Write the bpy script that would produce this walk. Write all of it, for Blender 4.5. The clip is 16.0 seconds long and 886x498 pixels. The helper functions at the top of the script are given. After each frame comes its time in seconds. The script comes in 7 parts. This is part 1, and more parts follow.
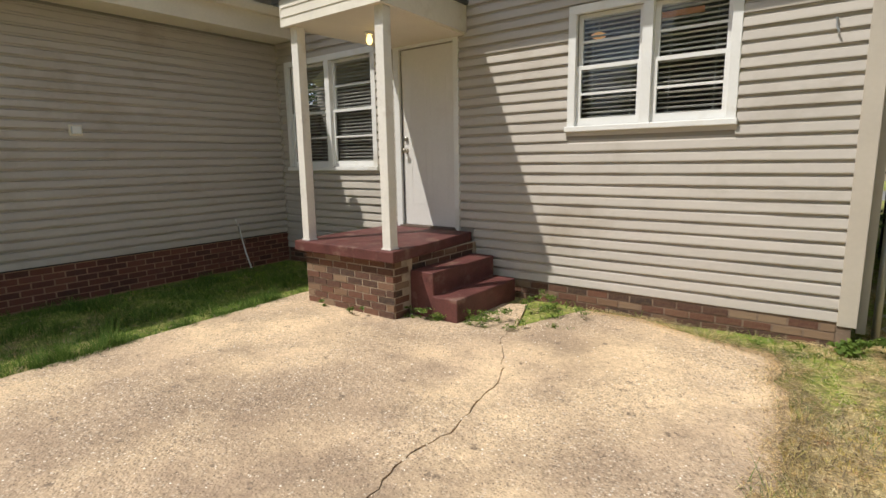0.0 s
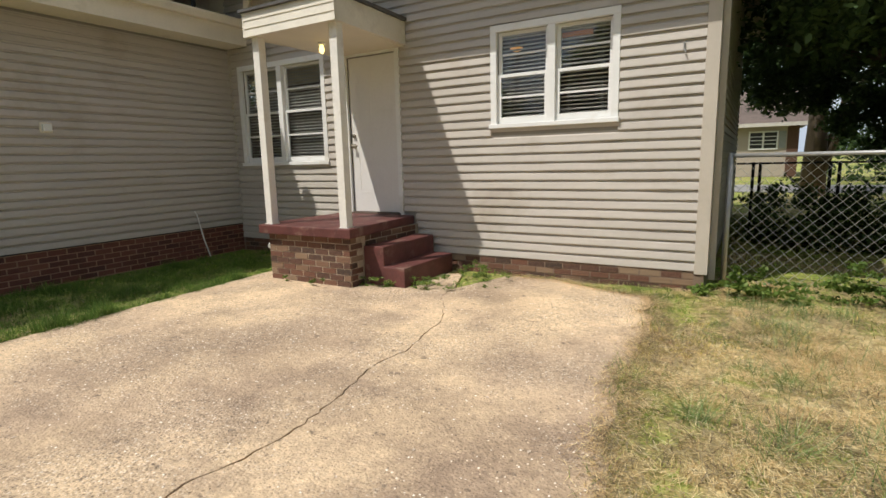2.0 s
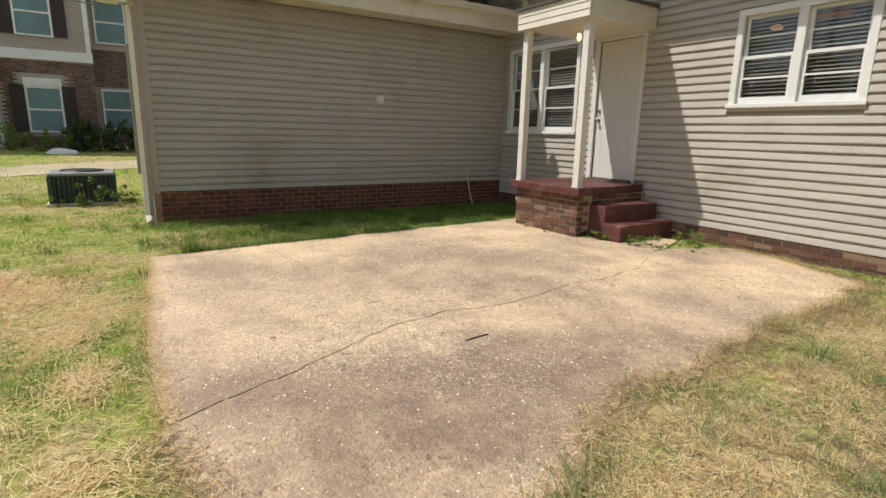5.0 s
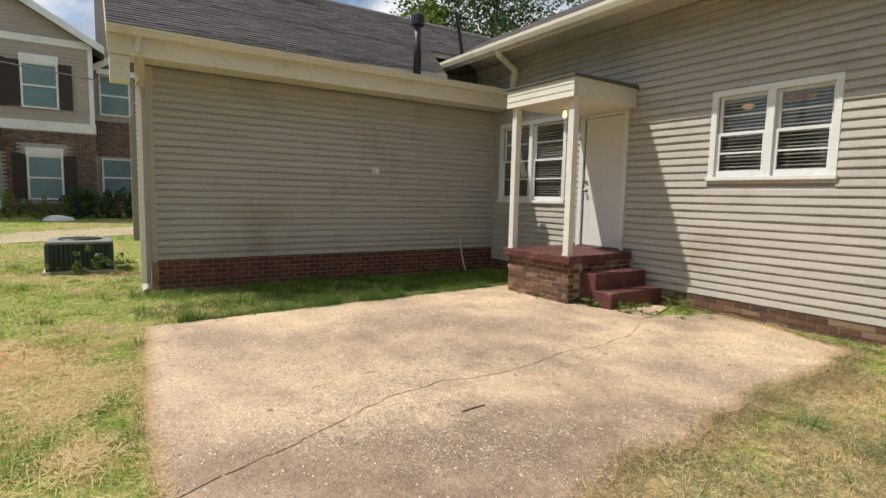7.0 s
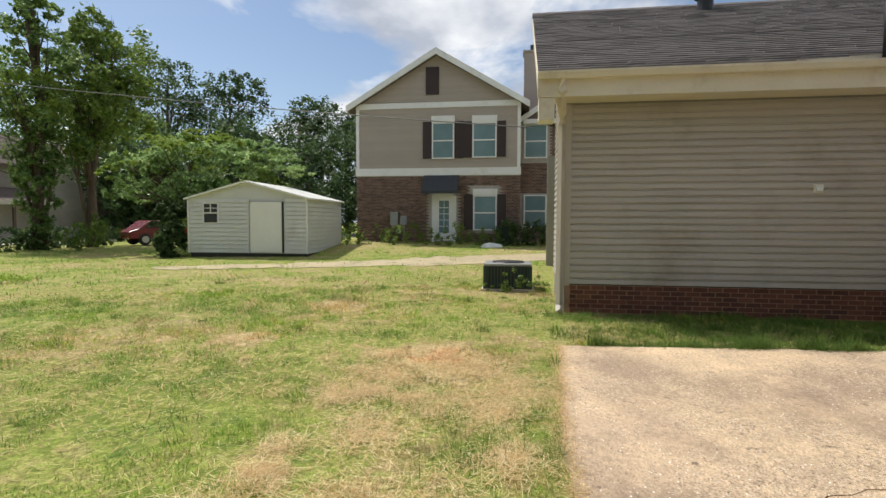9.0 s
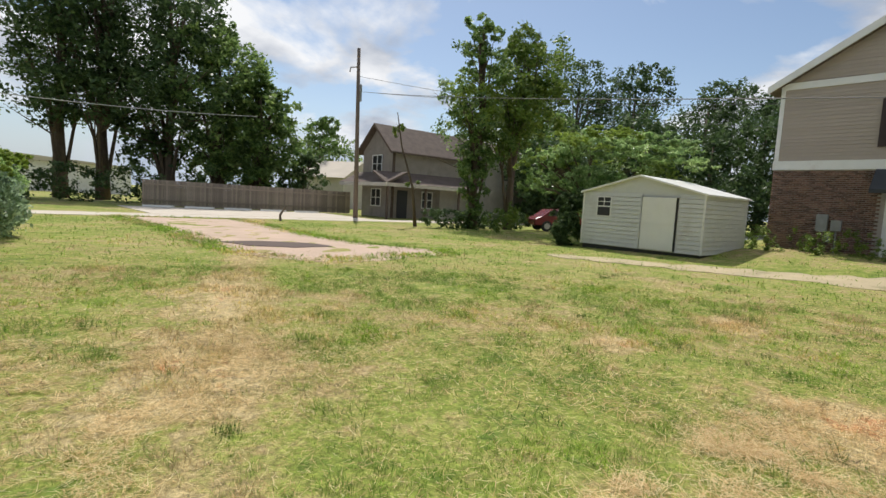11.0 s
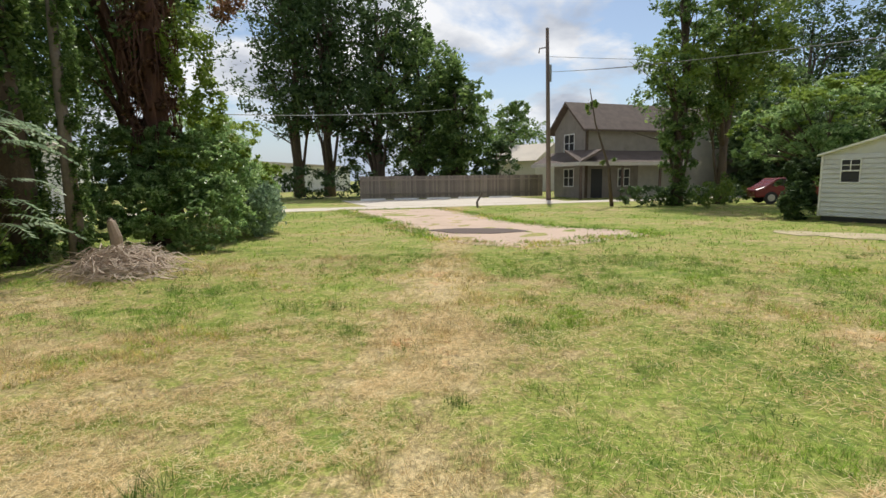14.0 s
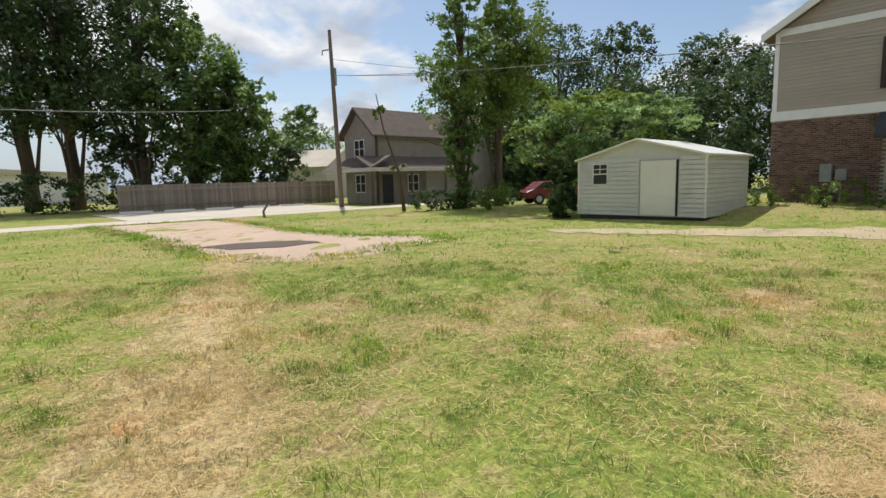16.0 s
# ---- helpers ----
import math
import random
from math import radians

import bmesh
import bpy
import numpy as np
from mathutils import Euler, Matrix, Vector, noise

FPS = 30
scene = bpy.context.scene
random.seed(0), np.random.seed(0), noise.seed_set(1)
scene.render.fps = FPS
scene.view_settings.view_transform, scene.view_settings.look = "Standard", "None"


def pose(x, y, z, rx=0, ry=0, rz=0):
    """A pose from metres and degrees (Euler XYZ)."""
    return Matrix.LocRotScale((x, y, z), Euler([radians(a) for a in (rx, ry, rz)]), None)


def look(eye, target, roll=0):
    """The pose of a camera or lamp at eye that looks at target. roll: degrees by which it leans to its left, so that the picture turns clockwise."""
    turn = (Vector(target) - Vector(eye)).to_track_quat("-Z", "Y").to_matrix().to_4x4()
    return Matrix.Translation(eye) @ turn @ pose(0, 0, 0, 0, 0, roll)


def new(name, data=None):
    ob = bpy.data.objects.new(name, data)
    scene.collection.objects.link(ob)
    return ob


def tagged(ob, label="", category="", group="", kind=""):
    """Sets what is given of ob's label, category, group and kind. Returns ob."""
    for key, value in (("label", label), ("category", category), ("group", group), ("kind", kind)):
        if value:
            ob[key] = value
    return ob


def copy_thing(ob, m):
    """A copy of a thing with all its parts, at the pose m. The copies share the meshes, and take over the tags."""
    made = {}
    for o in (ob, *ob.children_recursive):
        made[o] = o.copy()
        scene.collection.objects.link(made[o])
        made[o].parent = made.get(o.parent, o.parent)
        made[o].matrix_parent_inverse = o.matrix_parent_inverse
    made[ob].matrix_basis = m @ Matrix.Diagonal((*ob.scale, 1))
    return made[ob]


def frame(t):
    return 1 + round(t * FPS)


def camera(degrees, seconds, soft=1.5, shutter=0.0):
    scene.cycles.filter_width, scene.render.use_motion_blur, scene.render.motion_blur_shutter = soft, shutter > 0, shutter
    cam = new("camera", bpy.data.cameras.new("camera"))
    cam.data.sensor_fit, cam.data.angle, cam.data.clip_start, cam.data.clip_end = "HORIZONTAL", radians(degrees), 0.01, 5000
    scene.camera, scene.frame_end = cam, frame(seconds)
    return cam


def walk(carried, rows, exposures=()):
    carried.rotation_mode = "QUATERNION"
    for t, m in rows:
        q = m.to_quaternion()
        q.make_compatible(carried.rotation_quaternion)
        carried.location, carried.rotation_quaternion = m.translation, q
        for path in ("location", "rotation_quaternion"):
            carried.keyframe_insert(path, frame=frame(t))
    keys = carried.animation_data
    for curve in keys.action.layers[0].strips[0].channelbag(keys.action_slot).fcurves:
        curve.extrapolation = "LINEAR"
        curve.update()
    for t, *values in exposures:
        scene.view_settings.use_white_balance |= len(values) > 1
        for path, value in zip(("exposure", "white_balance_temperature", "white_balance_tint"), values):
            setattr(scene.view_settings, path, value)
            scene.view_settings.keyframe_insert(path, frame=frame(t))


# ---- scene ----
cam = camera(80.5, 16.0)
PATH = [
    (0, (6.645, -4.843, 1.468), (5.449, -3.276, 1.129), -1.0),
    (0.5, (6.788, -4.892, 1.381), (5.627, -3.313, 0.984), -0.85),
    (1, (6.978, -5.078, 1.346), (5.871, -3.454, 0.98), -0.9),
    (1.5, (7.094, -5.449, 1.322), (6.087, -3.759, 0.964), -1.35),
    (2, (7.145, -5.693, 1.348), (6.142, -3.994, 1.016), -1.4),
    (2.5, (7.405, -5.923, 1.258), (6.387, -4.234, 0.935), -0.32),
    (3, (7.633, -6.034, 1.331), (6.461, -4.437, 1.063), -0.45),
    (3.5, (7.856, -6.272, 1.292), (6.555, -4.785, 0.989), 0.62),
    (4, (8.119, -6.447, 1.297), (6.638, -5.144, 0.967), 1.3),
    (4.2, (8.144, -6.469, 1.296), (6.594, -5.254, 0.947), 1.27),
    (6.3, (8.589, -6.661, 1.414), (6.904, -5.682, 0.962), 1.3),
    (6.5, (8.428, -6.626, 1.397), (6.753, -5.592, 1.045), 1.4),
    (7, (8.393, -6.646, 1.411), (6.724, -5.561, 1.214), 1.3),
    (7.5, (8.426, -6.686, 1.399), (6.652, -5.778, 1.237), 1.1),
    (7.8, (8.378, -6.718, 1.392), (6.513, -6.013, 1.244), 0.94),
    (8, (8.364, -6.798, 1.38), (6.453, -6.22, 1.269), 0.5),
    (8.5, (8.242, -6.832, 1.352), (6.25, -6.67, 1.266), -0.2),
    (8.6, (8.201, -6.813, 1.36), (6.203, -6.747, 1.285), -0.88),
    (9, (8.07, -6.758, 1.344), (6.094, -7.05, 1.243), 0.2),
    (9.5, (7.802, -6.719, 1.329), (5.914, -7.378, 1.275), 1.4),
    (9.6, (7.746, -6.73, 1.339), (5.881, -7.454, 1.282), 1.06),
    (10, (7.604, -6.713, 1.36), (5.863, -7.69, 1.246), 2.1),
    (12.5, (8.05, -7.103, 1.622), (7.445, -9.004, 1.489), 1.4),
    (13, (8.028, -7.05, 1.617), (7.546, -8.984, 1.453), 0.5),
    (13.5, (8.045, -6.808, 1.588), (7.568, -8.736, 1.356), -0.6),
    (14, (7.97, -6.724, 1.553), (7.3, -8.59, 1.289), -0.7),
    (14.5, (7.776, -6.86, 1.519), (6.893, -8.637, 1.268), -0.8),
    (15, (7.567, -7.118, 1.49), (6.526, -8.814, 1.293), -1.1),
    (15.5, (7.366, -7.363, 1.518), (6.232, -8.999, 1.325), -1.4),
    (16, (7.318, -7.591, 1.556), (5.996, -9.07, 1.3), -1.5),
]
walk(cam, [(t, look(eye, target, roll)) for t, eye, target, roll in PATH], [(0, 0.0), (9.0, 0.0), (10.0, -0.1), (16.0, -0.1)])



# ---- world, sun, exposure ----
SUN_DIR = Vector((0.308, 0.56, -1.0)).normalized()      # the way the light travels
SUN_EL = math.asin(-SUN_DIR.z)
SUN_AZ = math.atan2(-SUN_DIR.x, -SUN_DIR.y)
SUN_STRENGTH, SKY_STRENGTH, EXPOSURE = 4.15, 0.117, 0.0

world = bpy.data.worlds.new("sky")
scene.world = world
world.use_nodes = True
wn, wl = world.node_tree.nodes, world.node_tree.links
wn.clear()
w_out = wn.new("ShaderNodeOutputWorld")
w_bg = wn.new("ShaderNodeBackground")
w_sky = wn.new("ShaderNodeTexSky")
w_sky.sky_type, w_sky.sun_disc = "NISHITA", False
w_sky.sun_elevation, w_sky.sun_rotation = SUN_EL, SUN_AZ
w_sky.air_density, w_sky.dust_density, w_sky.ozone_density = 1.0, 0.8, 1.0
w_co = wn.new("ShaderNodeTexCoord")
w_sep = wn.new("ShaderNodeSeparateXYZ")
w_add = wn.new("ShaderNodeMath"); w_add.operation = "MAXIMUM"; w_add.inputs[1].default_value = 0.06
w_add2 = wn.new("ShaderNodeMath"); w_add2.operation = "ADD"; w_add2.inputs[1].default_value = 0.30
w_dx = wn.new("ShaderNodeMath"); w_dx.operation = "DIVIDE"
w_dy = wn.new("ShaderNodeMath"); w_dy.operation = "DIVIDE"
w_cmb = wn.new("ShaderNodeCombineXYZ")
w_noise = wn.new("ShaderNodeTexNoise")
w_noise.inputs["Scale"].default_value, w_noise.inputs["Detail"].default_value = 1.5, 9
w_noise.inputs["Roughness"].default_value = 0.56
w_noise.inputs["Distortion"].default_value = 0.25
w_ramp = wn.new("ShaderNodeValToRGB")
w_ramp.color_ramp.elements[0].position, w_ramp.color_ramp.elements[1].position = 0.43, 0.52
w_noise2 = wn.new("ShaderNodeTexNoise")
w_noise2.inputs["Scale"].default_value, w_noise2.inputs["Detail"].default_value = 3.6, 7
w_ramp2 = wn.new("ShaderNodeValToRGB")
w_ramp2.color_ramp.elements[0].position, w_ramp2.color_ramp.elements[1].position = 0.36, 0.62
w_ramp2.color_ramp.elements[0].color = (4.2, 4.6, 5.4, 1)
w_ramp2.color_ramp.elements[1].color = (8.6, 8.7, 8.9, 1)
w_mix = wn.new("ShaderNodeMix"); w_mix.data_type = "RGBA"
wl.new(w_co.outputs["Generated"], w_sep.inputs[0])
wl.new(w_sep.outputs[2], w_add.inputs[0]); wl.new(w_add.outputs[0], w_add2.inputs[0])
wl.new(w_sep.outputs[0], w_dx.inputs[0]); wl.new(w_add2.outputs[0], w_dx.inputs[1])
wl.new(w_sep.outputs[1], w_dy.inputs[0]); wl.new(w_add2.outputs[0], w_dy.inputs[1])
wl.new(w_dx.outputs[0], w_cmb.inputs[0]); wl.new(w_dy.outputs[0], w_cmb.inputs[1])
w_cmb.inputs[2].default_value = 3.1
wl.new(w_cmb.outputs[0], w_noise.inputs["Vector"]); wl.new(w_cmb.outputs[0], w_noise2.inputs["Vector"])
wl.new(w_noise.outputs["Fac"], w_ramp.inputs[0]); wl.new(w_noise2.outputs["Fac"], w_ramp2.inputs[0])
wl.new(w_ramp.outputs[0], w_mix.inputs["Factor"])
wl.new(w_sky.outputs[0], w_mix.inputs["A"]); wl.new(w_ramp2.outputs[0], w_mix.inputs["B"])
w_haze = wn.new("ShaderNodeMapRange")
w_haze.inputs[1].default_value, w_haze.inputs[2].default_value = 0.0, 0.16
w_haze.inputs[3].default_value, w_haze.inputs[4].default_value = 0.85, 0.0
w_hmix = wn.new("ShaderNodeMix"); w_hmix.data_type = "RGBA"
w_hmix.inputs["B"].default_value = (4.3, 5.1, 6.2, 1)
wl.new(w_sep.outputs[2], w_haze.inputs[0]); wl.new(w_haze.outputs[0], w_hmix.inputs["Factor"])
wl.new(w_mix.outputs["Result"], w_hmix.inputs["A"])
wl.new(w_hmix.outputs["Result"], w_bg.inputs["Color"])
w_bg.inputs["Strength"].default_value = SKY_STRENGTH
wl.new(w_bg.outputs[0], w_out.inputs["Surface"])

sun = new("sun", bpy.data.lights.new("sun", "SUN"))
sun.data.energy, sun.data.angle, sun.data.color = SUN_STRENGTH, radians(0.5), (1.0, 0.95, 0.87)
sun.rotation_mode = "QUATERNION"
sun.rotation_quaternion = SUN_DIR.to_track_quat("-Z", "Y")
sun.location = (0, 0, 30)
scene.view_settings.exposure = EXPOSURE


# ---- materials ----
def mat_base(name, rough=0.7, metal=0.0, spec=0.5):
    m = bpy.data.materials.new(name)
    m.use_nodes = True
    b = m.node_tree.nodes["Principled BSDF"]
    b.inputs["Roughness"].default_value = rough
    b.inputs["Metallic"].default_value = metal
    b.inputs["Specular IOR Level"].default_value = spec
    return m, m.node_tree.nodes, m.node_tree.links, b


def noise_node(n, l, scale, detail=4, rough=0.55, coord="Object", stretch=None):
    tc = n.new("ShaderNodeTexCoord")
    src = tc.outputs[coord]
    if stretch:
        mp = n.new("ShaderNodeMapping")
        mp.inputs["Scale"].default_value = stretch
        l.new(src, mp.inputs["Vector"])
        src = mp.outputs[0]
    t = n.new("ShaderNodeTexNoise")
    t.inputs["Scale"].default_value = scale
    t.inputs["Detail"].default_value = detail
    t.inputs["Roughness"].default_value = rough
    l.new(src, t.inputs["Vector"])
    return t.outputs["Fac"]


def ramp(n, l, fac, stops):
    r = n.new("ShaderNodeValToRGB")
    e = r.color_ramp.elements
    while len(e) < len(stops):
        e.new(0.5)
    for k, (p, c) in enumerate(stops):
        e[k].position = p
        e[k].color = (*c, 1) if len(c) == 3 else c
    l.new(fac, r.inputs[0])
    return r.outputs[0]


def mixc(n, l, fac, a, b, mode="MIX"):
    m = n.new("ShaderNodeMix")
    m.data_type, m.blend_type = "RGBA", mode
    for key, v in (("Factor", fac), ("A", a), ("B", b)):
        if isinstance(v, (int, float)):
            m.inputs[key].default_value = v
        elif isinstance(v, tuple):
            m.inputs[key].default_value = (*v, 1)
        else:
            l.new(v, m.inputs[key])
    return m.outputs["Result"]


def bump(n, l, b, height, strength=0.3, dist=0.01):
    bp = n.new("ShaderNodeBump")
    bp.inputs["Strength"].default_value = strength
    bp.inputs["Distance"].default_value = dist
    l.new(height, bp.inputs["Height"])
    l.new(bp.outputs[0], b.inputs["Normal"])


def simple(name, col, var=0.15, scale=6.0, rough=0.7, metal=0.0, spec=0.5, fine=60.0, bumpy=0.15, rnd=0.0, stretch=None, dirt=None, island=False):
    """A painted or plain surface: colour with broad and fine variation, optional dirt and per-object change."""
    m, n, l, b = mat_base(name, rough, metal, spec)
    lo = tuple(c * (1 - var) for c in col)
    hi = tuple(min(1, c * (1 + var)) for c in col)
    c = ramp(n, l, noise_node(n, l, scale, 5, stretch=stretch), ((0.3, lo), (0.7, hi)))
    f = noise_node(n, l, fine, 3)
    c = mixc(n, l, 0.35, c, ramp(n, l, f, ((0.3, lo), (0.7, hi))))
    if dirt:
        d = noise_node(n, l, scale * 0.6, 6, 0.65)
        mask = ramp(n, l, d, ((0.55, (0, 0, 0)), (0.72, (1, 1, 1))))
        c = mixc(n, l, mask, c, dirt)
    if rnd:
        if island:
            g = n.new("ShaderNodeNewGeometry")
            r = g.outputs["Random Per Island"]
        else:
            o = n.new("ShaderNodeObjectInfo")
            r = o.outputs["Random"]
        c = mixc(n, l, 1.0, c, ramp(n, l, r, ((0, (1 - rnd,) * 3), (1, (1 + rnd * 0.5,) * 3))), "MULTIPLY")
    l.new(c, b.inputs["Base Color"])
    bump(n, l, b, f, bumpy, 0.01)
    return m


M = {}
M["siding"] = simple("vinyl_siding", (0.475, 0.435, 0.385), 0.07, 1.2, 0.5, fine=25, bumpy=0.05, rnd=0.05, stretch=(1, 1, 6), dirt=(0.36, 0.31, 0.25))
M["cream"] = simple("cream_painted_trim", (0.74, 0.675, 0.55), 0.08, 2.0, 0.5, fine=40, bumpy=0.06, dirt=(0.52, 0.45, 0.33))
M["trimtan"] = simple("tan_corner_trim", (0.50, 0.45, 0.38), 0.06, 2.0, 0.5, fine=30, bumpy=0.05)
M["white"] = simple("white_paint", (0.76, 0.76, 0.74), 0.05, 3.0, 0.45, fine=45, bumpy=0.08, dirt=(0.66, 0.63, 0.57))
M["post"] = simple("weathered_white_post_paint", (0.74, 0.71, 0.65), 0.1, 3.0, 0.6, fine=35, bumpy=0.2, dirt=(0.50, 0.42, 0.33))
M["door"] = simple("white_door_paint", (0.72, 0.70, 0.67), 0.05, 1.6, 0.4, fine=30, bumpy=0.04, dirt=(0.64, 0.61, 0.57))
M["red"] = simple("red_painted_concrete", (0.115, 0.038, 0.033), 0.35, 7.0, 0.6, fine=50, bumpy=0.4, dirt=(0.24, 0.15, 0.115))
M["porchceil"] = simple("porch_ceiling_paint", (0.70, 0.64, 0.52), 0.08, 2.0, 0.6)
M["porchw"] = simple("porch_off_white_paint", (0.72, 0.67, 0.57), 0.08, 2.5, 0.55, fine=35, bumpy=0.12, dirt=(0.56, 0.50, 0.41))
M["black"] = simple("black_pipe", (0.02, 0.02, 0.022), 0.2, 5, 0.45)
M["darkroof"] = simple("rolled_roofing", (0.10, 0.095, 0.09), 0.2, 4, 0.9, bumpy=0.4)
M["steel"] = simple("galvanised_steel", (0.48, 0.48, 0.47), 0.12, 8, 0.45, 0.7)
M["brass"] = simple("worn_nickel", (0.45, 0.40, 0.32), 0.12, 20, 0.3, 0.9)
M["interior"] = simple("dim_interior_wall", (0.30, 0.28, 0.25), 0.05, 1, 0.9)
M["slat"] = simple("white_blind_slat", (0.62, 0.61, 0.58), 0.03, 3, 0.5)
M["mortar"] = simple("mortar", (0.44, 0.35, 0.26), 0.2, 8, 0.95, fine=120, bumpy=0.5, dirt=(0.2, 0.15, 0.11))
# mortar darkened for dirt and for the shade under the siding overhang
M["mortarmid"] = simple("dirty_shaded_mortar", (0.22, 0.155, 0.11), 0.25, 8, 0.95, fine=120, bumpy=0.5)
M["nbmortar"] = simple("pale_mortar", (0.40, 0.36, 0.32), 0.15, 6, 0.95, fine=60, bumpy=0.3)
M["nbbrick"] = simple("mixed_brown_brick", (0.21, 0.125, 0.095), 0.2, 3, 0.9, fine=60, rnd=0.55, island=True)
M["nbsiding"] = simple("taupe_siding", (0.40, 0.34, 0.285), 0.05, 1.0, 0.6, rnd=0.05)
M["shutter"] = simple("dark_brown_shutter", (0.035, 0.02, 0.018), 0.15, 3, 0.6)
M["awning"] = simple("dark_metal_awning", (0.03, 0.035, 0.04), 0.15, 3, 0.5)
M["shed"] = simple("white_shed_metal", (0.62, 0.62, 0.575), 0.06, 1.5, 0.45, fine=20, rnd=0.04, dirt=(0.52, 0.50, 0.44))
M["shedroof"] = simple("white_shed_roof", (0.78, 0.77, 0.72), 0.05, 1.5, 0.4, fine=20)
M["woodfence"] = simple("weathered_fence_board", (0.29, 0.24, 0.195), 0.2, 2, 0.85, fine=20, rnd=0.3, stretch=(4, 4, 0.6))
M["oldwall"] = simple("grey_asphalt_siding", (0.30, 0.265, 0.235), 0.15, 2, 0.9, fine=14, dirt=(0.22, 0.19, 0.17))
M["oldwhite"] = simple("faded_white_siding", (0.50, 0.47, 0.42), 0.12, 2, 0.9, fine=14)
M["oldroof"] = simple("old_brown_shingles", (0.13, 0.10, 0.085), 0.25, 2, 0.95, fine=18, bumpy=0.4)
M["oldtrim"] = simple("dark_worn_trim", (0.12, 0.085, 0.065), 0.2, 3, 0.8)
M["pole"] = simple("weathered_pole_wood", (0.17, 0.13, 0.105), 0.2, 3, 0.9, stretch=(6, 6, 0.4))
M["wire"] = simple("cable_jacket", (0.12, 0.12, 0.12), 0.1, 3, 0.6)
M["wirepale"] = simple("pale_cable_jacket", (0.42, 0.42, 0.40), 0.1, 3, 0.6)
M["bark"] = simple("tree_bark", (0.115, 0.085, 0.062), 0.35, 3, 0.95, fine=25, bumpy=0.8, stretch=(3, 3, 0.7))
M["greybark"] = simple("grey_brown_bark", (0.24, 0.20, 0.165), 0.3, 3, 0.95, fine=25, bumpy=0.8, stretch=(3, 3, 0.7))
M["redbark"] = simple("reddish_dead_vines", (0.14, 0.07, 0.05), 0.35, 3, 0.95, fine=25, bumpy=0.8, stretch=(3, 3, 0.5))
M["acgreen"] = simple("green_grey_metal", (0.035, 0.065, 0.055), 0.15, 4, 0.5, 0.0)
M["acgrey"] = simple("grey_metal", (0.30, 0.31, 0.30), 0.15, 6, 0.5, 0.3)
M["carred"] = simple("dusty_red_car_paint", (0.17, 0.02, 0.025), 0.08, 3, 0.25)
M["rubber"] = simple("black_rubber", (0.025, 0.025, 0.025), 0.1, 5, 0.8)
M["lotconc"] = simple("pale_lot_concrete", (0.56, 0.50, 0.42), 0.1, 0.5, 0.9, fine=8)
M["asphalt"] = simple("sun_bleached_asphalt", (0.30, 0.29, 0.27), 0.12, 0.5, 0.9, fine=10)
M["gravel"] = simple("pinkish_gravel", (0.52, 0.39, 0.30), 0.16, 0.8, 0.95, fine=35, bumpy=0.6, dirt=(0.40, 0.30, 0.21))
M["wet"] = simple("damp_dark_gravel", (0.075, 0.045, 0.035), 0.2, 2, 0.8, fine=30)
M["path"] = simple("bare_pale_soil", (0.46, 0.38, 0.24), 0.18, 1.2, 0.95, fine=30, bumpy=0.5, dirt=(0.20, 0.20, 0.09))
M["dead"] = simple("dead_twigs", (0.52, 0.42, 0.33), 0.3, 4, 0.95)
M["stumpwood"] = simple("cut_stump_wood", (0.46, 0.35, 0.26), 0.2, 5, 0.9)
M["amber"] = simple("amber_brown_strip", (0.45, 0.20, 0.09), 0.2, 8, 0.8)
M["teal"] = simple("window_blind_teal", (0.15, 0.235, 0.25), 0.2, 1, 0.25)


def glass_mat(name, tint=(0.9, 0.93, 0.93), gloss=0.55):
    m = bpy.data.materials.new(name)
    m.use_nodes = True
    n, l = m.node_tree.nodes, m.node_tree.links
    n.clear()
    out = n.new("ShaderNodeOutputMaterial")
    tr = n.new("ShaderNodeBsdfTransparent")
    tr.inputs[0].default_value = (*tint, 1)
    gl = n.new("ShaderNodeBsdfGlossy")
    gl.inputs["Roughness"].default_value = 0.015
    lw = n.new("ShaderNodeLayerWeight")
    pw = n.new("ShaderNodeMath"); pw.operation = "POWER"; pw.inputs[1].default_value = 3.0
    l.new(lw.outputs["Facing"], pw.inputs[0])
    fr = n.new("ShaderNodeMath"); fr.operation = "MULTIPLY_ADD"
    l.new(pw.outputs[0], fr.inputs[0]); fr.inputs[1].default_value = gloss; fr.inputs[2].default_value = 0.07
    mx = n.new("ShaderNodeMixShader")
    l.new(fr.outputs[0], mx.inputs[0]); l.new(tr.outputs[0], mx.inputs[1]); l.new(gl.outputs[0], mx.inputs[2])
    l.new(mx.outputs[0], out.inputs["Surface"])
    return m


M["glass"] = glass_mat("window_glass", gloss=0.75)


def emission(name, col, s):
    m = bpy.data.materials.new(name)
    m.use_nodes = True
    b = m.node_tree.nodes["Principled BSDF"]
    b.inputs["Emission Color"].default_value = (*col, 1)
    b.inputs["Emission Strength"].default_value = s
    b.inputs["Base Color"].default_value = (*col, 1)
    return m


M["bulb"] = emission("lit_bulb", (1.0, 0.72, 0.25), 3.0)
M["dome"] = emission("lit_amber_glass", (1.0, 0.50, 0.16), 0.45)


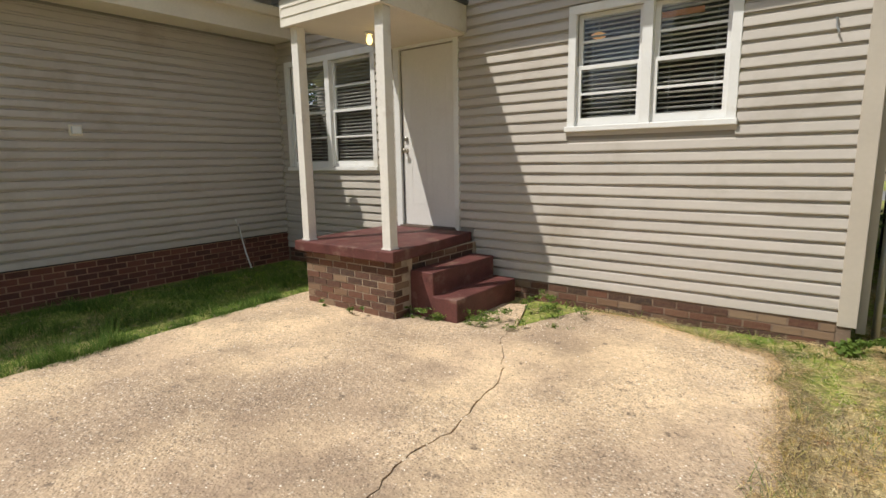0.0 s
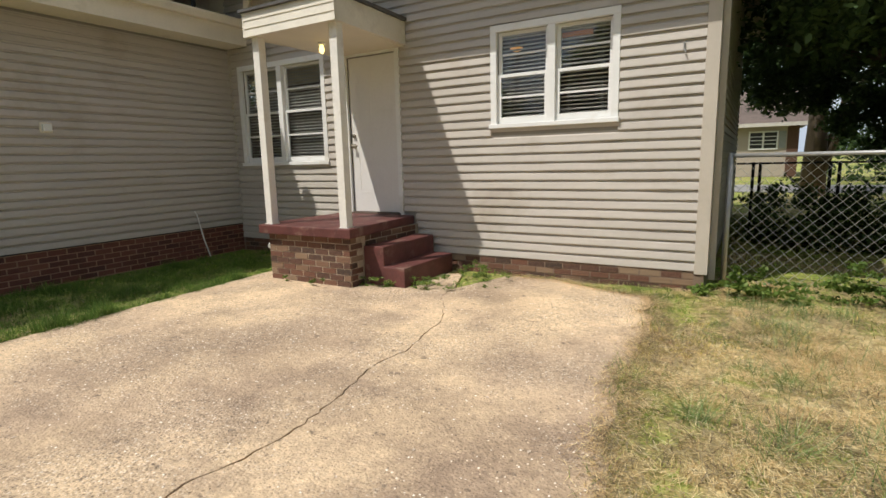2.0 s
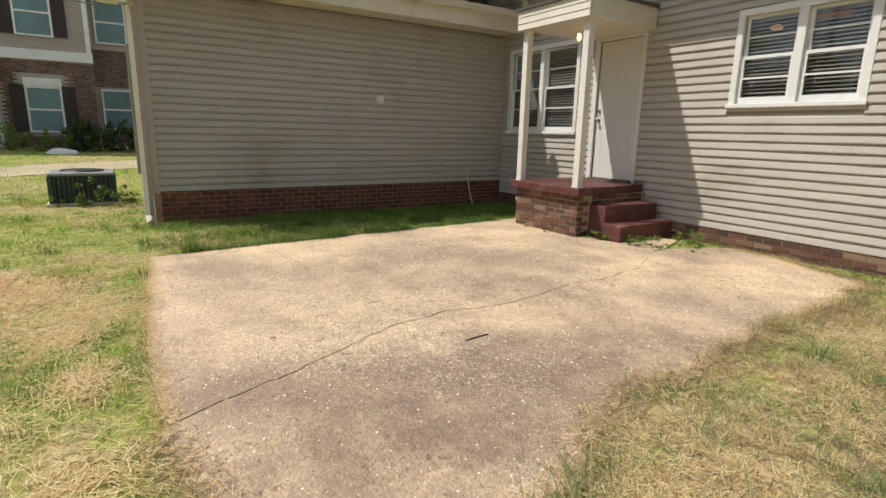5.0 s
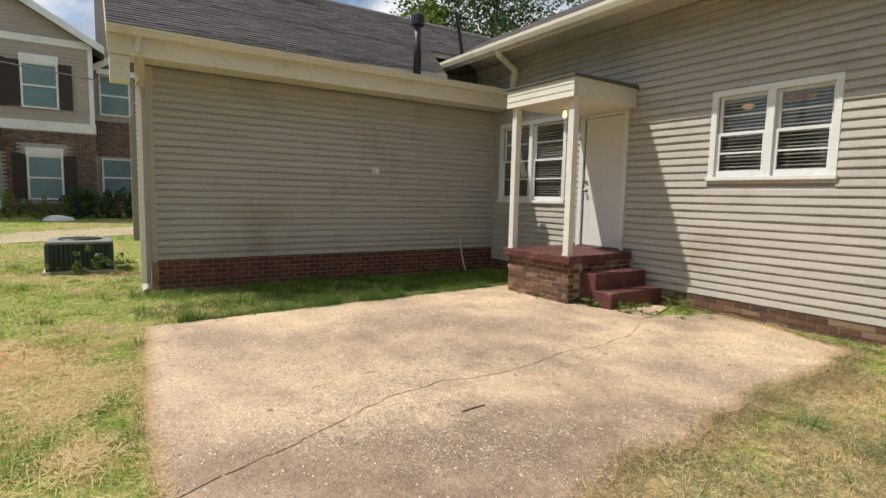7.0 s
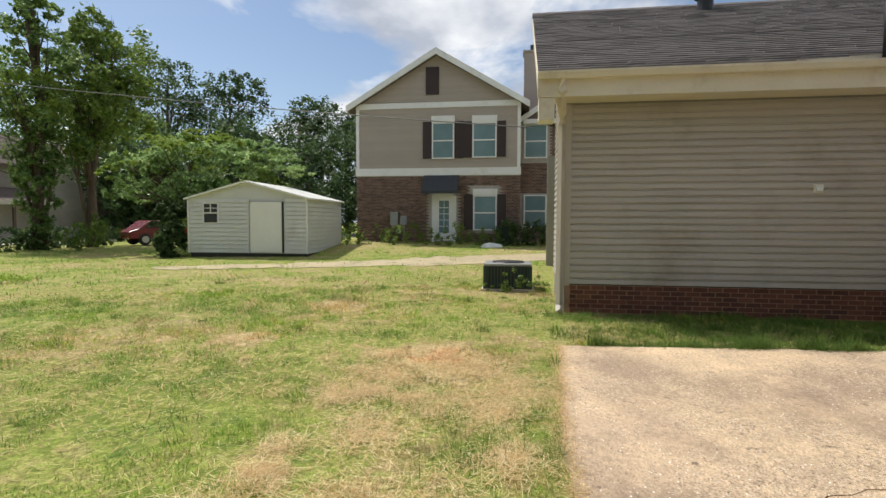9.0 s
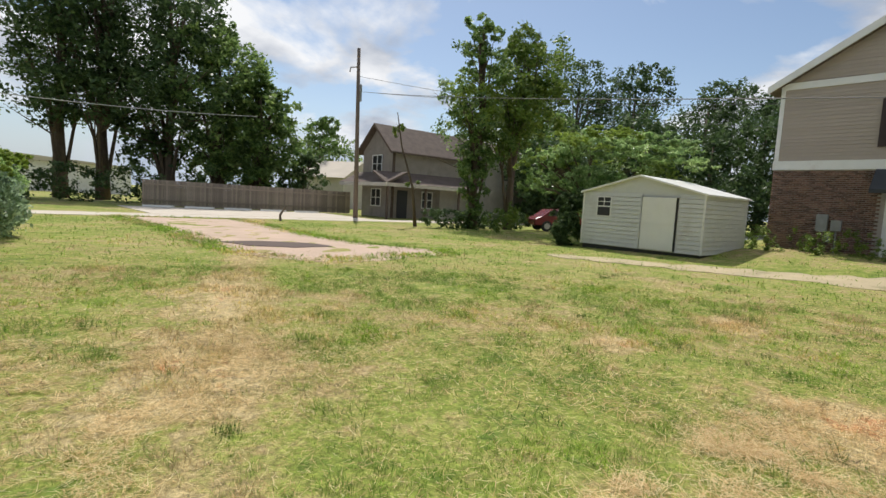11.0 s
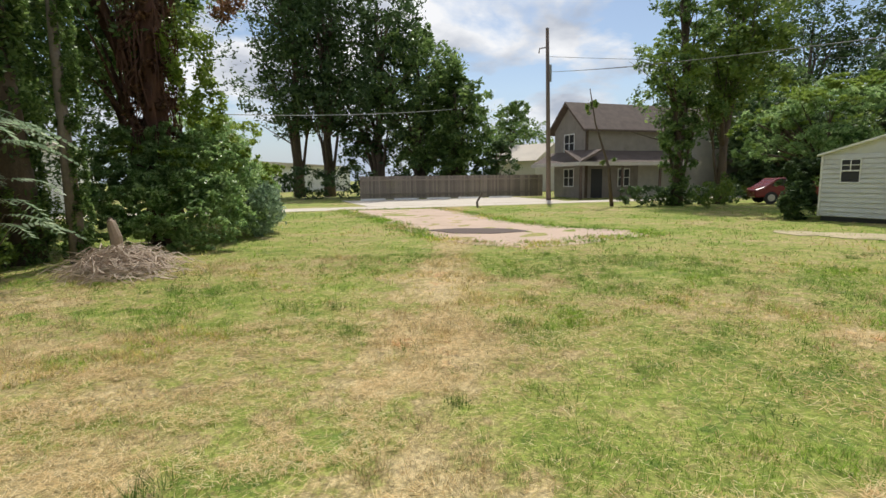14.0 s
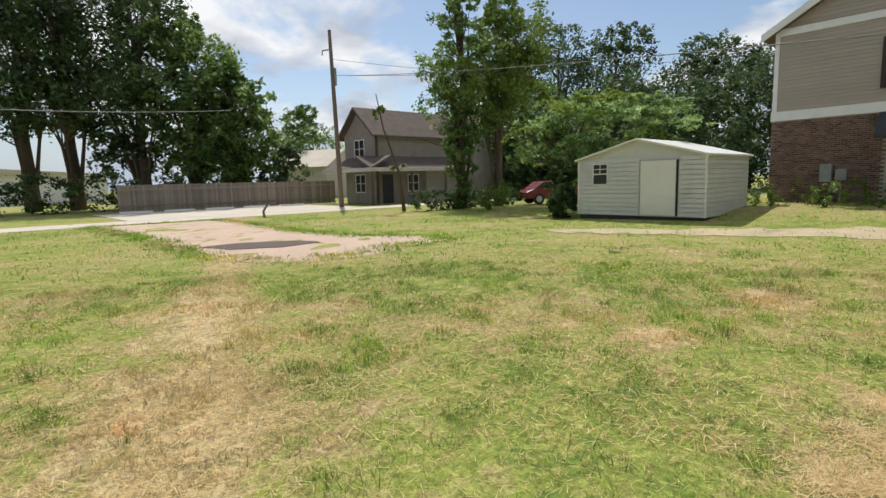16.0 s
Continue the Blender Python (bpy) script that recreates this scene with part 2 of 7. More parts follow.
def brick_mat():
    m, n, l, b = mat_base("old_red_brick", 0.92)
    o = n.new("ShaderNodeObjectInfo")
    base = ramp(n, l, o.outputs["Random"], ((0, (0.04, 0.027, 0.021)), (0.3, (0.095, 0.043, 0.029)), (0.65, (0.15, 0.062, 0.038)), (0.85, (0.19, 0.115, 0.07)), (1.0, (0.26, 0.18, 0.115))))
    f = noise_node(n, l, 45, 5, 0.65)
    c = mixc(n, l, ramp(n, l, f, ((0.42, (0, 0, 0)), (0.8, (0.55, 0.55, 0.55)))), base, (0.25, 0.155, 0.095))
    g = noise_node(n, l, 7, 4)
    c = mixc(n, l, ramp(n, l, g, ((0.5, (0, 0, 0)), (0.8, (0.5, 0.5, 0.5)))), c, (0.075, 0.055, 0.042))
    l.new(c, b.inputs["Base Color"])
    bump(n, l, b, f, 0.5, 0.01)
    return m


def wing_brick_mat():
    m, n, l, b = mat_base("dull_red_wing_brick", 0.92)
    o = n.new("ShaderNodeObjectInfo")
    base = ramp(n, l, o.outputs["Random"], ((0, (0.085, 0.03, 0.022)), (0.5, (0.15, 0.048, 0.032)), (1.0, (0.21, 0.08, 0.05))))
    f = noise_node(n, l, 45, 5, 0.65)
    c = mixc(n, l, ramp(n, l, f, ((0.45, (0, 0, 0)), (0.8, (0.5, 0.5, 0.5)))), base, (0.22, 0.12, 0.08))
    c = mixc(n, l, ramp(n, l, noise_node(n, l, 1.1, 5, 0.6), ((0.45, (0, 0, 0)), (0.7, (0.6, 0.6, 0.6)))), c, (0.06, 0.035, 0.028))
    l.new(c, b.inputs["Base Color"])
    bump(n, l, b, f, 0.5, 0.01)
    return m


def shingle_mat():
    m, n, l, b = mat_base("grey_brown_shingles", 0.95)
    g = n.new("ShaderNodeNewGeometry")
    base = ramp(n, l, g.outputs["Random Per Island"], ((0, (0.105, 0.092, 0.088)), (0.5, (0.145, 0.127, 0.12)), (1, (0.19, 0.165, 0.155))))
    f = noise_node(n, l, 90, 3)
    c = mixc(n, l, 0.4, base, ramp(n, l, f, ((0.3, (0.09, 0.08, 0.075)), (0.7, (0.21, 0.19, 0.18)))))
    l.new(c, b.inputs["Base Color"])
    bump(n, l, b, f, 0.5, 0.01)
    return m


STAINS = ((4.1, -2.9, 0.9, 0.35), (5.7, -2.3, 0.6, 0.4), (3.6, -1.9, 0.5, 0.3), (6.3, -4.6, 0.8, 0.8), (6.5, -5.4, 0.7, 0.75), (6.5, -3.6, 0.4, 0.6), (5.7, -3.6, 1.0, 0.45), (4.2, -4.9, 1.1, 0.4), (3.0, -4.0, 0.8, 0.25), (5.0, -1.1, 0.6, 0.35), (3.9, -3.6, 1.0, 0.4), (5.9, -5.9, 0.9, 0.6), (3.2, -5.6, 0.9, 0.35))


def concrete_mat():
    m, n, l, b = mat_base("exposed_aggregate_concrete", 0.9)
    big = noise_node(n, l, 0.5, 7, 0.62)
    base = ramp(n, l, big, ((0.36, (0.47, 0.35, 0.24)), (0.47, (0.59, 0.435, 0.29)), (0.58, (0.77, 0.575, 0.365))))
    stain = ramp(n, l, noise_node(n, l, 1.1, 8, 0.7), ((0.48, (0, 0, 0)), (0.60, (0.42, 0.42, 0.42))))
    c = mixc(n, l, stain, base, (0.27, 0.195, 0.135))
    streak = ramp(n, l, noise_node(n, l, 2.2, 6, 0.7, stretch=(0.35, 1.4, 1)), ((0.57, (0, 0, 0)), (0.70, (0.35, 0.35, 0.35))))
    c = mixc(n, l, streak, c, (0.20, 0.15, 0.11))
    tc0 = n.new("ShaderNodeTexCoord")
    wobble = noise_node(n, l, 1.6, 7, 0.7)
    for x0, y0, rad, amt in STAINS:
        d = n.new("ShaderNodeVectorMath"); d.operation = "DISTANCE"
        l.new(tc0.outputs["Object"], d.inputs[0]); d.inputs[1].default_value = (x0, y0, 0)
        w = n.new("ShaderNodeMath"); w.operation = "MULTIPLY_ADD"
        l.new(wobble, w.inputs[0]); w.inputs[1].default_value = 2.4 * rad
        l.new(d.outputs["Value"], w.inputs[2])
        sc = n.new("ShaderNodeMath"); sc.operation = "MULTIPLY"
        l.new(w.outputs[0], sc.inputs[0]); sc.inputs[1].default_value = 0.4 / rad
        c = mixc(n, l, ramp(n, l, sc.outputs[0], ((0.55, (amt,) * 3), (1.0, (0, 0, 0)))), c, (0.17, 0.115, 0.082))
    worn = ramp(n, l, noise_node(n, l, 0.7, 6, 0.65), ((0.43, (0.1, 0.1, 0.1)), (0.57, (1, 1, 1))))
    heights = []
    for scale, lim in ((58, 0.6), (125, 0.55)):
        tc = n.new("ShaderNodeTexCoord")
        v = n.new("ShaderNodeTexVoronoi")
        v.inputs["Scale"].default_value = scale
        l.new(tc.outputs["Object"], v.inputs["Vector"])
        sep = n.new("ShaderNodeSeparateColor")
        l.new(v.outputs["Color"], sep.inputs[0])
        peb = ramp(n, l, sep.outputs[0], ((0.0, (0.06, 0.042, 0.03)), (0.38, (0.24, 0.175, 0.115)), (0.72, (0.54, 0.41, 0.28)), (0.9, (0.72, 0.61, 0.47)), (1.0, (0.84, 0.77, 0.67))))
        dist = ramp(n, l, v.outputs["Distance"], ((0.0, (1, 1, 1)), (lim, (0.0, 0.0, 0.0))))
        k = mixc(n, l, 1.0, dist, worn, "MULTIPLY")
        c = mixc(n, l, k, c, peb)
        heights.append(dist)
    spots = ramp(n, l, noise_node(n, l, 7, 5, 0.75), ((0.60, (0, 0, 0)), (0.66, (0.8, 0.8, 0.8))))
    c = mixc(n, l, spots, c, (0.15, 0.11, 0.08))
    c = mixc(n, l, 0.5, c, ramp(n, l, noise_node(n, l, 26, 6, 0.8), ((0.34, (0.45, 0.44, 0.42)), (0.5, (1, 1, 1)), (0.66, (1.5, 1.5, 1.5)))), "MULTIPLY")
    l.new(c, b.inputs["Base Color"])
    bump(n, l, b, mixc(n, l, 0.5, heights[0], noise_node(n, l, 60, 4)), 0.9, 0.01)
    return m


def lawn_colour(n, l):
    """Shared by the soil and the blades: low is bare and dry, high is green; a pattern in metres, with the worn wheel tracks."""
    a = noise_node(n, l, 0.28, 6, 0.65)
    b = noise_node(n, l, 1.3, 6, 0.72)
    f = mixc(n, l, 0.45, a, b)
    f = mixc(n, l, 0.34, f, noise_node(n, l, 4.2, 5, 0.7))
    st = n.new("ShaderNodeMapRange"); st.clamp = False
    l.new(f, st.inputs[0]); st.inputs[1].default_value, st.inputs[2].default_value = 0.0, 1.0
    st.inputs[3].default_value, st.inputs[4].default_value = -0.218, 1.262
    f = st.outputs[0]
    tc = n.new("ShaderNodeTexCoord")
    sep = n.new("ShaderNodeSeparateXYZ")
    l.new(tc.outputs["Object"], sep.inputs[0])
    for x0, slope, width in TRACKS:
        mul = n.new("ShaderNodeMath"); mul.operation = "MULTIPLY_ADD"
        l.new(sep.outputs[1], mul.inputs[0]); mul.inputs[1].default_value = -slope; mul.inputs[2].default_value = -x0
        add = n.new("ShaderNodeMath"); add.operation = "ADD"
        l.new(sep.outputs[0], add.inputs[0]); l.new(mul.outputs[0], add.inputs[1])
        wob = n.new("ShaderNodeMath"); wob.operation = "MULTIPLY_ADD"
        l.new(b, wob.inputs[0]); wob.inputs[1].default_value = 2.6
        l.new(add.outputs[0], wob.inputs[2])
        ab = n.new("ShaderNodeMath"); ab.operation = "SUBTRACT"
        l.new(wob.outputs[0], ab.inputs[0]); ab.inputs[1].default_value = 1.3
        aa = n.new("ShaderNodeMath"); aa.operation = "ABSOLUTE"
        l.new(ab.outputs[0], aa.inputs[0])
        mask = ramp(n, l, aa.outputs[0], ((0.0, (0.14,) * 3), (width, (0, 0, 0))))
        sb = n.new("ShaderNodeMix"); sb.data_type, sb.blend_type = "RGBA", "SUBTRACT"
        sb.inputs["Factor"].default_value = 1.0
        l.new(f, sb.inputs["A"]); l.new(mask, sb.inputs["B"])
        f = sb.outputs["Result"]
    for x0, y0, rad, amt in BARE:
        d = n.new("ShaderNodeVectorMath"); d.operation = "DISTANCE"
        l.new(tc.outputs["Object"], d.inputs[0]); d.inputs[1].default_value = (x0, y0, 0)
        wob = n.new("ShaderNodeMath"); wob.operation = "MULTIPLY_ADD"
        l.new(b, wob.inputs[0]); wob.inputs[1].default_value = 2.2 * rad
        l.new(d.outputs["Value"], wob.inputs[2])
        sc = n.new("ShaderNodeMath"); sc.operation = "MULTIPLY"
        l.new(wob.outputs[0], sc.inputs[0]); sc.inputs[1].default_value = 0.4 / rad
        mask = ramp(n, l, sc.outputs[0], ((0.5, (amt,) * 3), (0.98, (0, 0, 0))))
        sb = n.new("ShaderNodeMix"); sb.data_type, sb.blend_type = "RGBA", "SUBTRACT"
        sb.inputs["Factor"].default_value = 1.0
        l.new(f, sb.inputs["A"]); l.new(mask, sb.inputs["B"])
        f = sb.outputs["Result"]
    return f


TRACKS = ((11.0, 0.40, 0.8),)
BARE = ((3.0, -7.7, 0.6, 0.30), (2.4, -9.9, 0.35, 0.27), (-0.1, -9.7, 0.55, 0.24), (7.5, -1.4, 1.0, 0.12), (8.4, -3.2, 2.8, 0.10), (7.6, -8.6, 0.9, 0.12), (9.6, -9.8, 1.3, 0.12), (11.6, -14.6, 1.3, 0.14), (6.4, -11.3, 0.9, 0.12), (9.8, -12.4, 1.2, 0.1), (5.2, -14.4, 0.8, 0.12), (-3.5, -12.5, 1.0, 0.1))


def ground_mat():
    m, n, l, b = mat_base("lawn_soil", 0.98, spec=0.15)
    f = lawn_colour(n, l)
    c = ramp(n, l, f, ((0.20, (0.50, 0.25, 0.13)), (0.27, (0.53, 0.42, 0.26)), (0.36, (0.50, 0.415, 0.25)), (0.44, (0.35, 0.29, 0.15)), (0.50, (0.32, 0.32, 0.12)), (0.56, (0.24, 0.29, 0.07)), (0.66, (0.13, 0.20, 0.045))))
    fine = noise_node(n, l, 22, 6, 0.75)
    c = mixc(n, l, 0.7, c, ramp(n, l, fine, ((0.32, (0.2, 0.2, 0.17)), (0.66, (1.7, 1.65, 1.5)))), "MULTIPLY")
    c = mixc(n, l, 0.5, c, ramp(n, l, noise_node(n, l, 75, 3, 0.7), ((0.3, (0.4, 0.4, 0.35)), (0.7, (1.6, 1.6, 1.5)))), "MULTIPLY")
    l.new(c, b.inputs["Base Color"])
    bump(n, l, b, fine, 0.6, 0.02)
    return m


def blade_mat(name, stops, dry=None):
    m, n, l, b = mat_base(name, 0.75, spec=0.2)
    g = n.new("ShaderNodeNewGeometry")
    c = ramp(n, l, g.outputs["Random Per Island"], stops)
    if dry:
        f = lawn_colour(n, l)
        rn = n.new("ShaderNodeMath"); rn.operation = "MULTIPLY_ADD"
        l.new(g.outputs["Random Per Island"], rn.inputs[0]); rn.inputs[1].default_value = 0.12
        l.new(f, rn.inputs[2])
        c = mixc(n, l, ramp(n, l, rn.outputs[0], ((0.50, (1, 1, 1)), (0.56, (0, 0, 0)))), c, ramp(n, l, g.outputs["Random Per Island"], dry))
        c = mixc(n, l, 1.0, c, ramp(n, l, noise_node(n, l, 9, 6, 0.8), ((0.34, (0.38, 0.42, 0.34)), (0.5, (1.0, 1.0, 1.0)), (0.64, (1.6, 1.52, 1.4)))), "MULTIPLY")
        c = mixc(n, l, ramp(n, l, noise_node(n, l, 0.45, 3), ((0.45, (0, 0, 0)), (0.62, (1, 1, 1)))), c, mixc(n, l, 1.0, c, (1.18, 1.22, 0.72), "MULTIPLY"))
    l.new(c, b.inputs["Base Color"])
    tr = n.new("ShaderNodeBsdfTranslucent")
    mx = n.new("ShaderNodeMixShader")
    mx.inputs[0].default_value = 0.4
    l.new(c, tr.inputs["Color"])
    out = n["Material Output"]
    l.new(b.outputs[0], mx.inputs[1]); l.new(tr.outputs[0], mx.inputs[2])
    l.new(mx.outputs[0], out.inputs["Surface"])
    return m


def leaf_mat(name, dark, light, rough=0.5, thru=0.38):
    m, n, l, b = mat_base(name, rough, spec=0.35)
    g = n.new("ShaderNodeNewGeometry")
    c = ramp(n, l, g.outputs["Random Per Island"], ((0, dark), (0.7, tuple((p + q) / 2 for p, q in zip(dark, light))), (1, light)))
    big = noise_node(n, l, 0.7, 3)
    c = mixc(n, l, 1.0, c, ramp(n, l, big, ((0.3, (0.7, 0.75, 0.7)), (0.7, (1.25, 1.2, 1.1)))), "MULTIPLY")
    l.new(c, b.inputs["Base Color"])
    tr = n.new("ShaderNodeBsdfTranslucent")
    mx = n.new("ShaderNodeMixShader")
    mx.inputs[0].default_value = thru
    l.new(c, tr.inputs["Color"])
    out = n["Material Output"]
    l.new(b.outputs[0], mx.inputs[1]); l.new(tr.outputs[0], mx.inputs[2])
    l.new(mx.outputs[0], out.inputs["Surface"])
    return m


M["brick"] = brick_mat()
M["wingbrick"] = wing_brick_mat()
M["wingmortar"] = simple("tan_stained_mortar", (0.40, 0.24, 0.16), 0.25, 5, 0.95, fine=90, bumpy=0.5, dirt=(0.14, 0.09, 0.07))
M["shingle"] = shingle_mat()
M["concrete"] = concrete_mat()
M["ground"] = ground_mat()
def grit_mat():
    m, n, l, b = mat_base("mixed_grit", 0.8)
    g = n.new("ShaderNodeNewGeometry")
    l.new(ramp(n, l, g.outputs["Random Per Island"], ((0, (0.12, 0.085, 0.06)), (0.35, (0.34, 0.25, 0.17)), (0.65, (0.62, 0.48, 0.33)), (1, (0.86, 0.80, 0.70)))), b.inputs["Base Color"])
    return m
M["grit"] = grit_mat()
M["blade"] = blade_mat("grass_blades", ((0, (0.10, 0.20, 0.035)), (0.6, (0.22, 0.36, 0.065)), (1, (0.40, 0.51, 0.15))),
                       ((0, (0.42, 0.30, 0.15)), (0.6, (0.68, 0.56, 0.32)), (1, (0.33, 0.33, 0.12))))
M["straw"] = blade_mat("dry_clippings", ((0, (0.40, 0.26, 0.11)), (0.5, (0.72, 0.54, 0.27)), (1, (0.90, 0.77, 0.46))))
M["strawpale"] = blade_mat("pale_dry_stalks", ((0, (0.48, 0.32, 0.14)), (0.4, (0.80, 0.62, 0.33)), (1, (0.94, 0.83, 0.54))))
M["straw2"] = blade_mat("old_dead_stalks", ((0, (0.10, 0.07, 0.04)), (0.6, (0.30, 0.24, 0.15)), (1, (0.44, 0.38, 0.26))))
M["lush"] = blade_mat("lush_grass", ((0, (0.07, 0.14, 0.028)), (0.6, (0.13, 0.22, 0.045)), (1, (0.24, 0.32, 0.085))))
M["tuft"] = blade_mat("grey_green_grass", ((0, (0.12, 0.19, 0.06)), (0.6, (0.24, 0.34, 0.12)), (1, (0.44, 0.50, 0.24))))
M["leafdark"] = leaf_mat("dark_leaves", (0.04, 0.08, 0.03), (0.15, 0.225, 0.09))
M["leafmid"] = leaf_mat("mid_green_leaves", (0.08, 0.155, 0.045), (0.34, 0.46, 0.16), 0.42, 0.5)
M["leaflight"] = leaf_mat("light_green_leaves", (0.10, 0.175, 0.035), (0.27, 0.35, 0.08))
M["leafyellow"] = leaf_mat("yellow_green_leaves", (0.17, 0.26, 0.04), (0.40, 0.50, 0.12), 0.42, 0.5)
M["leafshrub"] = leaf_mat("glossy_shrub_leaves", (0.18, 0.31, 0.11), (0.58, 0.72, 0.36), 0.3, 0.6)
M["leafred"] = leaf_mat("reddish_dry_leaves", (0.11, 0.055, 0.035), (0.34, 0.19, 0.12))
M["leafgrey"] = leaf_mat("grey_green_leaves", (0.22, 0.32, 0.21), (0.55, 0.68, 0.50), 0.35, 0.5)


# ---- building helpers ----
def box(bm, x0, x1, y0, y1, z0, z1):
    v = [bm.verts.new(p) for p in ((x0, y0, z0), (x1, y0, z0), (x1, y1, z0), (x0, y1, z0), (x0, y0, z1), (x1, y0, z1), (x1, y1, z1), (x0, y1, z1))]
    for f in ((3, 2, 1, 0), (4, 5, 6, 7), (0, 1, 5, 4), (1, 2, 6, 5), (2, 3, 7, 6), (3, 0, 4, 7)):
        bm.faces.new([v[i] for i in f])
    return v


def prism(bm, outline, axis, a, b):
    """Extrude a 2D outline along an axis from a to b."""
    def put(p, w):
        return {"x": (w, p[0], p[1]), "y": (p[0], w, p[1]), "z": (p[0], p[1], w)}[axis]
    lo = [bm.verts.new(put(p, a)) for p in outline]
    hi = [bm.verts.new(put(p, b)) for p in outline]
    k = len(outline)
    for i in range(k):
        bm.faces.new((lo[i], lo[(i + 1) % k], hi[(i + 1) % k], hi[i]))
    bm.faces.new(lo[::-1])
    bm.faces.new(hi)
    return lo + hi


def tube(bm, pts, radii, sides=8):
    """A round bar along points."""
    rings = []
    for i, p in enumerate(pts):
        p = Vector(p)
        d = (Vector(pts[min(i + 1, len(pts) - 1)]) - Vector(pts[max(i - 1, 0)])).normalized()
        ref = Vector((0, 0, 1)) if abs(d.z) < 0.9 else Vector((1, 0, 0))
        u = d.cross(ref).normalized()
        w = d.cross(u)
        r = radii[i] if isinstance(radii, (list, tuple)) else radii
        rings.append([bm.verts.new(p + (u * math.cos(a) + w * math.sin(a)) * r) for a in (2 * math.pi * k / sides for k in range(sides))])
    for a, b in zip(rings, rings[1:]):
        for k in range(sides):
            bm.faces.new((a[k], a[(k + 1) % sides], b[(k + 1) % sides], b[k]))
    bm.faces.new(rings[0][::-1])
    bm.faces.new(rings[-1])


def finish(bm, mat, name, smooth=False):
    bmesh.ops.recalc_face_normals(bm, faces=bm.faces)
    me = bpy.data.meshes.new(name)
    bm.to_mesh(me)
    bm.free()
    me.materials.append(mat)
    if smooth:
        me.shade_smooth()
    return me


def part(name, bm, mat, parent, label="", kind="", smooth=False, bevel=0.0):
    ob = new(name, finish(bm, mat, name, smooth))
    ob.parent = parent
    if bevel:
        md = ob.modifiers.new("bevel", "BEVEL")
        md.width, md.segments, md.limit_method = bevel, 2, "ANGLE"
    return tagged(ob, label, kind=kind)


def thing(name, label, category, at=(0, 0, 0), rz=0.0, group="", kind=""):
    ob = new(name)
    ob.matrix_basis = pose(*at, 0, 0, rz)
    ob.empty_display_size = 0.1
    return tagged(ob, label, category, group, kind)


def boxpart(name, dims, mat, parent, label="", bevel=0.0, kind=""):
    bm = bmesh.new()
    box(bm, *dims)
    return part(name, bm, mat, parent, label, bevel=bevel, kind=kind)


def structure(name, bm, mat, label, category, bevel=0.0):
    ob = new(name, finish(bm, mat, name))
    if bevel:
        md = ob.modifiers.new("bevel", "BEVEL")
        md.width, md.segments, md.limit_method = bevel, 2, "ANGLE"
    return tagged(ob, label, category, kind="structure")


def array_mesh(name, verts, faces, mat):
    """A mesh from numpy arrays; every face has the same count of corners."""
    me = bpy.data.meshes.new(name)
    nv, (nf, k) = len(verts), faces.shape
    me.vertices.add(nv)
    me.vertices.foreach_set("co", verts.astype(np.float32).ravel())
    me.loops.add(nf * k)
    me.loops.foreach_set("vertex_index", faces.astype(np.int32).ravel())
    me.polygons.add(nf)
    me.polygons.foreach_set("loop_start", np.arange(0, nf * k, k, dtype=np.int32))
    me.update(calc_edges=True)
    me.materials.append(mat)
    return me


# ---- ground ----
def terrain(x, y):
    """Height of the ground: flat round the slab, rising gently towards the brick house."""
    x, y = np.asarray(x, float), np.asarray(y, float)
    rise = np.clip((-x - 7.5) / 7.0, 0, 1)
    rise = rise * rise * (3 - 2 * rise) * 0.5
    side = np.clip((y + 22) / 8, 0, 1)
    rise = rise * side
    bank = 0.12 * np.exp(-((x - 11.5) ** 2 / 3 + (y + 18) ** 2 / 8))
    return rise + bank - 0.015


def ground_sheet():
    def axis(lo, hi, step, far):
        near = np.arange(lo, hi + 1e-6, step)
        out = far * np.array([0.15, 0.3, 0.55, 1.0])
        return np.concatenate([lo - out[::-1], near, hi + out])
    xs, ys = axis(-30, 16, 0.4, 900), axis(-70, 12, 0.4, 900)
    X, Y = np.meshgrid(xs, ys)
    rng = np.random.default_rng(3)
    Z = terrain(X, Y) + rng.normal(0, 0.006, X.shape) * (np.abs(X) < 30)
    slab = (X > 1.8) & (X < 7.1) & (Y > -6.7) & (Y < 0.0)
    Z = np.where(slab, -0.022, Z)
    V = np.stack([X.ravel(), Y.ravel(), Z.ravel()], 1)
    nx, ny = len(xs), len(ys)
    i = (np.arange(ny - 1)[:, None] * nx + np.arange(nx - 1)[None]).ravel()
    F = np.stack([i, i + 1, i + nx + 1, i + nx], 1)
    me = array_mesh("ground", V, F, M["ground"])
    me.shade_smooth()
    tagged(new("ground", me), "patchy mown lawn of green grass, straw and bare orange soil", "lawn", kind="structure")


ground_sheet()


def ragged(points, amount, seed, step=0.25):
    """A closed outline with a worn, uneven edge."""
    rng = random.Random(seed)
    out = []
    for i, p in enumerate(points):
        q = points[(i + 1) % len(points)]
        d = math.dist(p, q)
        k = max(1, int(d / step))
        for j in range(k):
            f = j / k
            out.append((p[0] + (q[0] - p[0]) * f + rng.uniform(-amount, amount), p[1] + (q[1] - p[1]) * f + rng.uniform(-amount, amount)))
    return out


def ragged_open(points, amount, seed, step=0.25):
    """The same along an open line."""
    out = ragged(points, amount, seed, step)
    last = max(1, int(math.dist(points[-1], points[0]) / step))
    return out[:-last] + [points[-1]]


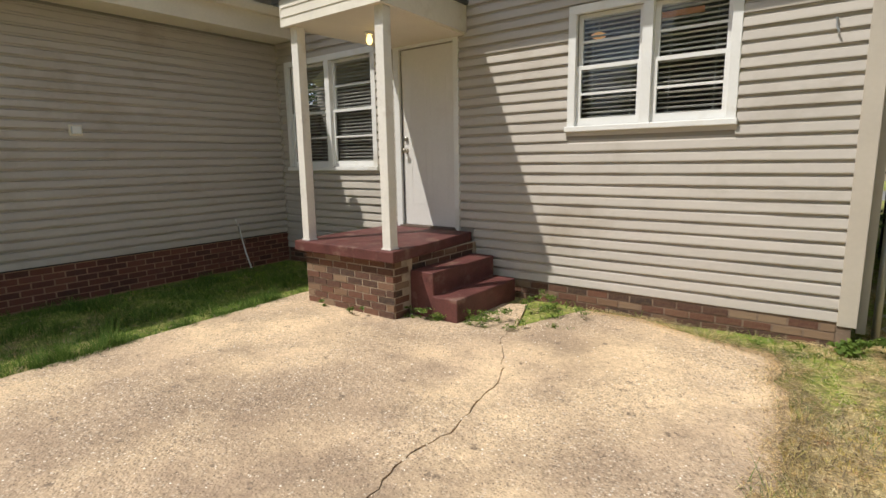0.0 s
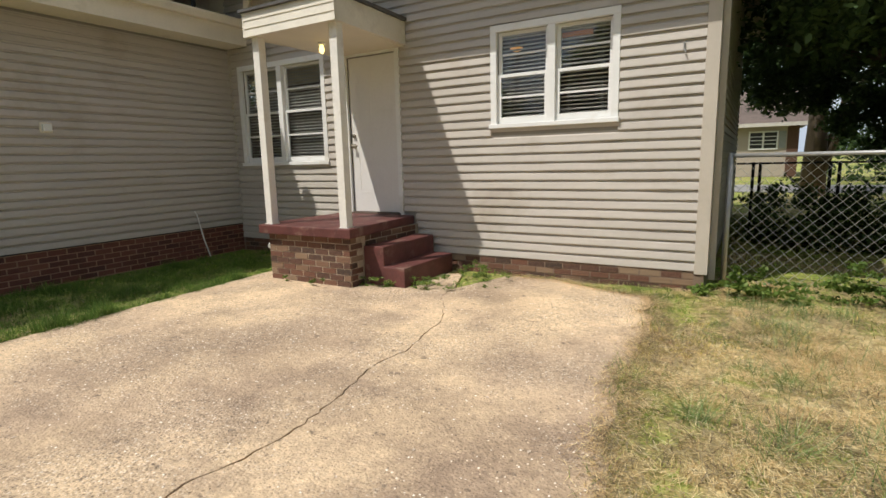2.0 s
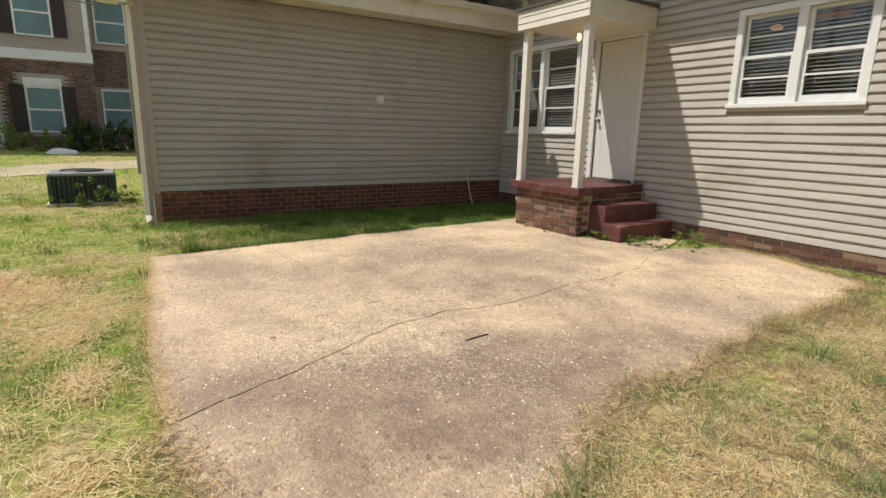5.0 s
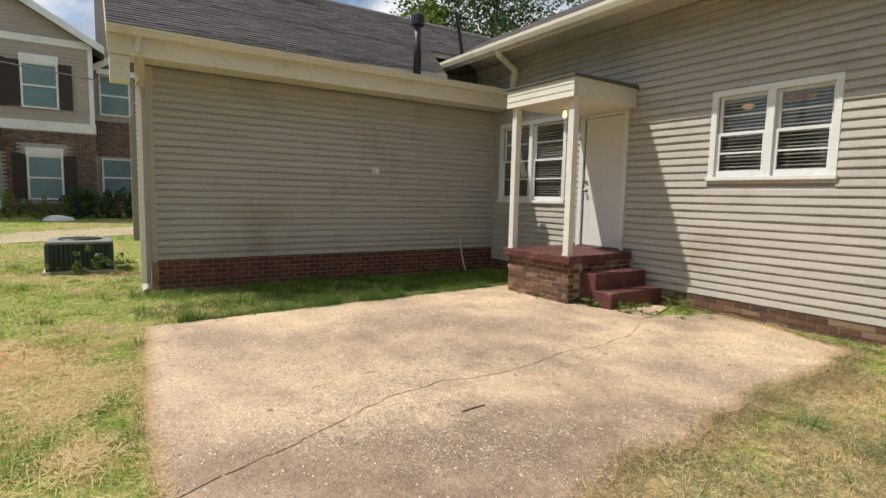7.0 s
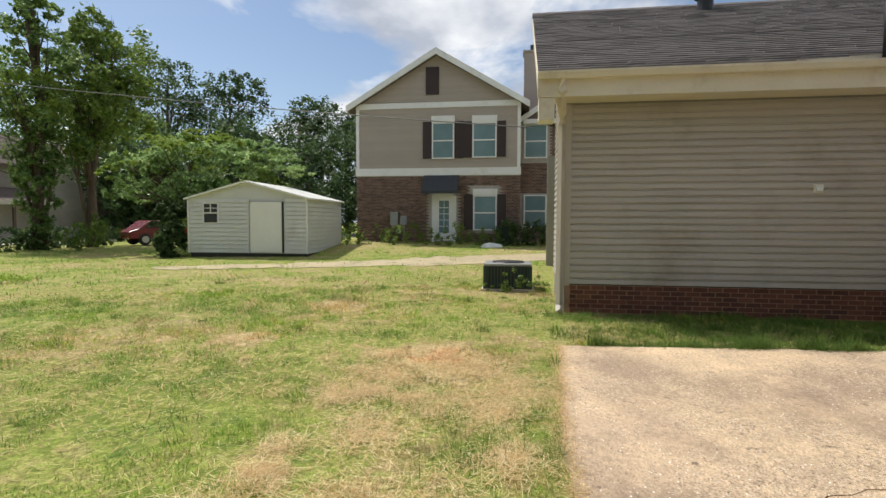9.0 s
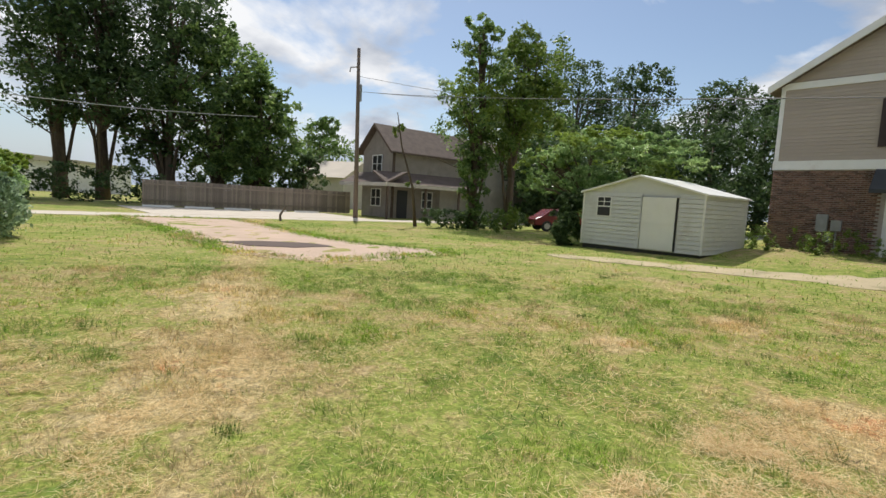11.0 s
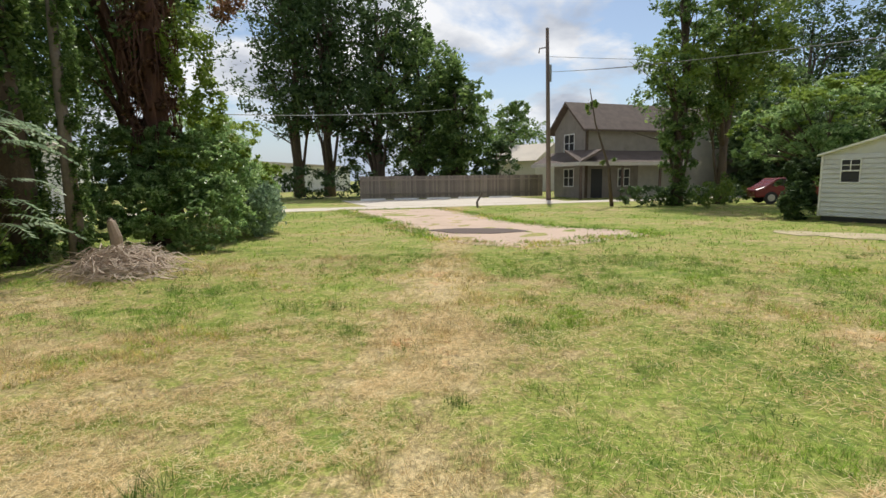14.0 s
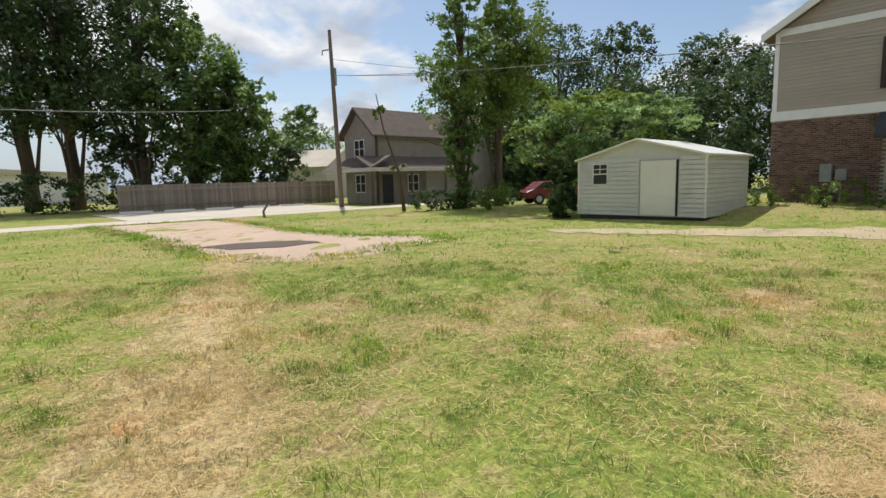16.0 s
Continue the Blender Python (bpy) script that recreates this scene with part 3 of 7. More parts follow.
def patch(name, outline, z, mat, label, category, thick=0.05, follow=False):
    bm = bmesh.new()
    top = [bm.verts.new((x, y, (float(terrain(x, y)) if follow else 0) + z)) for x, y in outline]
    low = [bm.verts.new((x, y, v.co.z - thick)) for (x, y), v in zip(outline, top)]
    k = len(top)
    f = bm.faces.new(top)
    for i in range(k):
        bm.faces.new((top[i], low[i], low[(i + 1) % k], top[(i + 1) % k]))
    bmesh.ops.triangulate(bm, faces=[f])
    return structure(name, bm, mat, label, category)


# the slab, in two pieces along its crack
crack = [(4.46, -0.95), (4.5, -1.27), (4.74, -1.62), (4.92, -1.98), (4.99, -2.35), (5.06, -2.75), (5.02, -3.08), (5.12, -3.45), (5.17, -3.74), (5.2, -4.1), (5.12, -4.5), (5.2, -5.0), (5.36, -5.35), (5.6, -5.85), (5.72, -6.2)]
rc = random.Random(5)
fine_crack = []
for p, q in zip(crack, crack[1:]):
    for j in range(6):
        f = j / 6
        fine_crack.append((p[0] + (q[0] - p[0]) * f + rc.uniform(-0.014, 0.014), p[1] + (q[1] - p[1]) * f + rc.uniform(-0.014, 0.014)))
fine_crack.append(crack[-1])
gap = [0.0022 + 0.0050 * abs(math.sin(i * 0.7)) * min(1.0, i / 25) for i in range(len(fine_crack))]
left_side = [(x - g, y) for (x, y), g in zip(fine_crack, gap)]
right_side = [(x + g, y) for (x, y), g in zip(fine_crack, gap)]
outer_left = ragged_open([(5.85, -6.46), (5.1, -6.49), (3.7, -6.42), (2.28, -6.33)], 0.014, 1) +[(2.25, -6.3), (2.16, -5.2), (2.05, -4.1), (1.95, -2.6), (1.86, -1.2), (1.9, -0.9), (3.6, -0.5), (4.2, -0.25)]
outer_right = [(4.75, -0.12), (5.3, -0.1), (5.75, -0.3), (6.35, -0.45)] + ragged_open([(6.4, -0.75), (6.52, -1.5), (6.5, -2.2), (6.62, -3.2), (6.72, -3.85), (6.62, -4.2), (6.78, -4.7), (7.1, -5.2), (7.15, -5.9), (6.7, -6.35), (6.0, -6.5)], 0.05, 2, 0.16) + [(5.86, -6.47)]
patch("concrete_slab_west", left_side + outer_left, 0.0, M["concrete"], "cracked tan exposed-aggregate concrete slab beside the porch", "concrete slab", 0.1)
patch("concrete_slab_east", right_side[::-1] + outer_right, 0.0, M["concrete"], "worn edge piece of the cracked tan concrete slab", "concrete slab", 0.1)
boxpart_crack = bmesh.new()
prism(boxpart_crack, [(x - 0.02, y) for x, y in fine_crack] + [(x + 0.02, y) for x, y in fine_crack[::-1]], "z", -0.06, -0.012)
structure("crack_fill", boxpart_crack, M["mortar"], "dirt filling the crack of the slab", "dirt")

# lot, drive and bare areas beyond
patch("gravel_drive", ragged([(3.8, -34.4), (3.3, -28.8), (3.4, -24.0), (3.5, -20.3), (3.3, -18.6), (2.3, -17.2), (1.1, -17.2), (-0.4, -17.7), (-2.1, -18.1), (-2.6, -19.3), (-1.3, -21.0), (-0.9, -24.0), (-1.3, -28.5), (-1.6, -33.8)], 0.13, 11, 0.5), 0.006, M["gravel"], "pinkish packed gravel drive worn into the lawn", "gravel", follow=True)
patch("damp_hollow", ragged([(3.0, -22.1), (2.6, -20.9), (1.6, -20.3), (0.3, -20.4), (0.5, -21.4), (1.9, -22.2)], 0.05, 12, 0.3), 0.02, M["wet"], "dark damp hollow in the gravel drive", "puddle", 0.03, True)
patch("lane", ragged([(30, -34.5), (30, -37.2), (2, -37.6), (-20, -37.4), (-60, -38), (-60, -34.6), (-20, -35.0), (0, -34.8)], 0.15, 13, 1.5), 0.014, M["lotconc"], "pale concrete lane across the end of the lawn", "road", follow=True)
patch("parking_lot", [(1.6, -37.4), (1.6, -47.6), (-12.6, -46.0), (-12.0, -37.3)], 0.022, M["lotconc"], "pale concrete parking lot before a wooden fence", "parking lot", follow=True)
patch("worn_track", ragged([(-5.2, -17.0), (-6.6, -13.4), (-8.2, -9.5), (-9.6, -5.6), (-11.2, -5.2), (-10.2, -9.0), (-8.6, -12.9), (-6.2, -17.4)], 0.25, 14, 0.5), 0.012, M["path"], "pale worn wheel track through the lawn", "dirt track", 0.03, True)
patch("side_street", [(-17, -24), (-17, -20), (-60, -22), (-60, -27)], 0.02, M["asphalt"], "sun-bleached side street beyond the shed", "road", 0.04)
patch("far_street", [(3, 16), (30, 16), (30, 21), (3, 21)], 0.0, M["asphalt"], "street beyond the back fence", "road", 0.04)

# ---- our house: walls ----
SID_T = 0.027
W1 = (4.485, 5.92, 1.70, 2.83)      # window by the corner: x0 x1 z0 z1, outside its casing
W2 = (0.19, 1.965, 1.34, 2.845)     # window behind the porch
DR = (2.27, 3.215, 0.66, 2.80)      # door with its casing


def holed_wall(name, x0, x1, z0, z1, holes, y0, y1, mat, label, swap=False):
    """A wall along x (or along y with swap) between two depths, with real openings."""
    bm = bmesh.new()
    xs = sorted({x0, x1, *[h[0] for h in holes], *[h[1] for h in holes]})
    zs = sorted({z0, z1, *[h[2] for h in holes], *[h[3] for h in holes]})
    for a, b in zip(xs, xs[1:]):
        for c, d in zip(zs, zs[1:]):
            mx, mz = (a + b) / 2, (c + d) / 2
            if any(h[0] < mx < h[1] and h[2] < mz < h[3] for h in holes):
                continue
            if swap:
                box(bm, y0, y1, a, b, c, d)
            else:
                box(bm, a, b, y0, y1, c, d)
    bmesh.ops.remove_doubles(bm, verts=bm.verts, dist=1e-5)
    inner = [f for f in bm.faces if all(sum(1 for g in e.link_faces) > 2 for e in f.edges)]
    return structure(name, bm, mat, label, "wall")


def siding(parent, a0, a1, z0, z1, course, holes, place, mat, wavy=0.0, seed=0, slope_cut=None):
    """Lapped courses on a wall. place(a, out, z) gives the point; holes are a0 a1 z0 z1."""
    rng = random.Random(seed)
    z = z0
    while z < z1 - 0.02:
        top = min(z + course, z1)
        spans = [(a0, a1)]
        if slope_cut:
            spans = [slope_cut((z + top) / 2, a0, a1)]
        for h in holes:
            if top > h[2] + 0.01 and z < h[3] - 0.01:
                spans = [s for p, q in spans for s in ((p, min(q, h[0])), (max(p, h[1]), q)) if s[1] - s[0] > 0.02]
        for p, q in spans:
            if q - p < 0.03:
                continue
            bm = bmesh.new()
            k = max(1, int((q - p) / 0.35)) if wavy else 1
            rows = []
            ph = rng.uniform(0, 6)
            for i in range(k + 1):
                a = p + (q - p) * i / k
                w = wavy * (math.sin(a * 3.1 + ph) + math.sin(a * 7.3 + ph * 2)) * 0.5 if 0 < i < k else 0
                sec = ((0.001, z + 0.004), (SID_T + w, z + w * 0.6), (SID_T + w, z + 0.010 + w * 0.6), (0.017 + w, z + (top - z) * 0.66), (0.0015, z + (top - z) * 0.78), (0.001, top))
                rows.append([bm.verts.new(place(a, o, zz)) for o, zz in sec])
            for r, s in zip(rows, rows[1:]):
                for j in range(6):
                    bm.faces.new((r[j], r[(j + 1) % 6], s[(j + 1) % 6], s[j]))
            bm.faces.new(rows[0][::-1]); bm.faces.new(rows[-1])
            part("siding_course", bm, mat, parent)
        z += course


EAVE = 4.12
wall_s = holed_wall("wall_south", 0.0, 6.79, 0.0, EAVE, [(W1[0] + .07, W1[1] - .07, W1[2] + .05, W1[3] - .07), (W2[0] + .07, W2[1] - .07, W2[2] + .05, W2[3] - .07), (DR[0] + .09, DR[1] - .06, DR[2], DR[3] - .08)], 0.0, 0.14, M["interior"], "house wall clad in tan lapped vinyl siding above a low brick base")
siding(wall_s, 0.0, 6.72, 0.2, EAVE - 0.06, 0.1015, [W1, W2, (DR[0], DR[1], 0.0, DR[3]), (2.1, 3.40, 0.0, 0.655)], lambda a, o, z: (a, -o, z), M["siding"], 0.006, 1)
wall_w = holed_wall("wall_wing_east", -6.1, 0.0, 0.0, 3.42, [], -0.14, 0.0, M["interior"], "wing wall clad in tan lapped vinyl siding above red brick", True)
siding(wall_w, -6.03, -0.02, 0.43, 3.09, 0.1015, [], lambda a, o, z: (o, a, z), M["siding"], 0.0035, 2)
SL = 0.546                                        # pitch of the wing roof
RX = -4.3                                          # its ridge
wall_g = bmesh.new()
prism(wall_g, [(-0.14, 0.0), (-2.2, 0.0), (-2.2, 4.4), (-0.14, 3.42)], "y", -6.1, -5.96)
prism(wall_g, [(-2.2, 0.0), (-8.6, 0.0), (-8.6, 3.42), (RX, 5.75), (-2.2, 4.5)], "y", -4.6, -4.46)
box(wall_g, -2.2, -2.06, -5.96, -4.6, 0.0, 4.4)
wall_g = structure("wall_wing_south", wall_g, M["interior"], "gable end of the wing in tan siding", "wall")
siding(wall_g, -2.2, -0.07, 0.43, 4.3, 0.1015, [], lambda a, o, z: (a, -6.1 - o, z), M["siding"], 0.0, 3, lambda z, a, b: (a, min(b, RX + (5.7 - z) / SL)) if z > 3.3 else (a, b))
wall_e = holed_wall("wall_east", 0.14, 8.0, 0.0, EAVE, [], 6.65, 6.79, M["interior"], "east end wall in tan siding", True)
siding(wall_e, 0.08, 8.0, 0.2, EAVE, 0.1015, [], lambda a, o, z: (6.79 + o, a, z), M["siding"], 0.0, 4)
holed_wall("wall_north", -8.6, 6.65, 0.0, EAVE, [], 7.86, 8.0, M["interior"], "rear house wall")
holed_wall("wall_wing_west", -5.96, 7.86, 0.0, 3.4, [], -8.6, -8.46, M["interior"], "rear wall of the wing", True)
fl = bmesh.new(); box(fl, -8.46, 6.65, 0.14, 7.86, 0.5, 0.62)
structure("floor", fl, M["interior"], "dark room floor", "floor")
cl = bmesh.new(); box(cl, -0.13, 6.64, 0.145, 7.85, 3.3, 3.4)
structure("ceiling", cl, M["interior"], "plain room ceiling", "ceiling")
iw = bmesh.new(); box(iw, 0.15, 6.6, 2.6, 2.7, 0.63, 3.29)
structure("wall_inner", iw, M["interior"], "plain inner room wall", "wall")


def lshape(name, bmargs, mat, label):
    bm = bmesh.new()
    for a in bmargs:
        box(bm, *a)
    return structure(name, bm, mat, label, "trim", 0.003)


lshape("trim_corner_east", [(6.70, 6.82, -0.028, 0.0, 0.17, EAVE), (6.79, 6.82, 0.0, 0.09, 0.17, EAVE)], M["trimtan"], "tan vinyl corner post")
lshape("trim_corner_wing", [(0.0, 0.028, -6.128, -6.02, 0.40, 3.1), (-0.1, 0.0, -6.128, -6.1, 0.40, 3.1)], M["trimtan"], "tan vinyl corner post of the wing")
lshape("trim_corner_inner", [(0.0, 0.03, -0.03, 0.0, 0.43, 3.1)], M["trimtan"], "inner corner strip")
# starter strip coloured black to paint the shade below the lowest course
lshape("trim_starter_wing", [(0.0, 0.02, -6.02, -0.02, 0.415, 0.43)], M["black"], "starter strip of the wing siding, blackened in place of shade")
lshape("downspout_side", [(6.82, 6.88, 0.10, 0.19, 0.1, 4.0)], M["trimtan"], "tan side downspout")

# ---- roofs ----
def shingled(name, rows, label):
    """rows: (low line start, low line end, high line start, high line end) of each course; each is cut into tabs."""
    vs, fs = [], []
    rng = random.Random(8)
    for p0, p1, q0, q1, nrm in rows:
        length = (p1 - p0).length
        k = max(1, int(length / 0.3))
        cuts = [0.0]
        for i in range(1, k):
            cuts.append((i + rng.uniform(-0.3, 0.3)) / k)
        cuts.append(1.0)
        for a, b in zip(cuts, cuts[1:]):
            t = rng.choice((0.008, 0.012, 0.016))
            i0 = len(vs)
            lo0, lo1, hi0, hi1 = p0.lerp(p1, a), p0.lerp(p1, b), q0.lerp(q1, a), q0.lerp(q1, b)
            vs += [lo0, lo1, lo1 + nrm * t, lo0 + nrm * t, hi1 + nrm * 0.003, hi0 + nrm * 0.003]
            fs += [(i0, i0 + 1, i0 + 2, i0 + 3), (i0 + 3, i0 + 2, i0 + 4, i0 + 5)]
    me = array_mesh(name, np.array([tuple(v) for v in vs]), np.array(fs), M["shingle"])
    return me


GX, GZ = 0.5, 3.475                                 # eave line of the wing
CUT0, CUT1 = (0.5, -3.1), (0.2, -1.35)          # where the steep roof leaves the eave


def wing_z(x):
    return GZ + SL * (GX - x)


# deck of the wing roof (east slope with its cut corner, west slope)
bm = bmesh.new()
def sheet(bm, pts, thick):
    top = [bm.verts.new(p) for p in pts]
    low = [bm.verts.new((p[0], p[1], p[2] - thick)) for p in pts]
    k = len(pts)
    bm.faces.new(top); bm.faces.new(low[::-1])
    for i in range(k):
        bm.faces.new((top[i], low[i], low[(i + 1) % k], top[(i + 1) % k]))
sheet(bm, [(x, y, wing_z(x)) for x, y in ((GX, -6.52), (GX, -3.55), (CUT1[0], CUT1[1]), (-1.3, -0.78), (-1.3, 3.0), (RX, 5.0), (RX, -6.52))], 0.11)
sheet(bm, [(RX, -4.7, wing_z(RX)), (RX, 7.0, wing_z(RX)), (-9.1, 7.0, wing_z(RX) - SL * 4.8), (-9.1, -4.7, wing_z(RX) - SL * 4.8)], 0.11)
roof_w = structure("roof_wing", bm, M["cream"], "pitched wing roof with grey-brown shingles", "roof")
rows = []
n_w = Vector((SL, 0, 1)).normalized()
step = 0.118
x = GX + 0.02
while x > RX:
    x2 = max(x - step, RX)
    def end(xx):
        if xx > CUT1[0]:
            return CUT0[1] + (CUT1[1] - CUT0[1]) * (GX - xx) / (GX - CUT1[0])
        if xx > -1.3:
            return CUT1[1] + (-0.78 - CUT1[1]) * (CUT1[0] - xx) / (CUT1[0] + 1.3)
        return 3.2
    rows.append((Vector((x, -6.54, wing_z(x) + 0.004)), Vector((x, end(x), wing_z(x) + 0.004)), Vector((x2, -6.54, wing_z(x2) + 0.004)), Vector((x2, end(x2), wing_z(x2) + 0.004)), n_w))
    x = x2
sh = new("shingle_courses", shingled("shingle_courses", rows, ""))
sh.parent = roof_w
tagged(sh, kind="stuff")
bm = bmesh.new(); prism(bm, [(RX - 0.12, wing_z(RX) - 0.05), (RX, wing_z(RX) + 0.03), (RX + 0.12, wing_z(RX) - 0.05)], "y", -6.54, 3.5)
part("ridge_cap", bm, M["shingle"], roof_w)
# low roof in the inner corner
bm = bmesh.new()
sheet(bm, [(GX, -3.05, 3.455), (GX, -0.02, 3.455), (-1.6, -0.02, 3.86), (-1.3, -0.9, 3.84), (0.1, -1.4, 3.53)], 0.06)
low_roof = structure("roof_low_corner", bm, M["darkroof"], "low-pitched rolled roofing in the inner corner", "roof")
# main roof
MS, MY, MZ = 0.5, -0.78, 4.11
def main_z(y):
    return MZ + MS * (y - MY)
bm = bmesh.new()
sheet(bm, [(-1.25, MY, MZ), (7.2, MY, MZ), (7.2, 3.6, main_z(3.6)), (-5.8, 3.6, main_z(3.6))], 0.1)
sheet(bm, [(-8.5, 3.6, main_z(3.6)), (7.2, 3.6, main_z(3.6)), (7.2, 8.4, main_z(3.6) - MS * 4.8), (-8.5, 8.4, main_z(3.6) - MS * 4.8)], 0.1)
roof_m = structure("roof_main", bm, M["cream"], "pitched main roof with grey-brown shingles", "roof")
rows = []
n_m = Vector((0, -MS, 1)).normalized()
y = MY - 0.02
while y < 3.6:
    y2 = min(y + step, 3.6)
    xl = lambda yy: -1.25 - (yy - MY) * 1.04
    rows.append((Vector((xl(y), y, main_z(y) + 0.004)), Vector((7.22, y, main_z(y) + 0.004)), Vector((xl(y2), y2, main_z(y2) + 0.004)), Vector((7.22, y2, main_z(y2) + 0.004)), n_m))
    y = y2
sh = new("shingle_courses", shingled("shingle_courses", rows, ""))
sh.parent = roof_m
tagged(sh, kind="stuff")

# eaves, soffits, gutters
def gutter(name, axis, a, b, outer, inner, z, label, sign):
    """A K-shaped gutter with an open top. outer and inner are across the run."""
    prof = [(inner, z - 0.10), (outer - sign * 0.03, z - 0.10), (outer - sign * 0.01, z - 0.05), (outer, z - 0.03), (outer, z), (outer - sign * 0.008, z), (outer - sign * 0.012, z - 0.03), (outer - sign * 0.04, z - 0.088), (inner, z - 0.088)]
    bm = bmesh.new()
    prism(bm, prof, axis, a, b)
    return structure(name, bm, M["cream"], label, "gutter")


gutter("gutter_wing", "y", -6.54, -0.06, 0.57, 0.455, 3.455, "cream metal gutter along the wing eave", 1)
def main_gutter():
    prof = [(-0.73, MZ - 0.13), (-0.83, MZ - 0.13), (-0.86, MZ - 0.06), (-0.86, MZ - 0.01), (-0.85, MZ - 0.01), (-0.845, MZ - 0.05), (-0.82, MZ - 0.115), (-0.73, MZ - 0.115)]
    bm = bmesh.new()
    prism(bm, prof, "x", -1.2, 7.2)
    structure("gutter_main", bm, M["cream"], "cream metal gutter along the main eave", "gutter")
main_gutter()
lshape("trim_fascia_wing", [(0.42, 0.455, -6.54, -0.02, 3.115, 3.44)], M["cream"], "cream fascia board of the wing")
lshape("trim_soffit_wing", [(0.018, 0.42, -6.52, -0.02, 3.115, 3.13)], M["cream"], "cream soffit under the wing eave")
lshape("trim_fascia_main", [(-1.2, 7.2, -0.73, -0.70, 3.95, 4.09)], M["cream"], "cream fascia board of the main roof")
# the main soffit takes a darker tan than the cream trim around it
lshape("trim_soffit_main", [(-1.2, 7.2, -0.70, -0.03, 4.03, 4.05)], M["trimtan"], "tan soffit under the main eave")
# cream replaces the siding colour here: roof bounce light put into the paint
lshape("trim_wall_above_wing", [(-1.35, 0.0, -0.01, 0.14, 3.4, 4.08), (-1.45, -1.3, -0.76, -0.01, 3.4, 4.1)], M["cream"], "siding above the low roof, coloured cream for bounced light")
lshape("trim_flashing", [(-1.27, -1.17, -0.87, -0.74, 3.97, 4.13)], M["white"], "white flashing cap at the gutter end")
lshape("trim_eave_return", [(0.12, 0.44, -6.52, -6.30, 2.80, 3.11)], M["cream"], "boxed cream eave return")
bm = bmesh.new()
for s in (0,):
    za, zb = wing_z(GX), wing_z(RX)
    xa, xb = (GX, RX) if s == 0 else (-9.1, RX)
    vv = [(xa, za - 0.30), (xb, zb - 0.30), (xb, zb - 0.11), (xa, za - 0.11)]
    prism(bm, vv, "y", -6.54, -6.50)
structure("trim_rake", bm, M["cream"], "cream rake board of the wing gable", "trim")
bm = bmesh.new()
p, q = Vector((CUT0[0], CUT0[1], 0)), Vector((CUT1[0], CUT1[1], 0))
a = [(p.x, p.y, 3.46), (q.x, q.y, 3.51), (q.x, q.y, wing_z(q.x) - 0.005), (p.x, p.y, wing_z(p.x) + 0.0)]
f0 = [bm.verts.new(v) for v in a]
f1 = [bm.verts.new((v[0] + 0.025, v[1] + 0.02, v[2])) for v in a]
bm.faces.new(f0); bm.faces.new(f1[::-1])
for i in range(4):
    bm.faces.new((f0[i], f0[(i + 1) % 4], f1[(i + 1) % 4], f1[i]))
structure("trim_cut_fascia", bm, M["cream"], "cream drip board where the roof leaves the eave", "trim")


def downspout(name, pts, label, w=0.045, mat="cream"):
    bm = bmesh.new()
    tube(bm, pts, w, 4)
    ob = new(name, finish(bm, M[mat], name))
    return tagged(ob, label, "downspout", kind="structure")


downspout("downspout_wing_top", [(0.50, -6.2, 3.36), (0.50, -6.2, 3.2), (0.12, -6.17, 2.95), (0.09, -6.17, 2.8)], "cream elbow of the wing downspout", 0.06)
downspout("downspout_wing", [(0.09, -6.17, 2.8), (0.09, -6.17, 0.12), (0.2, -6.17, 0.03)], "tan downspout at the wing corner", 0.058, "trimtan")
downspout("downspout_main", [(0.93, -0.78, 4.04), (0.93, -0.72, 3.92), (0.7, -0.14, 3.78), (0.62, -0.08, 3.7), (0.55, -0.08, 3.47), (0.5, -0.12, 3.43)], "cream downspout elbowing onto the low roof", 0.066)

# roof pipes and vent
t = thing("vent_pipe", "black flue pipe with a square cap on the low roof", "pipe", (0.40, -2.06, 3.46))
bm = bmesh.new(); tube(bm, [(0, 0, -0.05), (0, 0, 0.94)], 0.064, 12); part("pipe", bm, M["black"], t, smooth=True)
bm = bmesh.new(); tube(bm, [(0, 0, 0.82), (0, 0, 0.84), (0, 0, 0.99), (0, 0, 1.01)], [0.07, 0.115, 0.115, 0.10], 12); part("cap", bm, M["black"], t)
t = thing("bent_pipe", "bent black conduit rising over the low roof", "pipe", (-0.2, -0.38, 3.56))
bm = bmesh.new(); tube(bm, [(0, 0, -0.02), (0, 0, 0.22), (0, -0.04, 0.33), (0, -0.26, 0.42), (0, -0.32, 0.52), (0, -0.5, 1.35)], 0.035, 8); part("pipe", bm, M["black"], t)
t = thing("roof_vent", "round black turbine vent near the ridge", "vent", (-3.75, -3.0, wing_z(-3.75)))
bm = bmesh.new(); tube(bm, [(0, 0, -0.1), (0, 0, 0.2)], 0.155, 14); part("collar", bm, M["black"], t)
bm = bmesh.new(); tube(bm, [(0, 0, 0.2), (0, 0, 0.24), (0, 0, 0.36), (0, 0, 0.42), (0, 0, 0.44)], [0.15, 0.22, 0.25, 0.18, 0.05], 16); part("turbine", bm, M["black"], t)
for k in range(16):
    a = k * math.pi / 8
    bm = bmesh.new(); tube(bm, [(0.155 * math.cos(a), 0.155 * math.sin(a), 0.21), (0.255 * math.cos(a), 0.255 * math.sin(a), 0.3), (0.17 * math.cos(a), 0.17 * math.sin(a), 0.42)], 0.012, 4); part("fin", bm, M["black"], t)

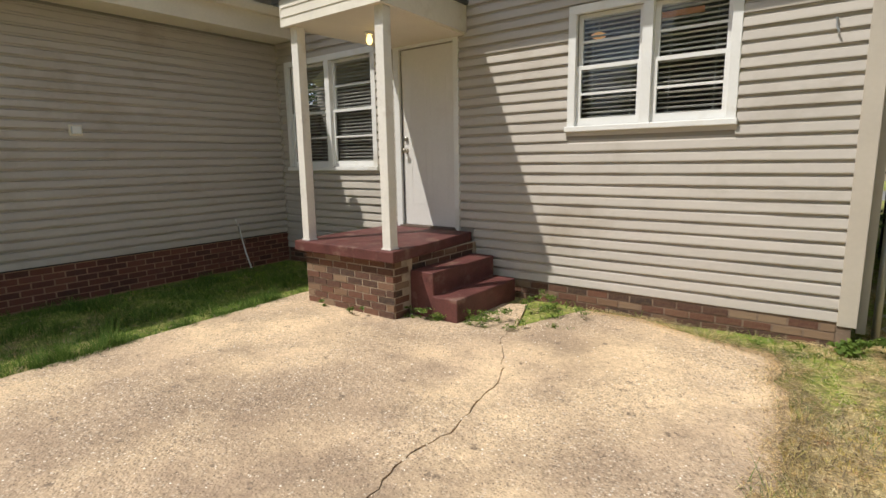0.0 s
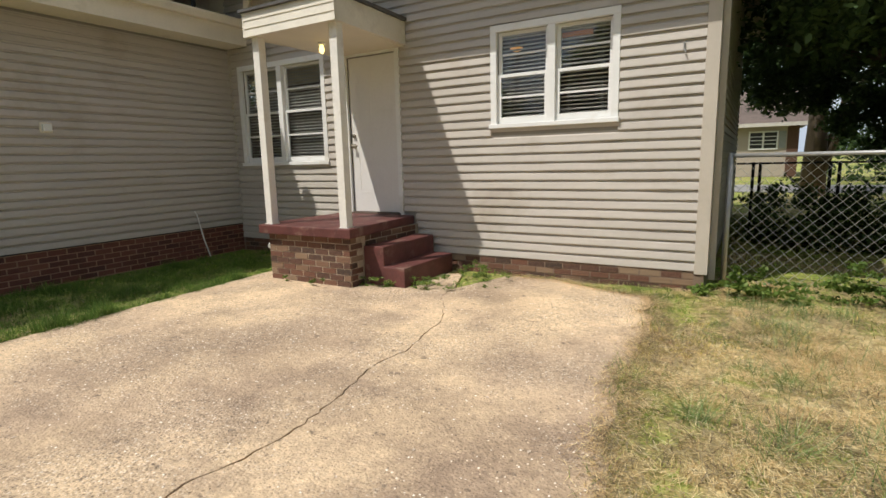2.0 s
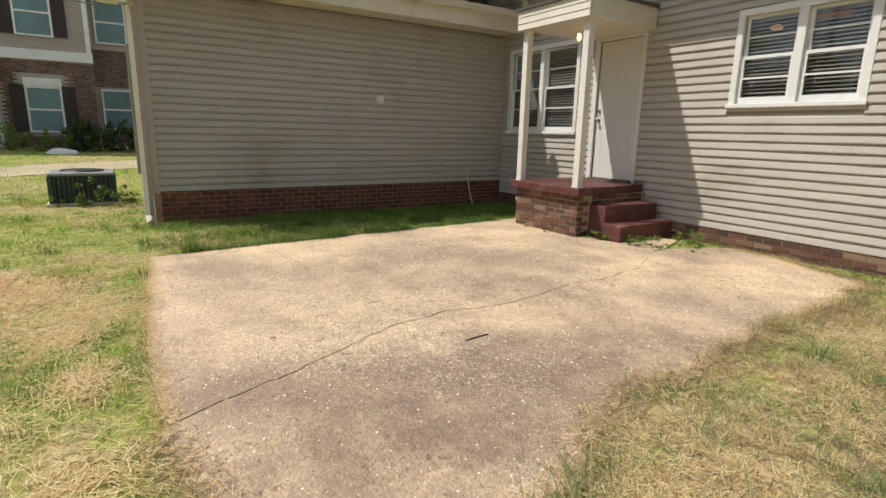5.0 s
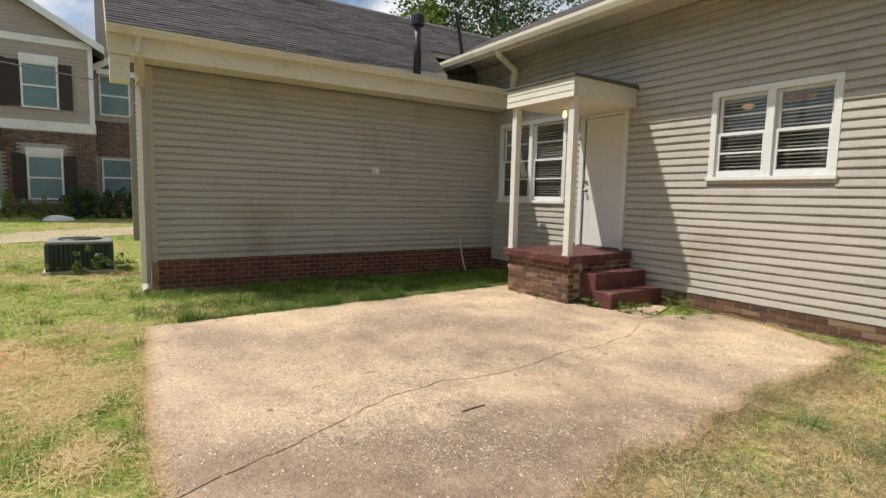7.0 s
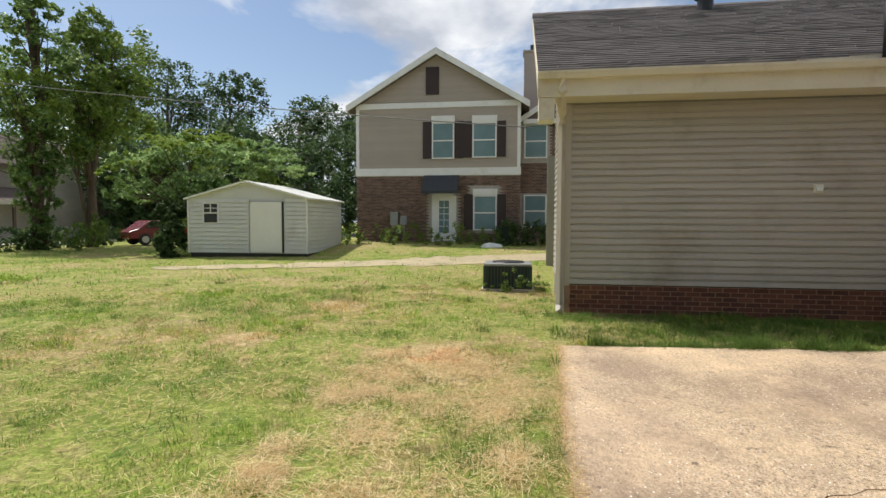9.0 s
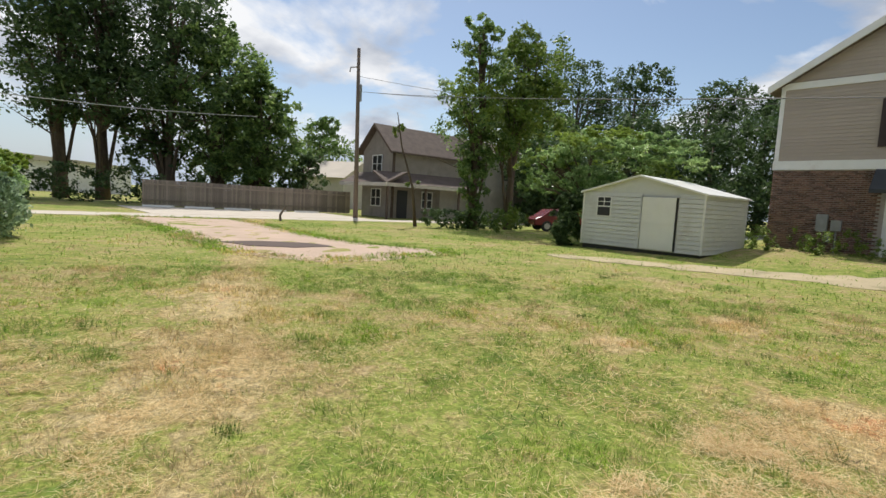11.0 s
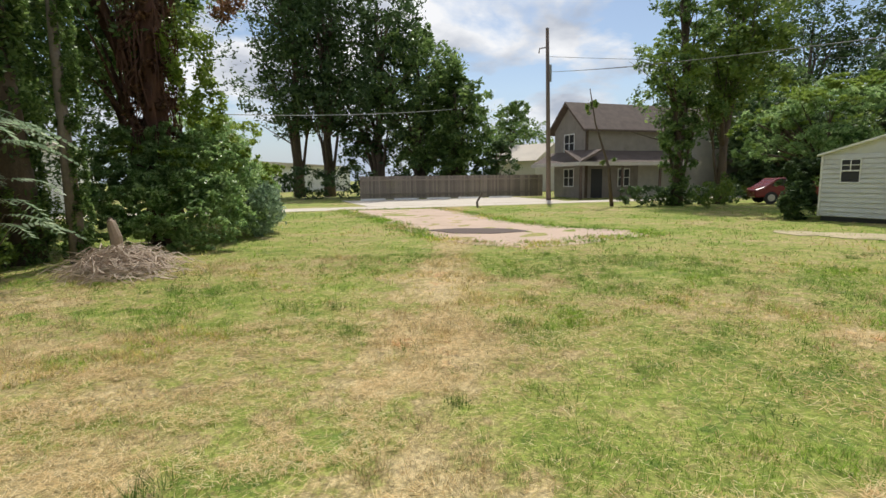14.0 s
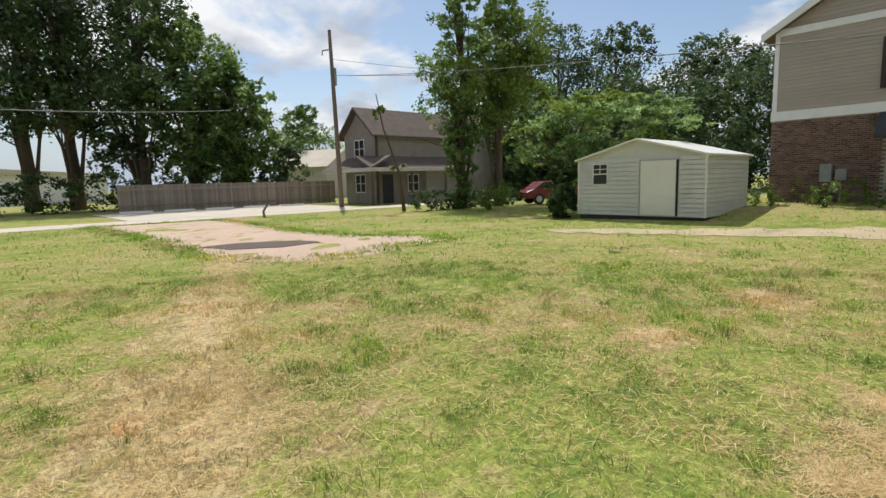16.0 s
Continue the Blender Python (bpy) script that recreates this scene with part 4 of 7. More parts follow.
# ---- windows ----
def sash_window(name, W, y, label, lamp=False):
    x0, x1, z0, z1 = W
    t = thing(name, label, "window", ((x0 + x1) / 2, y, z0), kind="structure")
    hw, h = (x1 - x0) / 2, z1 - z0
    c = 0.075
    for nm, d in (("casing", (-hw, hw, -0.03, 0.02, h - c, h)), ("casing", (-hw, -hw + c, -0.03, 0.02, 0.05, h - c)), ("casing", (hw - c, hw, -0.03, 0.02, 0.05, h - c)), ("mullion", (-0.045, 0.045, -0.028, 0.05, 0.05, h - c))):
        boxpart(nm, d, M["white"], t, bevel=0.004)
    boxpart("sill", (-hw - 0.015, hw + 0.015, -0.06, 0.06, 0.0, 0.05), M["white"], t, bevel=0.006)
    boxpart("apron", (-hw - 0.01, hw + 0.01, -0.027, -0.002, -0.04, 0.0), M["trimtan"], t)
    for s in (-1, 1):
        a, b = sorted((s * 0.045, s * (hw - c)))
        mid = h * 0.53
        for lo, hi, yy in ((0.05, mid, 0.012), (mid - 0.03, h - c, 0.04)):
            r = 0.045 if lo < 0.1 else 0.035
            bm = bmesh.new()
            box(bm, a, a + 0.04, yy, yy + 0.03, lo, hi); box(bm, b - 0.04, b, yy, yy + 0.03, lo, hi)
            box(bm, a + 0.04, b - 0.04, yy, yy + 0.03, lo, lo + (0.075 if lo < 0.1 else 0.035)); box(bm, a + 0.04, b - 0.04, yy, yy + 0.03, hi - 0.035, hi)
            part("sash", bm, M["white"], t)
            base = lo + (0.075 if lo < 0.1 else 0.035)
            m = (base + hi - 0.035) / 2
            boxpart("glazing_bar", (a + 0.04, b - 0.04, yy + 0.002, yy + 0.026, m - 0.011, m + 0.011), M["white"], t)
            for u, v in ((base, m - 0.011), (m + 0.011, hi - 0.035)):
                bm = bmesh.new(); bm.faces.new([bm.verts.new(q) for q in ((a + 0.04, yy + 0.013, u), (b - 0.04, yy + 0.013, u), (b - 0.04, yy + 0.013, v), (a + 0.04, yy + 0.013, v))]); g = part("pane", bm, M["glass"], t)
                g.visible_shadow = False
        bm = bmesh.new()
        box(bm, a + 0.01, b - 0.01, -0.012, 0.012, -0.0012, 0.0012)
        me = finish(bm, M["slat"], "slat")
        z, k = 0.09, 0
        while z < h - c - 0.04:
            o = new("slat", me)
            o.parent = t
            o.location = (0, 0.098, z)
            o.rotation_euler = (radians(-27 + 7 * math.sin(k * 2.3)), 0, 0)
            z += 0.043
            k += 1
        boxpart("blind_rail", (a + 0.01, b - 0.01, 0.085, 0.125, h - c - 0.04, h - c), M["slat"], t)
        for f in (0.2, 0.8):
            xx = a + (b - a) * f
            boxpart("blind_cord", (xx - 0.0015, xx + 0.0015, 0.09, 0.092, 0.07, h - c - 0.04), M["slat"], t)
    return t


sash_window("window_1", W1, 0.0, "white double-hung window pair with open blinds in tan siding")
sash_window("window_2", W2, 0.0, "white double-hung window pair with open blinds behind the porch")

# strip added to stand in for an unexplained orange streak in the window
t = thing("amber_valance", "short amber strip added behind the glass for an orange streak", "valance", (5.45, 0.082, 2.62))
boxpart("strip", (-0.17, 0.17, 0.0, 0.006, 0.0, 0.05), M["amber"], t, bevel=0.002)

# ---- door ----
t = thing("door_1", "closed white panelled door with a knob and deadbolt", "door", (2.36, 0.0, 0.66), kind="structure")
DW, DH = 0.79, 2.06
boxpart("casing", (-0.085, 0.0, -0.035, 0.06, 0.0, DH + 0.08), M["white"], t, bevel=0.004)
boxpart("casing", (DW, DW + 0.065, -0.035, 0.06, 0.0, DH + 0.08), M["white"], t, bevel=0.004)
boxpart("casing", (0.0, DW, -0.035, 0.06, DH + 0.012, DH + 0.08), M["white"], t, bevel=0.004)
boxpart("threshold", (-0.02, DW + 0.02, -0.06, 0.08, 0.0, 0.022), M["oldtrim"], t)
bm = bmesh.new()
box(bm, 0.005, DW - 0.005, 0.012, 0.052, 0.026, DH)
part("leaf", bm, M["door"], t, bevel=0.003)
for z0, z1 in ((0.28, 1.0), (1.16, 1.86)):
    for x0, x1 in ((0.12, 0.36), (0.43, 0.67)):
        bm = bmesh.new()
        for a in ((x0, x1, z0, z0 + 0.018), (x0, x1, z1 - 0.018, z1), (x0, x0 + 0.018, z0 + 0.018, z1 - 0.018), (x1 - 0.018, x1, z0 + 0.018, z1 - 0.018)):
            box(bm, a[0], a[1], 0.0095, 0.012, a[2], a[3])
        part("moulding", bm, M["door"], t)
for nm, z, r in (("knob", 0.91, 0.032), ("deadbolt", 1.05, 0.026)):
    bm = bmesh.new(); tube(bm, [(0.06, 0.012, z), (0.06, 0.0, z), (0.06, -0.03, z), (0.06, -0.055, z), (0.06, -0.062, z)] if nm == "knob" else [(0.06, 0.012, z), (0.06, -0.012, z), (0.06, -0.02, z)], [0.034, 0.012, 0.014, r, 0.018] if nm == "knob" else [r, r, 0.016], 14)
    part(nm, bm, M["brass"], t, "worn nickel " + nm, smooth=True)

# ---- porch ----
LAMP_X, LAMP_Y = 2.66, -0.8
porch = thing("porch", "small porch with a red painted slab on a brick base", "porch", (2.8, -0.7, 0.0), kind="structure")
core = bmesh.new(); box(core, -0.609, 0.629, -0.688, 0.68, -0.05, 0.552)
part("base", core, M["mortar"], porch)
bm = bmesh.new(); box(bm, -0.68, 0.72, -0.78, 0.68, 0.552, 0.66)
o = part("slab", bm, M["red"], porch, "red painted concrete slab", bevel=0.012)
for v in o.data.vertices:
    if v.co.x > 0:
        v.co.x -= 0.10 * (v.co.y + 0.78)
bm = bmesh.new()
prism(bm, [(0.635, -0.03), (1.18, -0.03), (1.18, 0.215), (0.91, 0.215), (0.91, 0.435), (0.635, 0.435)], "y", -0.46, 0.60)
part("steps", bm, M["red"], porch, "two red painted concrete steps", bevel=0.012)
for nm, px_ in (("porch_post", 2.25), ("porch_post", 3.39)):
    t = thing(nm, "square white porch post with peeling paint on the red slab", "post", (px_, -1.375, 0.66), group="porch posts", kind="structure")
    boxpart("shaft", (-0.05, 0.05, -0.05, 0.05, 0.0, 2.10), M["post"], t, bevel=0.006)
    boxpart("plinth", (-0.058, 0.058, -0.058, 0.058, 0.0, 0.0 + 0.012), M["post"], t)
pr = thing("porch_roof", "white boxed porch roof with a grey shingle top", "porch roof", (2.85, -0.75, 2.75), kind="structure")
bm = bmesh.new(); box(bm, -0.66, 0.62, -0.72, 0.73, 0.01, 0.03); part("ceiling_board", bm, M["porchceil"], pr)
for k, z in enumerate((0.0, 0.085, 0.17)):
    bm = bmesh.new(); prism(bm, [(-0.755 - 0.004, z), (-0.73, z), (-0.73, z + 0.085), (-0.75, z + 0.085)], "x", -0.67, 0.65)
    part("front_course", bm, M["porchw"], pr)
bm = bmesh.new(); prism(bm, [(-0.755, 0.0), (0.73, 0.03), (0.73, 0.30), (-0.755, 0.255)], "x", 0.62, 0.65); part("side_board", bm, M["porchw"], pr)
bm = bmesh.new(); prism(bm, [(-0.755, 0.0), (0.73, 0.03), (0.73, 0.30), (-0.755, 0.255)], "x", -0.69, -0.672); part("side_board", bm, M["porchw"], pr)
bm = bmesh.new(); prism(bm, [(-0.79, 0.257), (0.74, 0.303), (0.74, 0.345), (-0.79, 0.285)], "x", -0.71, 0.68); part("roofing", bm, M["darkroof"], pr, "grey shingle edge")
for o in pr.children:
    for v in o.data.vertices:
        if v.co.x > 0:
            v.co.x -= 0.115 * (v.co.y + 0.755)
t = thing("porch_lamp", "lit round bulb hanging under the porch ceiling", "lamp", (LAMP_X, LAMP_Y, 2.76))
bm = bmesh.new(); tube(bm, [(0, 0, 0.0), (0, 0, -0.03)], 0.045, 12); part("base", bm, M["white"], t)
bm = bmesh.new(); tube(bm, [(0, 0, -0.03), (0, 0, -0.05), (0, 0, -0.09), (0, 0, -0.12), (0, 0, -0.13)], [0.014, 0.026, 0.034, 0.022, 0.005], 12); part("bulb", bm, M["bulb"], t, smooth=True)
t = thing("ceiling_lamp", "lit amber glass dome lamp hanging from the room ceiling", "lamp", (4.3, 1.2, 3.3))
bm = bmesh.new(); tube(bm, [(0, 0, 0.0), (0, 0, -0.46)], 0.012, 8); part("stem", bm, M["brass"], t)
bm = bmesh.new(); tube(bm, [(0, 0, -0.46), (0, 0, -0.48), (0, 0, -0.51), (0, 0, -0.53)], [0.04, 0.085, 0.07, 0.02], 16); part("dome", bm, M["dome"], t, smooth=True)
t = thing("wall_bracket", "small metal hook on the siding", "hook", (6.51, -0.016, 2.35))
bm = bmesh.new(); tube(bm, [(0, 0, 0.05), (0, -0.03, 0.05), (0, -0.035, 0.0), (0.02, -0.04, -0.05)], 0.008, 6); part("hook", bm, M["steel"], t)
t = thing("junction_box", "small square cream box on the wing siding", "box", (0.016, -2.64, 1.76))
boxpart("backplate", (0.0, 0.015, -0.065, 0.065, 0.02, 0.14), M["cream"], t, bevel=0.004)
boxpart("cover", (0.015, 0.06, -0.045, 0.045, 0.04, 0.12), M["white"], t, bevel=0.006)
t = thing("plastic_pipe", "thin white plastic pipe leaning on the brick base", "pipe", (0.05, -0.86, 0.0))
bm = bmesh.new(); tube(bm, [(0.10, 0.10, 0.01), (0.05, 0.06, 0.25), (0.015, 0.0, 0.64), (0.01, -0.03, 0.70)], 0.011, 6); part("pipe", bm, M["white"], t)
t = thing("drain_pipe", "short white drain pipe lying by the porch", "pipe", (1.55, -0.8, 0.30))
bm = bmesh.new(); tube(bm, [(-0.1, 0.25, 0.02), (0.0, 0.0, 0.0), (0.12, -0.14, -0.01)], 0.03, 8); part("pipe", bm, M["white"], t)
bm = bmesh.new(); box(bm, -0.02, 0.02, 0.0, 0.04, -0.31, -0.02); part("prop", bm, M["oldtrim"], t)

# ---- air conditioner ----
t = thing("air_conditioner", "low green-grey outdoor condenser unit on the lawn", "air conditioner", (-2.75, -7.0, float(terrain(-2.75, -7.0))))
boxpart("pad", (-0.52, 0.52, -0.52, 0.52, -0.04, 0.05), M["lotconc"], t)
boxpart("core", (-0.42, 0.42, -0.42, 0.42, 0.05, 0.50), M["black"], t)
boxpart("top", (-0.47, 0.47, -0.47, 0.47, 0.50, 0.55), M["acgrey"], t, "grey metal top", bevel=0.02)
for sx in (-1, 1):
    for sy in (-1, 1):
        boxpart("corner_post", (sx * 0.45 - 0.03, sx * 0.45 + 0.03, sy * 0.45 - 0.03, sy * 0.45 + 0.03, 0.05, 0.50), M["acgreen"], t)
for k in range(13):
    y = -0.39 + k * 0.065
    boxpart("fin", (0.425, 0.455, y - 0.012, y + 0.012, 0.06, 0.5), M["acgreen"], t)
    boxpart("fin", (y - 0.012, y + 0.012, -0.455, -0.425, 0.06, 0.5), M["acgreen"], t)
bm = bmesh.new(); tube(bm, [(0, 0, 0.551), (0, 0, 0.575)], [0.33, 0.31], 24); part("fan_guard", bm, M["black"], t)

# ---- shed ----
SHED = (-9.75, -16.62, 0.08)
sd = thing("shed", "white metal-sided garden shed with a low gable roof", "shed", SHED, 0.0)
SW, SDP, SH_, SP = 2.3, 3.6, 2.10, 2.70         # half width along the front, depth, wall height, peak


def shed_pt(a, o, z):
    return (o, a, z)


bm = bmesh.new()
prism(bm, [(-SW, 0.12), (SW, 0.12), (SW, SH_), (0, SP), (-SW, SH_)], "x", -SDP, -0.02)
part("shell", bm, M["shed"], sd)
# solid black block: the shade beneath the shed is put into its colour
boxpart("skid", (-SDP + 0.05, -0.06, -SW + 0.03, SW - 0.03, -0.1, 0.12), M["black"], sd, "skids as one black block, painted for the shade under the shed")
for k in range(13):
    z = 0.14 + k * 0.152
    for a, b in ((-SW, 0.1), (1.45, SW)):
        if z > 1.2 and z < 1.95 and a < 0:
            for p_, q_ in ((a, -1.70), (-1.10, b)):
                bm = bmesh.new(); prism(bm, [(-0.02, z), (0.03, z), (0.002, z + 0.14), (-0.02, z + 0.14)][::1], "y", p_, q_); part("siding_panel", bm, M["shed"], sd)
            continue
        bm = bmesh.new(); prism(bm, [(-0.02, z), (0.03, z), (0.002, z + 0.14), (-0.02, z + 0.14)], "y", a, b); part("siding_panel", bm, M["shed"], sd)
    bm = bmesh.new(); prism(bm, [(SW, z), (SW + 0.03, z), (SW + 0.002, z + 0.14), (SW, z + 0.14)], "x", -SDP, -0.03); part("siding_panel", bm, M["shed"], sd)
boxpart("corner_trim", (-0.03, 0.03, SW - 0.02, SW + 0.03, 0.12, SH_), M["shedroof"], sd)
boxpart("corner_trim", (-0.03, 0.03, -SW - 0.03, -SW + 0.02, 0.12, SH_), M["shedroof"], sd)
for s in (-1, 1):
    bm = bmesh.new(); prism(bm, [(s * (SW + 0.12), SH_ - 0.03), (0, SP + 0.0), (0, SP + 0.06), (s * (SW + 0.12), SH_ + 0.03)], "x", -SDP - 0.12, 0.12)
    part("roof_panel", bm, M["shedroof"], sd)
dr = boxpart("door", (0.005, 0.055, 0.17, 1.37, 0.16, 1.98), M["shedroof"], sd, "flat white sliding door")
boxpart("door_track", (0.0, 0.05, 0.1, 1.5, 1.985, 2.02), M["steel"], sd)
# no real gap: a black bar paints the shade beside the door
boxpart("door_gap", (0.0, 0.045, 1.375, 1.43, 0.16, 1.98), M["black"], sd)
wn_ = boxpart("window", (-0.01, 0.032, -1.66, -1.13, 1.24, 1.92), M["black"], sd, "dark window with a white crossbar")
for d in ((0.012, 0.03, -1.70, -1.10, 1.20, 1.235), (0.012, 0.03, -1.70, -1.10, 1.925, 1.96), (0.012, 0.03, -1.70, -1.66, 1.235, 1.925), (0.012, 0.03, -1.13, -1.10, 1.235, 1.925)):
    boxpart("window_frame", d, M["shedroof"], wn_)
for d in ((0.033, 0.045, -1.66, -1.13, 1.565, 1.61), (0.033, 0.042, -1.41, -1.38, 1.61, 1.925), (0.033, 0.039, -1.66, -1.13, 1.75, 1.775)):
    boxpart("muntin", d, M["shedroof"], wn_)

# ---- brick house beyond ----
nb = thing("brick_townhouse", "two-storey townhouse with brown brick, taupe siding and white trim", "house", (-14.7, -10.42, 0.45))
NH = 3.63                                             # half width
boxpart("wall", (-9.0, -0.03, -NH, NH, -0.4, 3.0), M["nbmortar"], nb, "brown brick ground floor wall")
bm = bmesh.new(); prism(bm, [(-NH, 3.0), (NH, 3.0), (NH, 6.0), (0, 8.12), (-NH, 6.0)], "x", -9.0, -0.01); part("gable_wall", bm, M["nbsiding"], nb, "taupe siding upper wall")
for d in ((0.0, 0.05, -NH - 0.03, NH + 0.03, 2.95, 3.28), (0.0, 0.05, -NH, NH, 5.88, 6.12), (0.0, 0.04, -NH, -NH + 0.14, 3.28, 5.88), (0.0, 0.04, NH - 0.14, NH, 3.28, 5.88)):
    boxpart("trim_band", d, M["white"], nb)
k = 0
z = 3.3
while z < 8.0:
    half = NH if z < 6.0 else NH * (8.25 - z) / 2.25
    if not 5.8 < z < 6.1 and half > 0.3:
        bm = bmesh.new(); prism(bm, [(-0.01, z), (0.014, z), (0.0, z + 0.128), (-0.01, z + 0.128)], "y", -half + 0.1, half - 0.1); part("siding_course", bm, M["nbsiding"], nb)
    z += 0.13
for s in (-1, 1):
    bm = bmesh.new(); prism(bm, [(s * (NH + 0.35), 5.78), (0, 8.12), (0, 8.37), (s * (NH + 0.35), 6.02)], "x", -9.2, 0.3); part("roof", bm, M["oldroof"], nb)
    bm = bmesh.new(); prism(bm, [(s * (NH + 0.37), 5.74), (0, 8.09), (0, 8.37), (s * (NH + 0.37), 6.0)], "x", 0.3, 0.36); part("rake_board", bm, M["white"], nb)


def brick_face(name, parent, spans, z0, z1, xf, holes, unit=(0.2, 0.067), axis="y"):
    """Joined courses of far bricks on a mortar wall."""
    V, F = [], []
    z, r = z0, 0
    while z + unit[1] < z1:
        for a0, a1 in spans:
            a = a0 - (unit[0] / 2 if r % 2 else 0)
            while a < a1:
                p_, q_ = max(a, a0), min(a + unit[0] - 0.012, a1)
                a += unit[0]
                if q_ - p_ < 0.03 or any(p_ < h[1] and q_ > h[0] and z < h[3] and z + unit[1] > h[2] for h in holes):
                    continue
                i = len(V)
                zt = z + unit[1] - 0.012
                for oo in (xf, xf + 0.012):
                    for aa, zz in ((p_, z), (q_, z), (q_, zt), (p_, zt)):
                        V.append((oo, aa, zz) if axis == "y" else (aa, oo, zz))
                F += [(i + 4, i + 5, i + 6, i + 7), (i, i + 1, i + 5, i + 4), (i + 1, i + 2, i + 6, i + 5), (i + 2, i + 3, i + 7, i + 6), (i + 3, i, i + 4, i + 7)]
        z += unit[1]
        r += 1
    ob = new(name, array_mesh(name, np.array(V), np.array(F), M["nbbrick"]))
    ob.parent = parent
    return tagged(ob, kind="stuff")


brick_face("brickwork", nb, [(-NH, NH)], -0.1, 2.94, -0.028, [(-0.25, 0.93, -0.2, 2.15), (1.55, 2.75, 0.45, 2.45)])


def nb_window(parent, y0, y1, z0, z1, xf, shutters, head=True):
    g = boxpart("window", (xf, xf + 0.03, y0, y1, z0, z1), M["teal"], parent, "white-framed sash window with teal glass")
    w = 0.06
    for d in ((y0 - w, y1 + w, z1, z1 + w), (y0 - w, y1 + w, z0 - w, z0), (y0 - w, y0, z0, z1), (y1, y1 + w, z0, z1), (y0, y1, (z0 + z1) / 2 - 0.03, (z0 + z1) / 2 + 0.03)):
        boxpart("frame", (xf + 0.032, xf + 0.06, *d), M["white"], g)
    if head:
        boxpart("lintel", (xf, xf + 0.08, y0 - 0.08, y1 + 0.08, z1 + w, z1 + 0.34), M["white"], g)
    if shutters:
        for a, b in ((y0 - 0.46, y0 - 0.08), (y1 + 0.08, y1 + 0.46)):
            s_ = boxpart("shutter", (xf, xf + 0.05, a, b, z0 - 0.03, z1 + 0.1), M["shutter"], parent, "dark brown louvred shutter")


nb_window(nb, -0.14, 0.72, 3.72, 5.18, 0.02, True)
nb_window(nb, 1.63, 2.55, 3.75, 5.15, 0.02, True)
nb_window(nb, 1.68, 2.58, 0.62, 2.02, -0.01, True)
boxpart("gable_vent", (0.0, 0.06, -0.48, 0.10, 6.45, 7.62), M["shutter"], nb, "dark louvred gable vent")
aw = bmesh.new(); prism(aw, [(0.0, 2.95), (0.08, 2.95), (0.75, 2.25), (0.75, 2.12), (0.0, 2.12)][:4], "y", -0.55, 1.0); part("awning", aw, M["awning"], nb, "dark sloped awning over the door")
nd = boxpart("door", (-0.02, 0.02, -0.1, 0.78, 0.1, 2.05), M["white"], nb, "white glazed back door")
boxpart("door_glass", (0.02, 0.03, 0.12, 0.56, 0.45, 1.85), M["teal"], nd)
for z in (0.72, 0.99, 1.26, 1.53):
    boxpart("muntin", (0.03, 0.04, 0.12, 0.56, z, z + 0.025), M["white"], nd)
boxpart("muntin", (0.03, 0.04, 0.33, 0.35, 0.45, 1.85), M["white"], nd)
for d in ((-0.2, -0.1, 0.0, 2.15), (0.78, 0.88, 0.0, 2.15), (-0.2, 0.88, 2.06, 2.16)):
    boxpart("door_frame", (-0.01, 0.05, *d), M["white"], nd)
for y, z, w, h in ((-2.05, 0.75, 0.34, 0.62), (-1.6, 0.8, 0.3, 0.38), (-1.75, 0.4, 0.16, 0.24)):
    boxpart("meter_box", (-0.01, 0.14, y, y + w, z, z + h), M["acgrey"], nb)
boxpart("conduit", (-0.01, 0.04, -1.48, -1.43, 0.0, 0.8), M["acgrey"], nb)
boxpart("side_wing_wall", (-6.0, -1.3, NH, NH + 5.5, -0.4, 5.4), M["nbmortar"], nb, "recessed brown brick wing")
brick_face("brickwork", nb, [(NH, NH + 5.5)], -0.1, 5.35, -1.298, [(3.7, 4.85, 3.65, 5.3), (3.7, 4.85, 0.65, 2.2)])
nb_window(nb, 3.85, 4.75, 3.85, 5.25, -1.28, False, False)
nb_window(nb, 3.85, 4.75, 0.75, 2.1, -1.28, False, False)
bm = bmesh.new(); prism(bm, [(NH, 5.4), (NH + 6, 5.4), (NH + 3, 7.5)], "x", -6.2, -1.1); part("side_roof", bm, M["oldroof"], nb)
bm = bmesh.new(); prism(bm, [(NH - 0.1, 5.3), (NH + 3, 7.35), (NH + 3, 7.62), (NH - 0.1, 5.55)], "x", -1.1, -1.04); part("rake_board", bm, M["white"], nb)
boxpart("trim_band", (-1.1, -1.04, NH + 0.1, NH + 5.9, 5.3, 5.5), M["white"], nb)
bm = bmesh.new(); box(bm, -4.0, -3.2, 3.75, 4.6, 5.0, 9.1); box(bm, -4.05, -3.15, 3.7, 4.65, 9.1, 9.2); part("chimney", bm, M["nbsiding"], nb, "taupe boxed chimney")
bm = bmesh.new(); tube(bm, [(-3.6, 4.15, 9.2), (-3.6, 4.15, 9.55)], 0.1, 10); part("flue_cap", bm, M["black"], nb)
boxpart("rear_unit", (0.35, 1.0, 2.65, 3.35, 0.0, 0.75), M["acgreen"], nb)

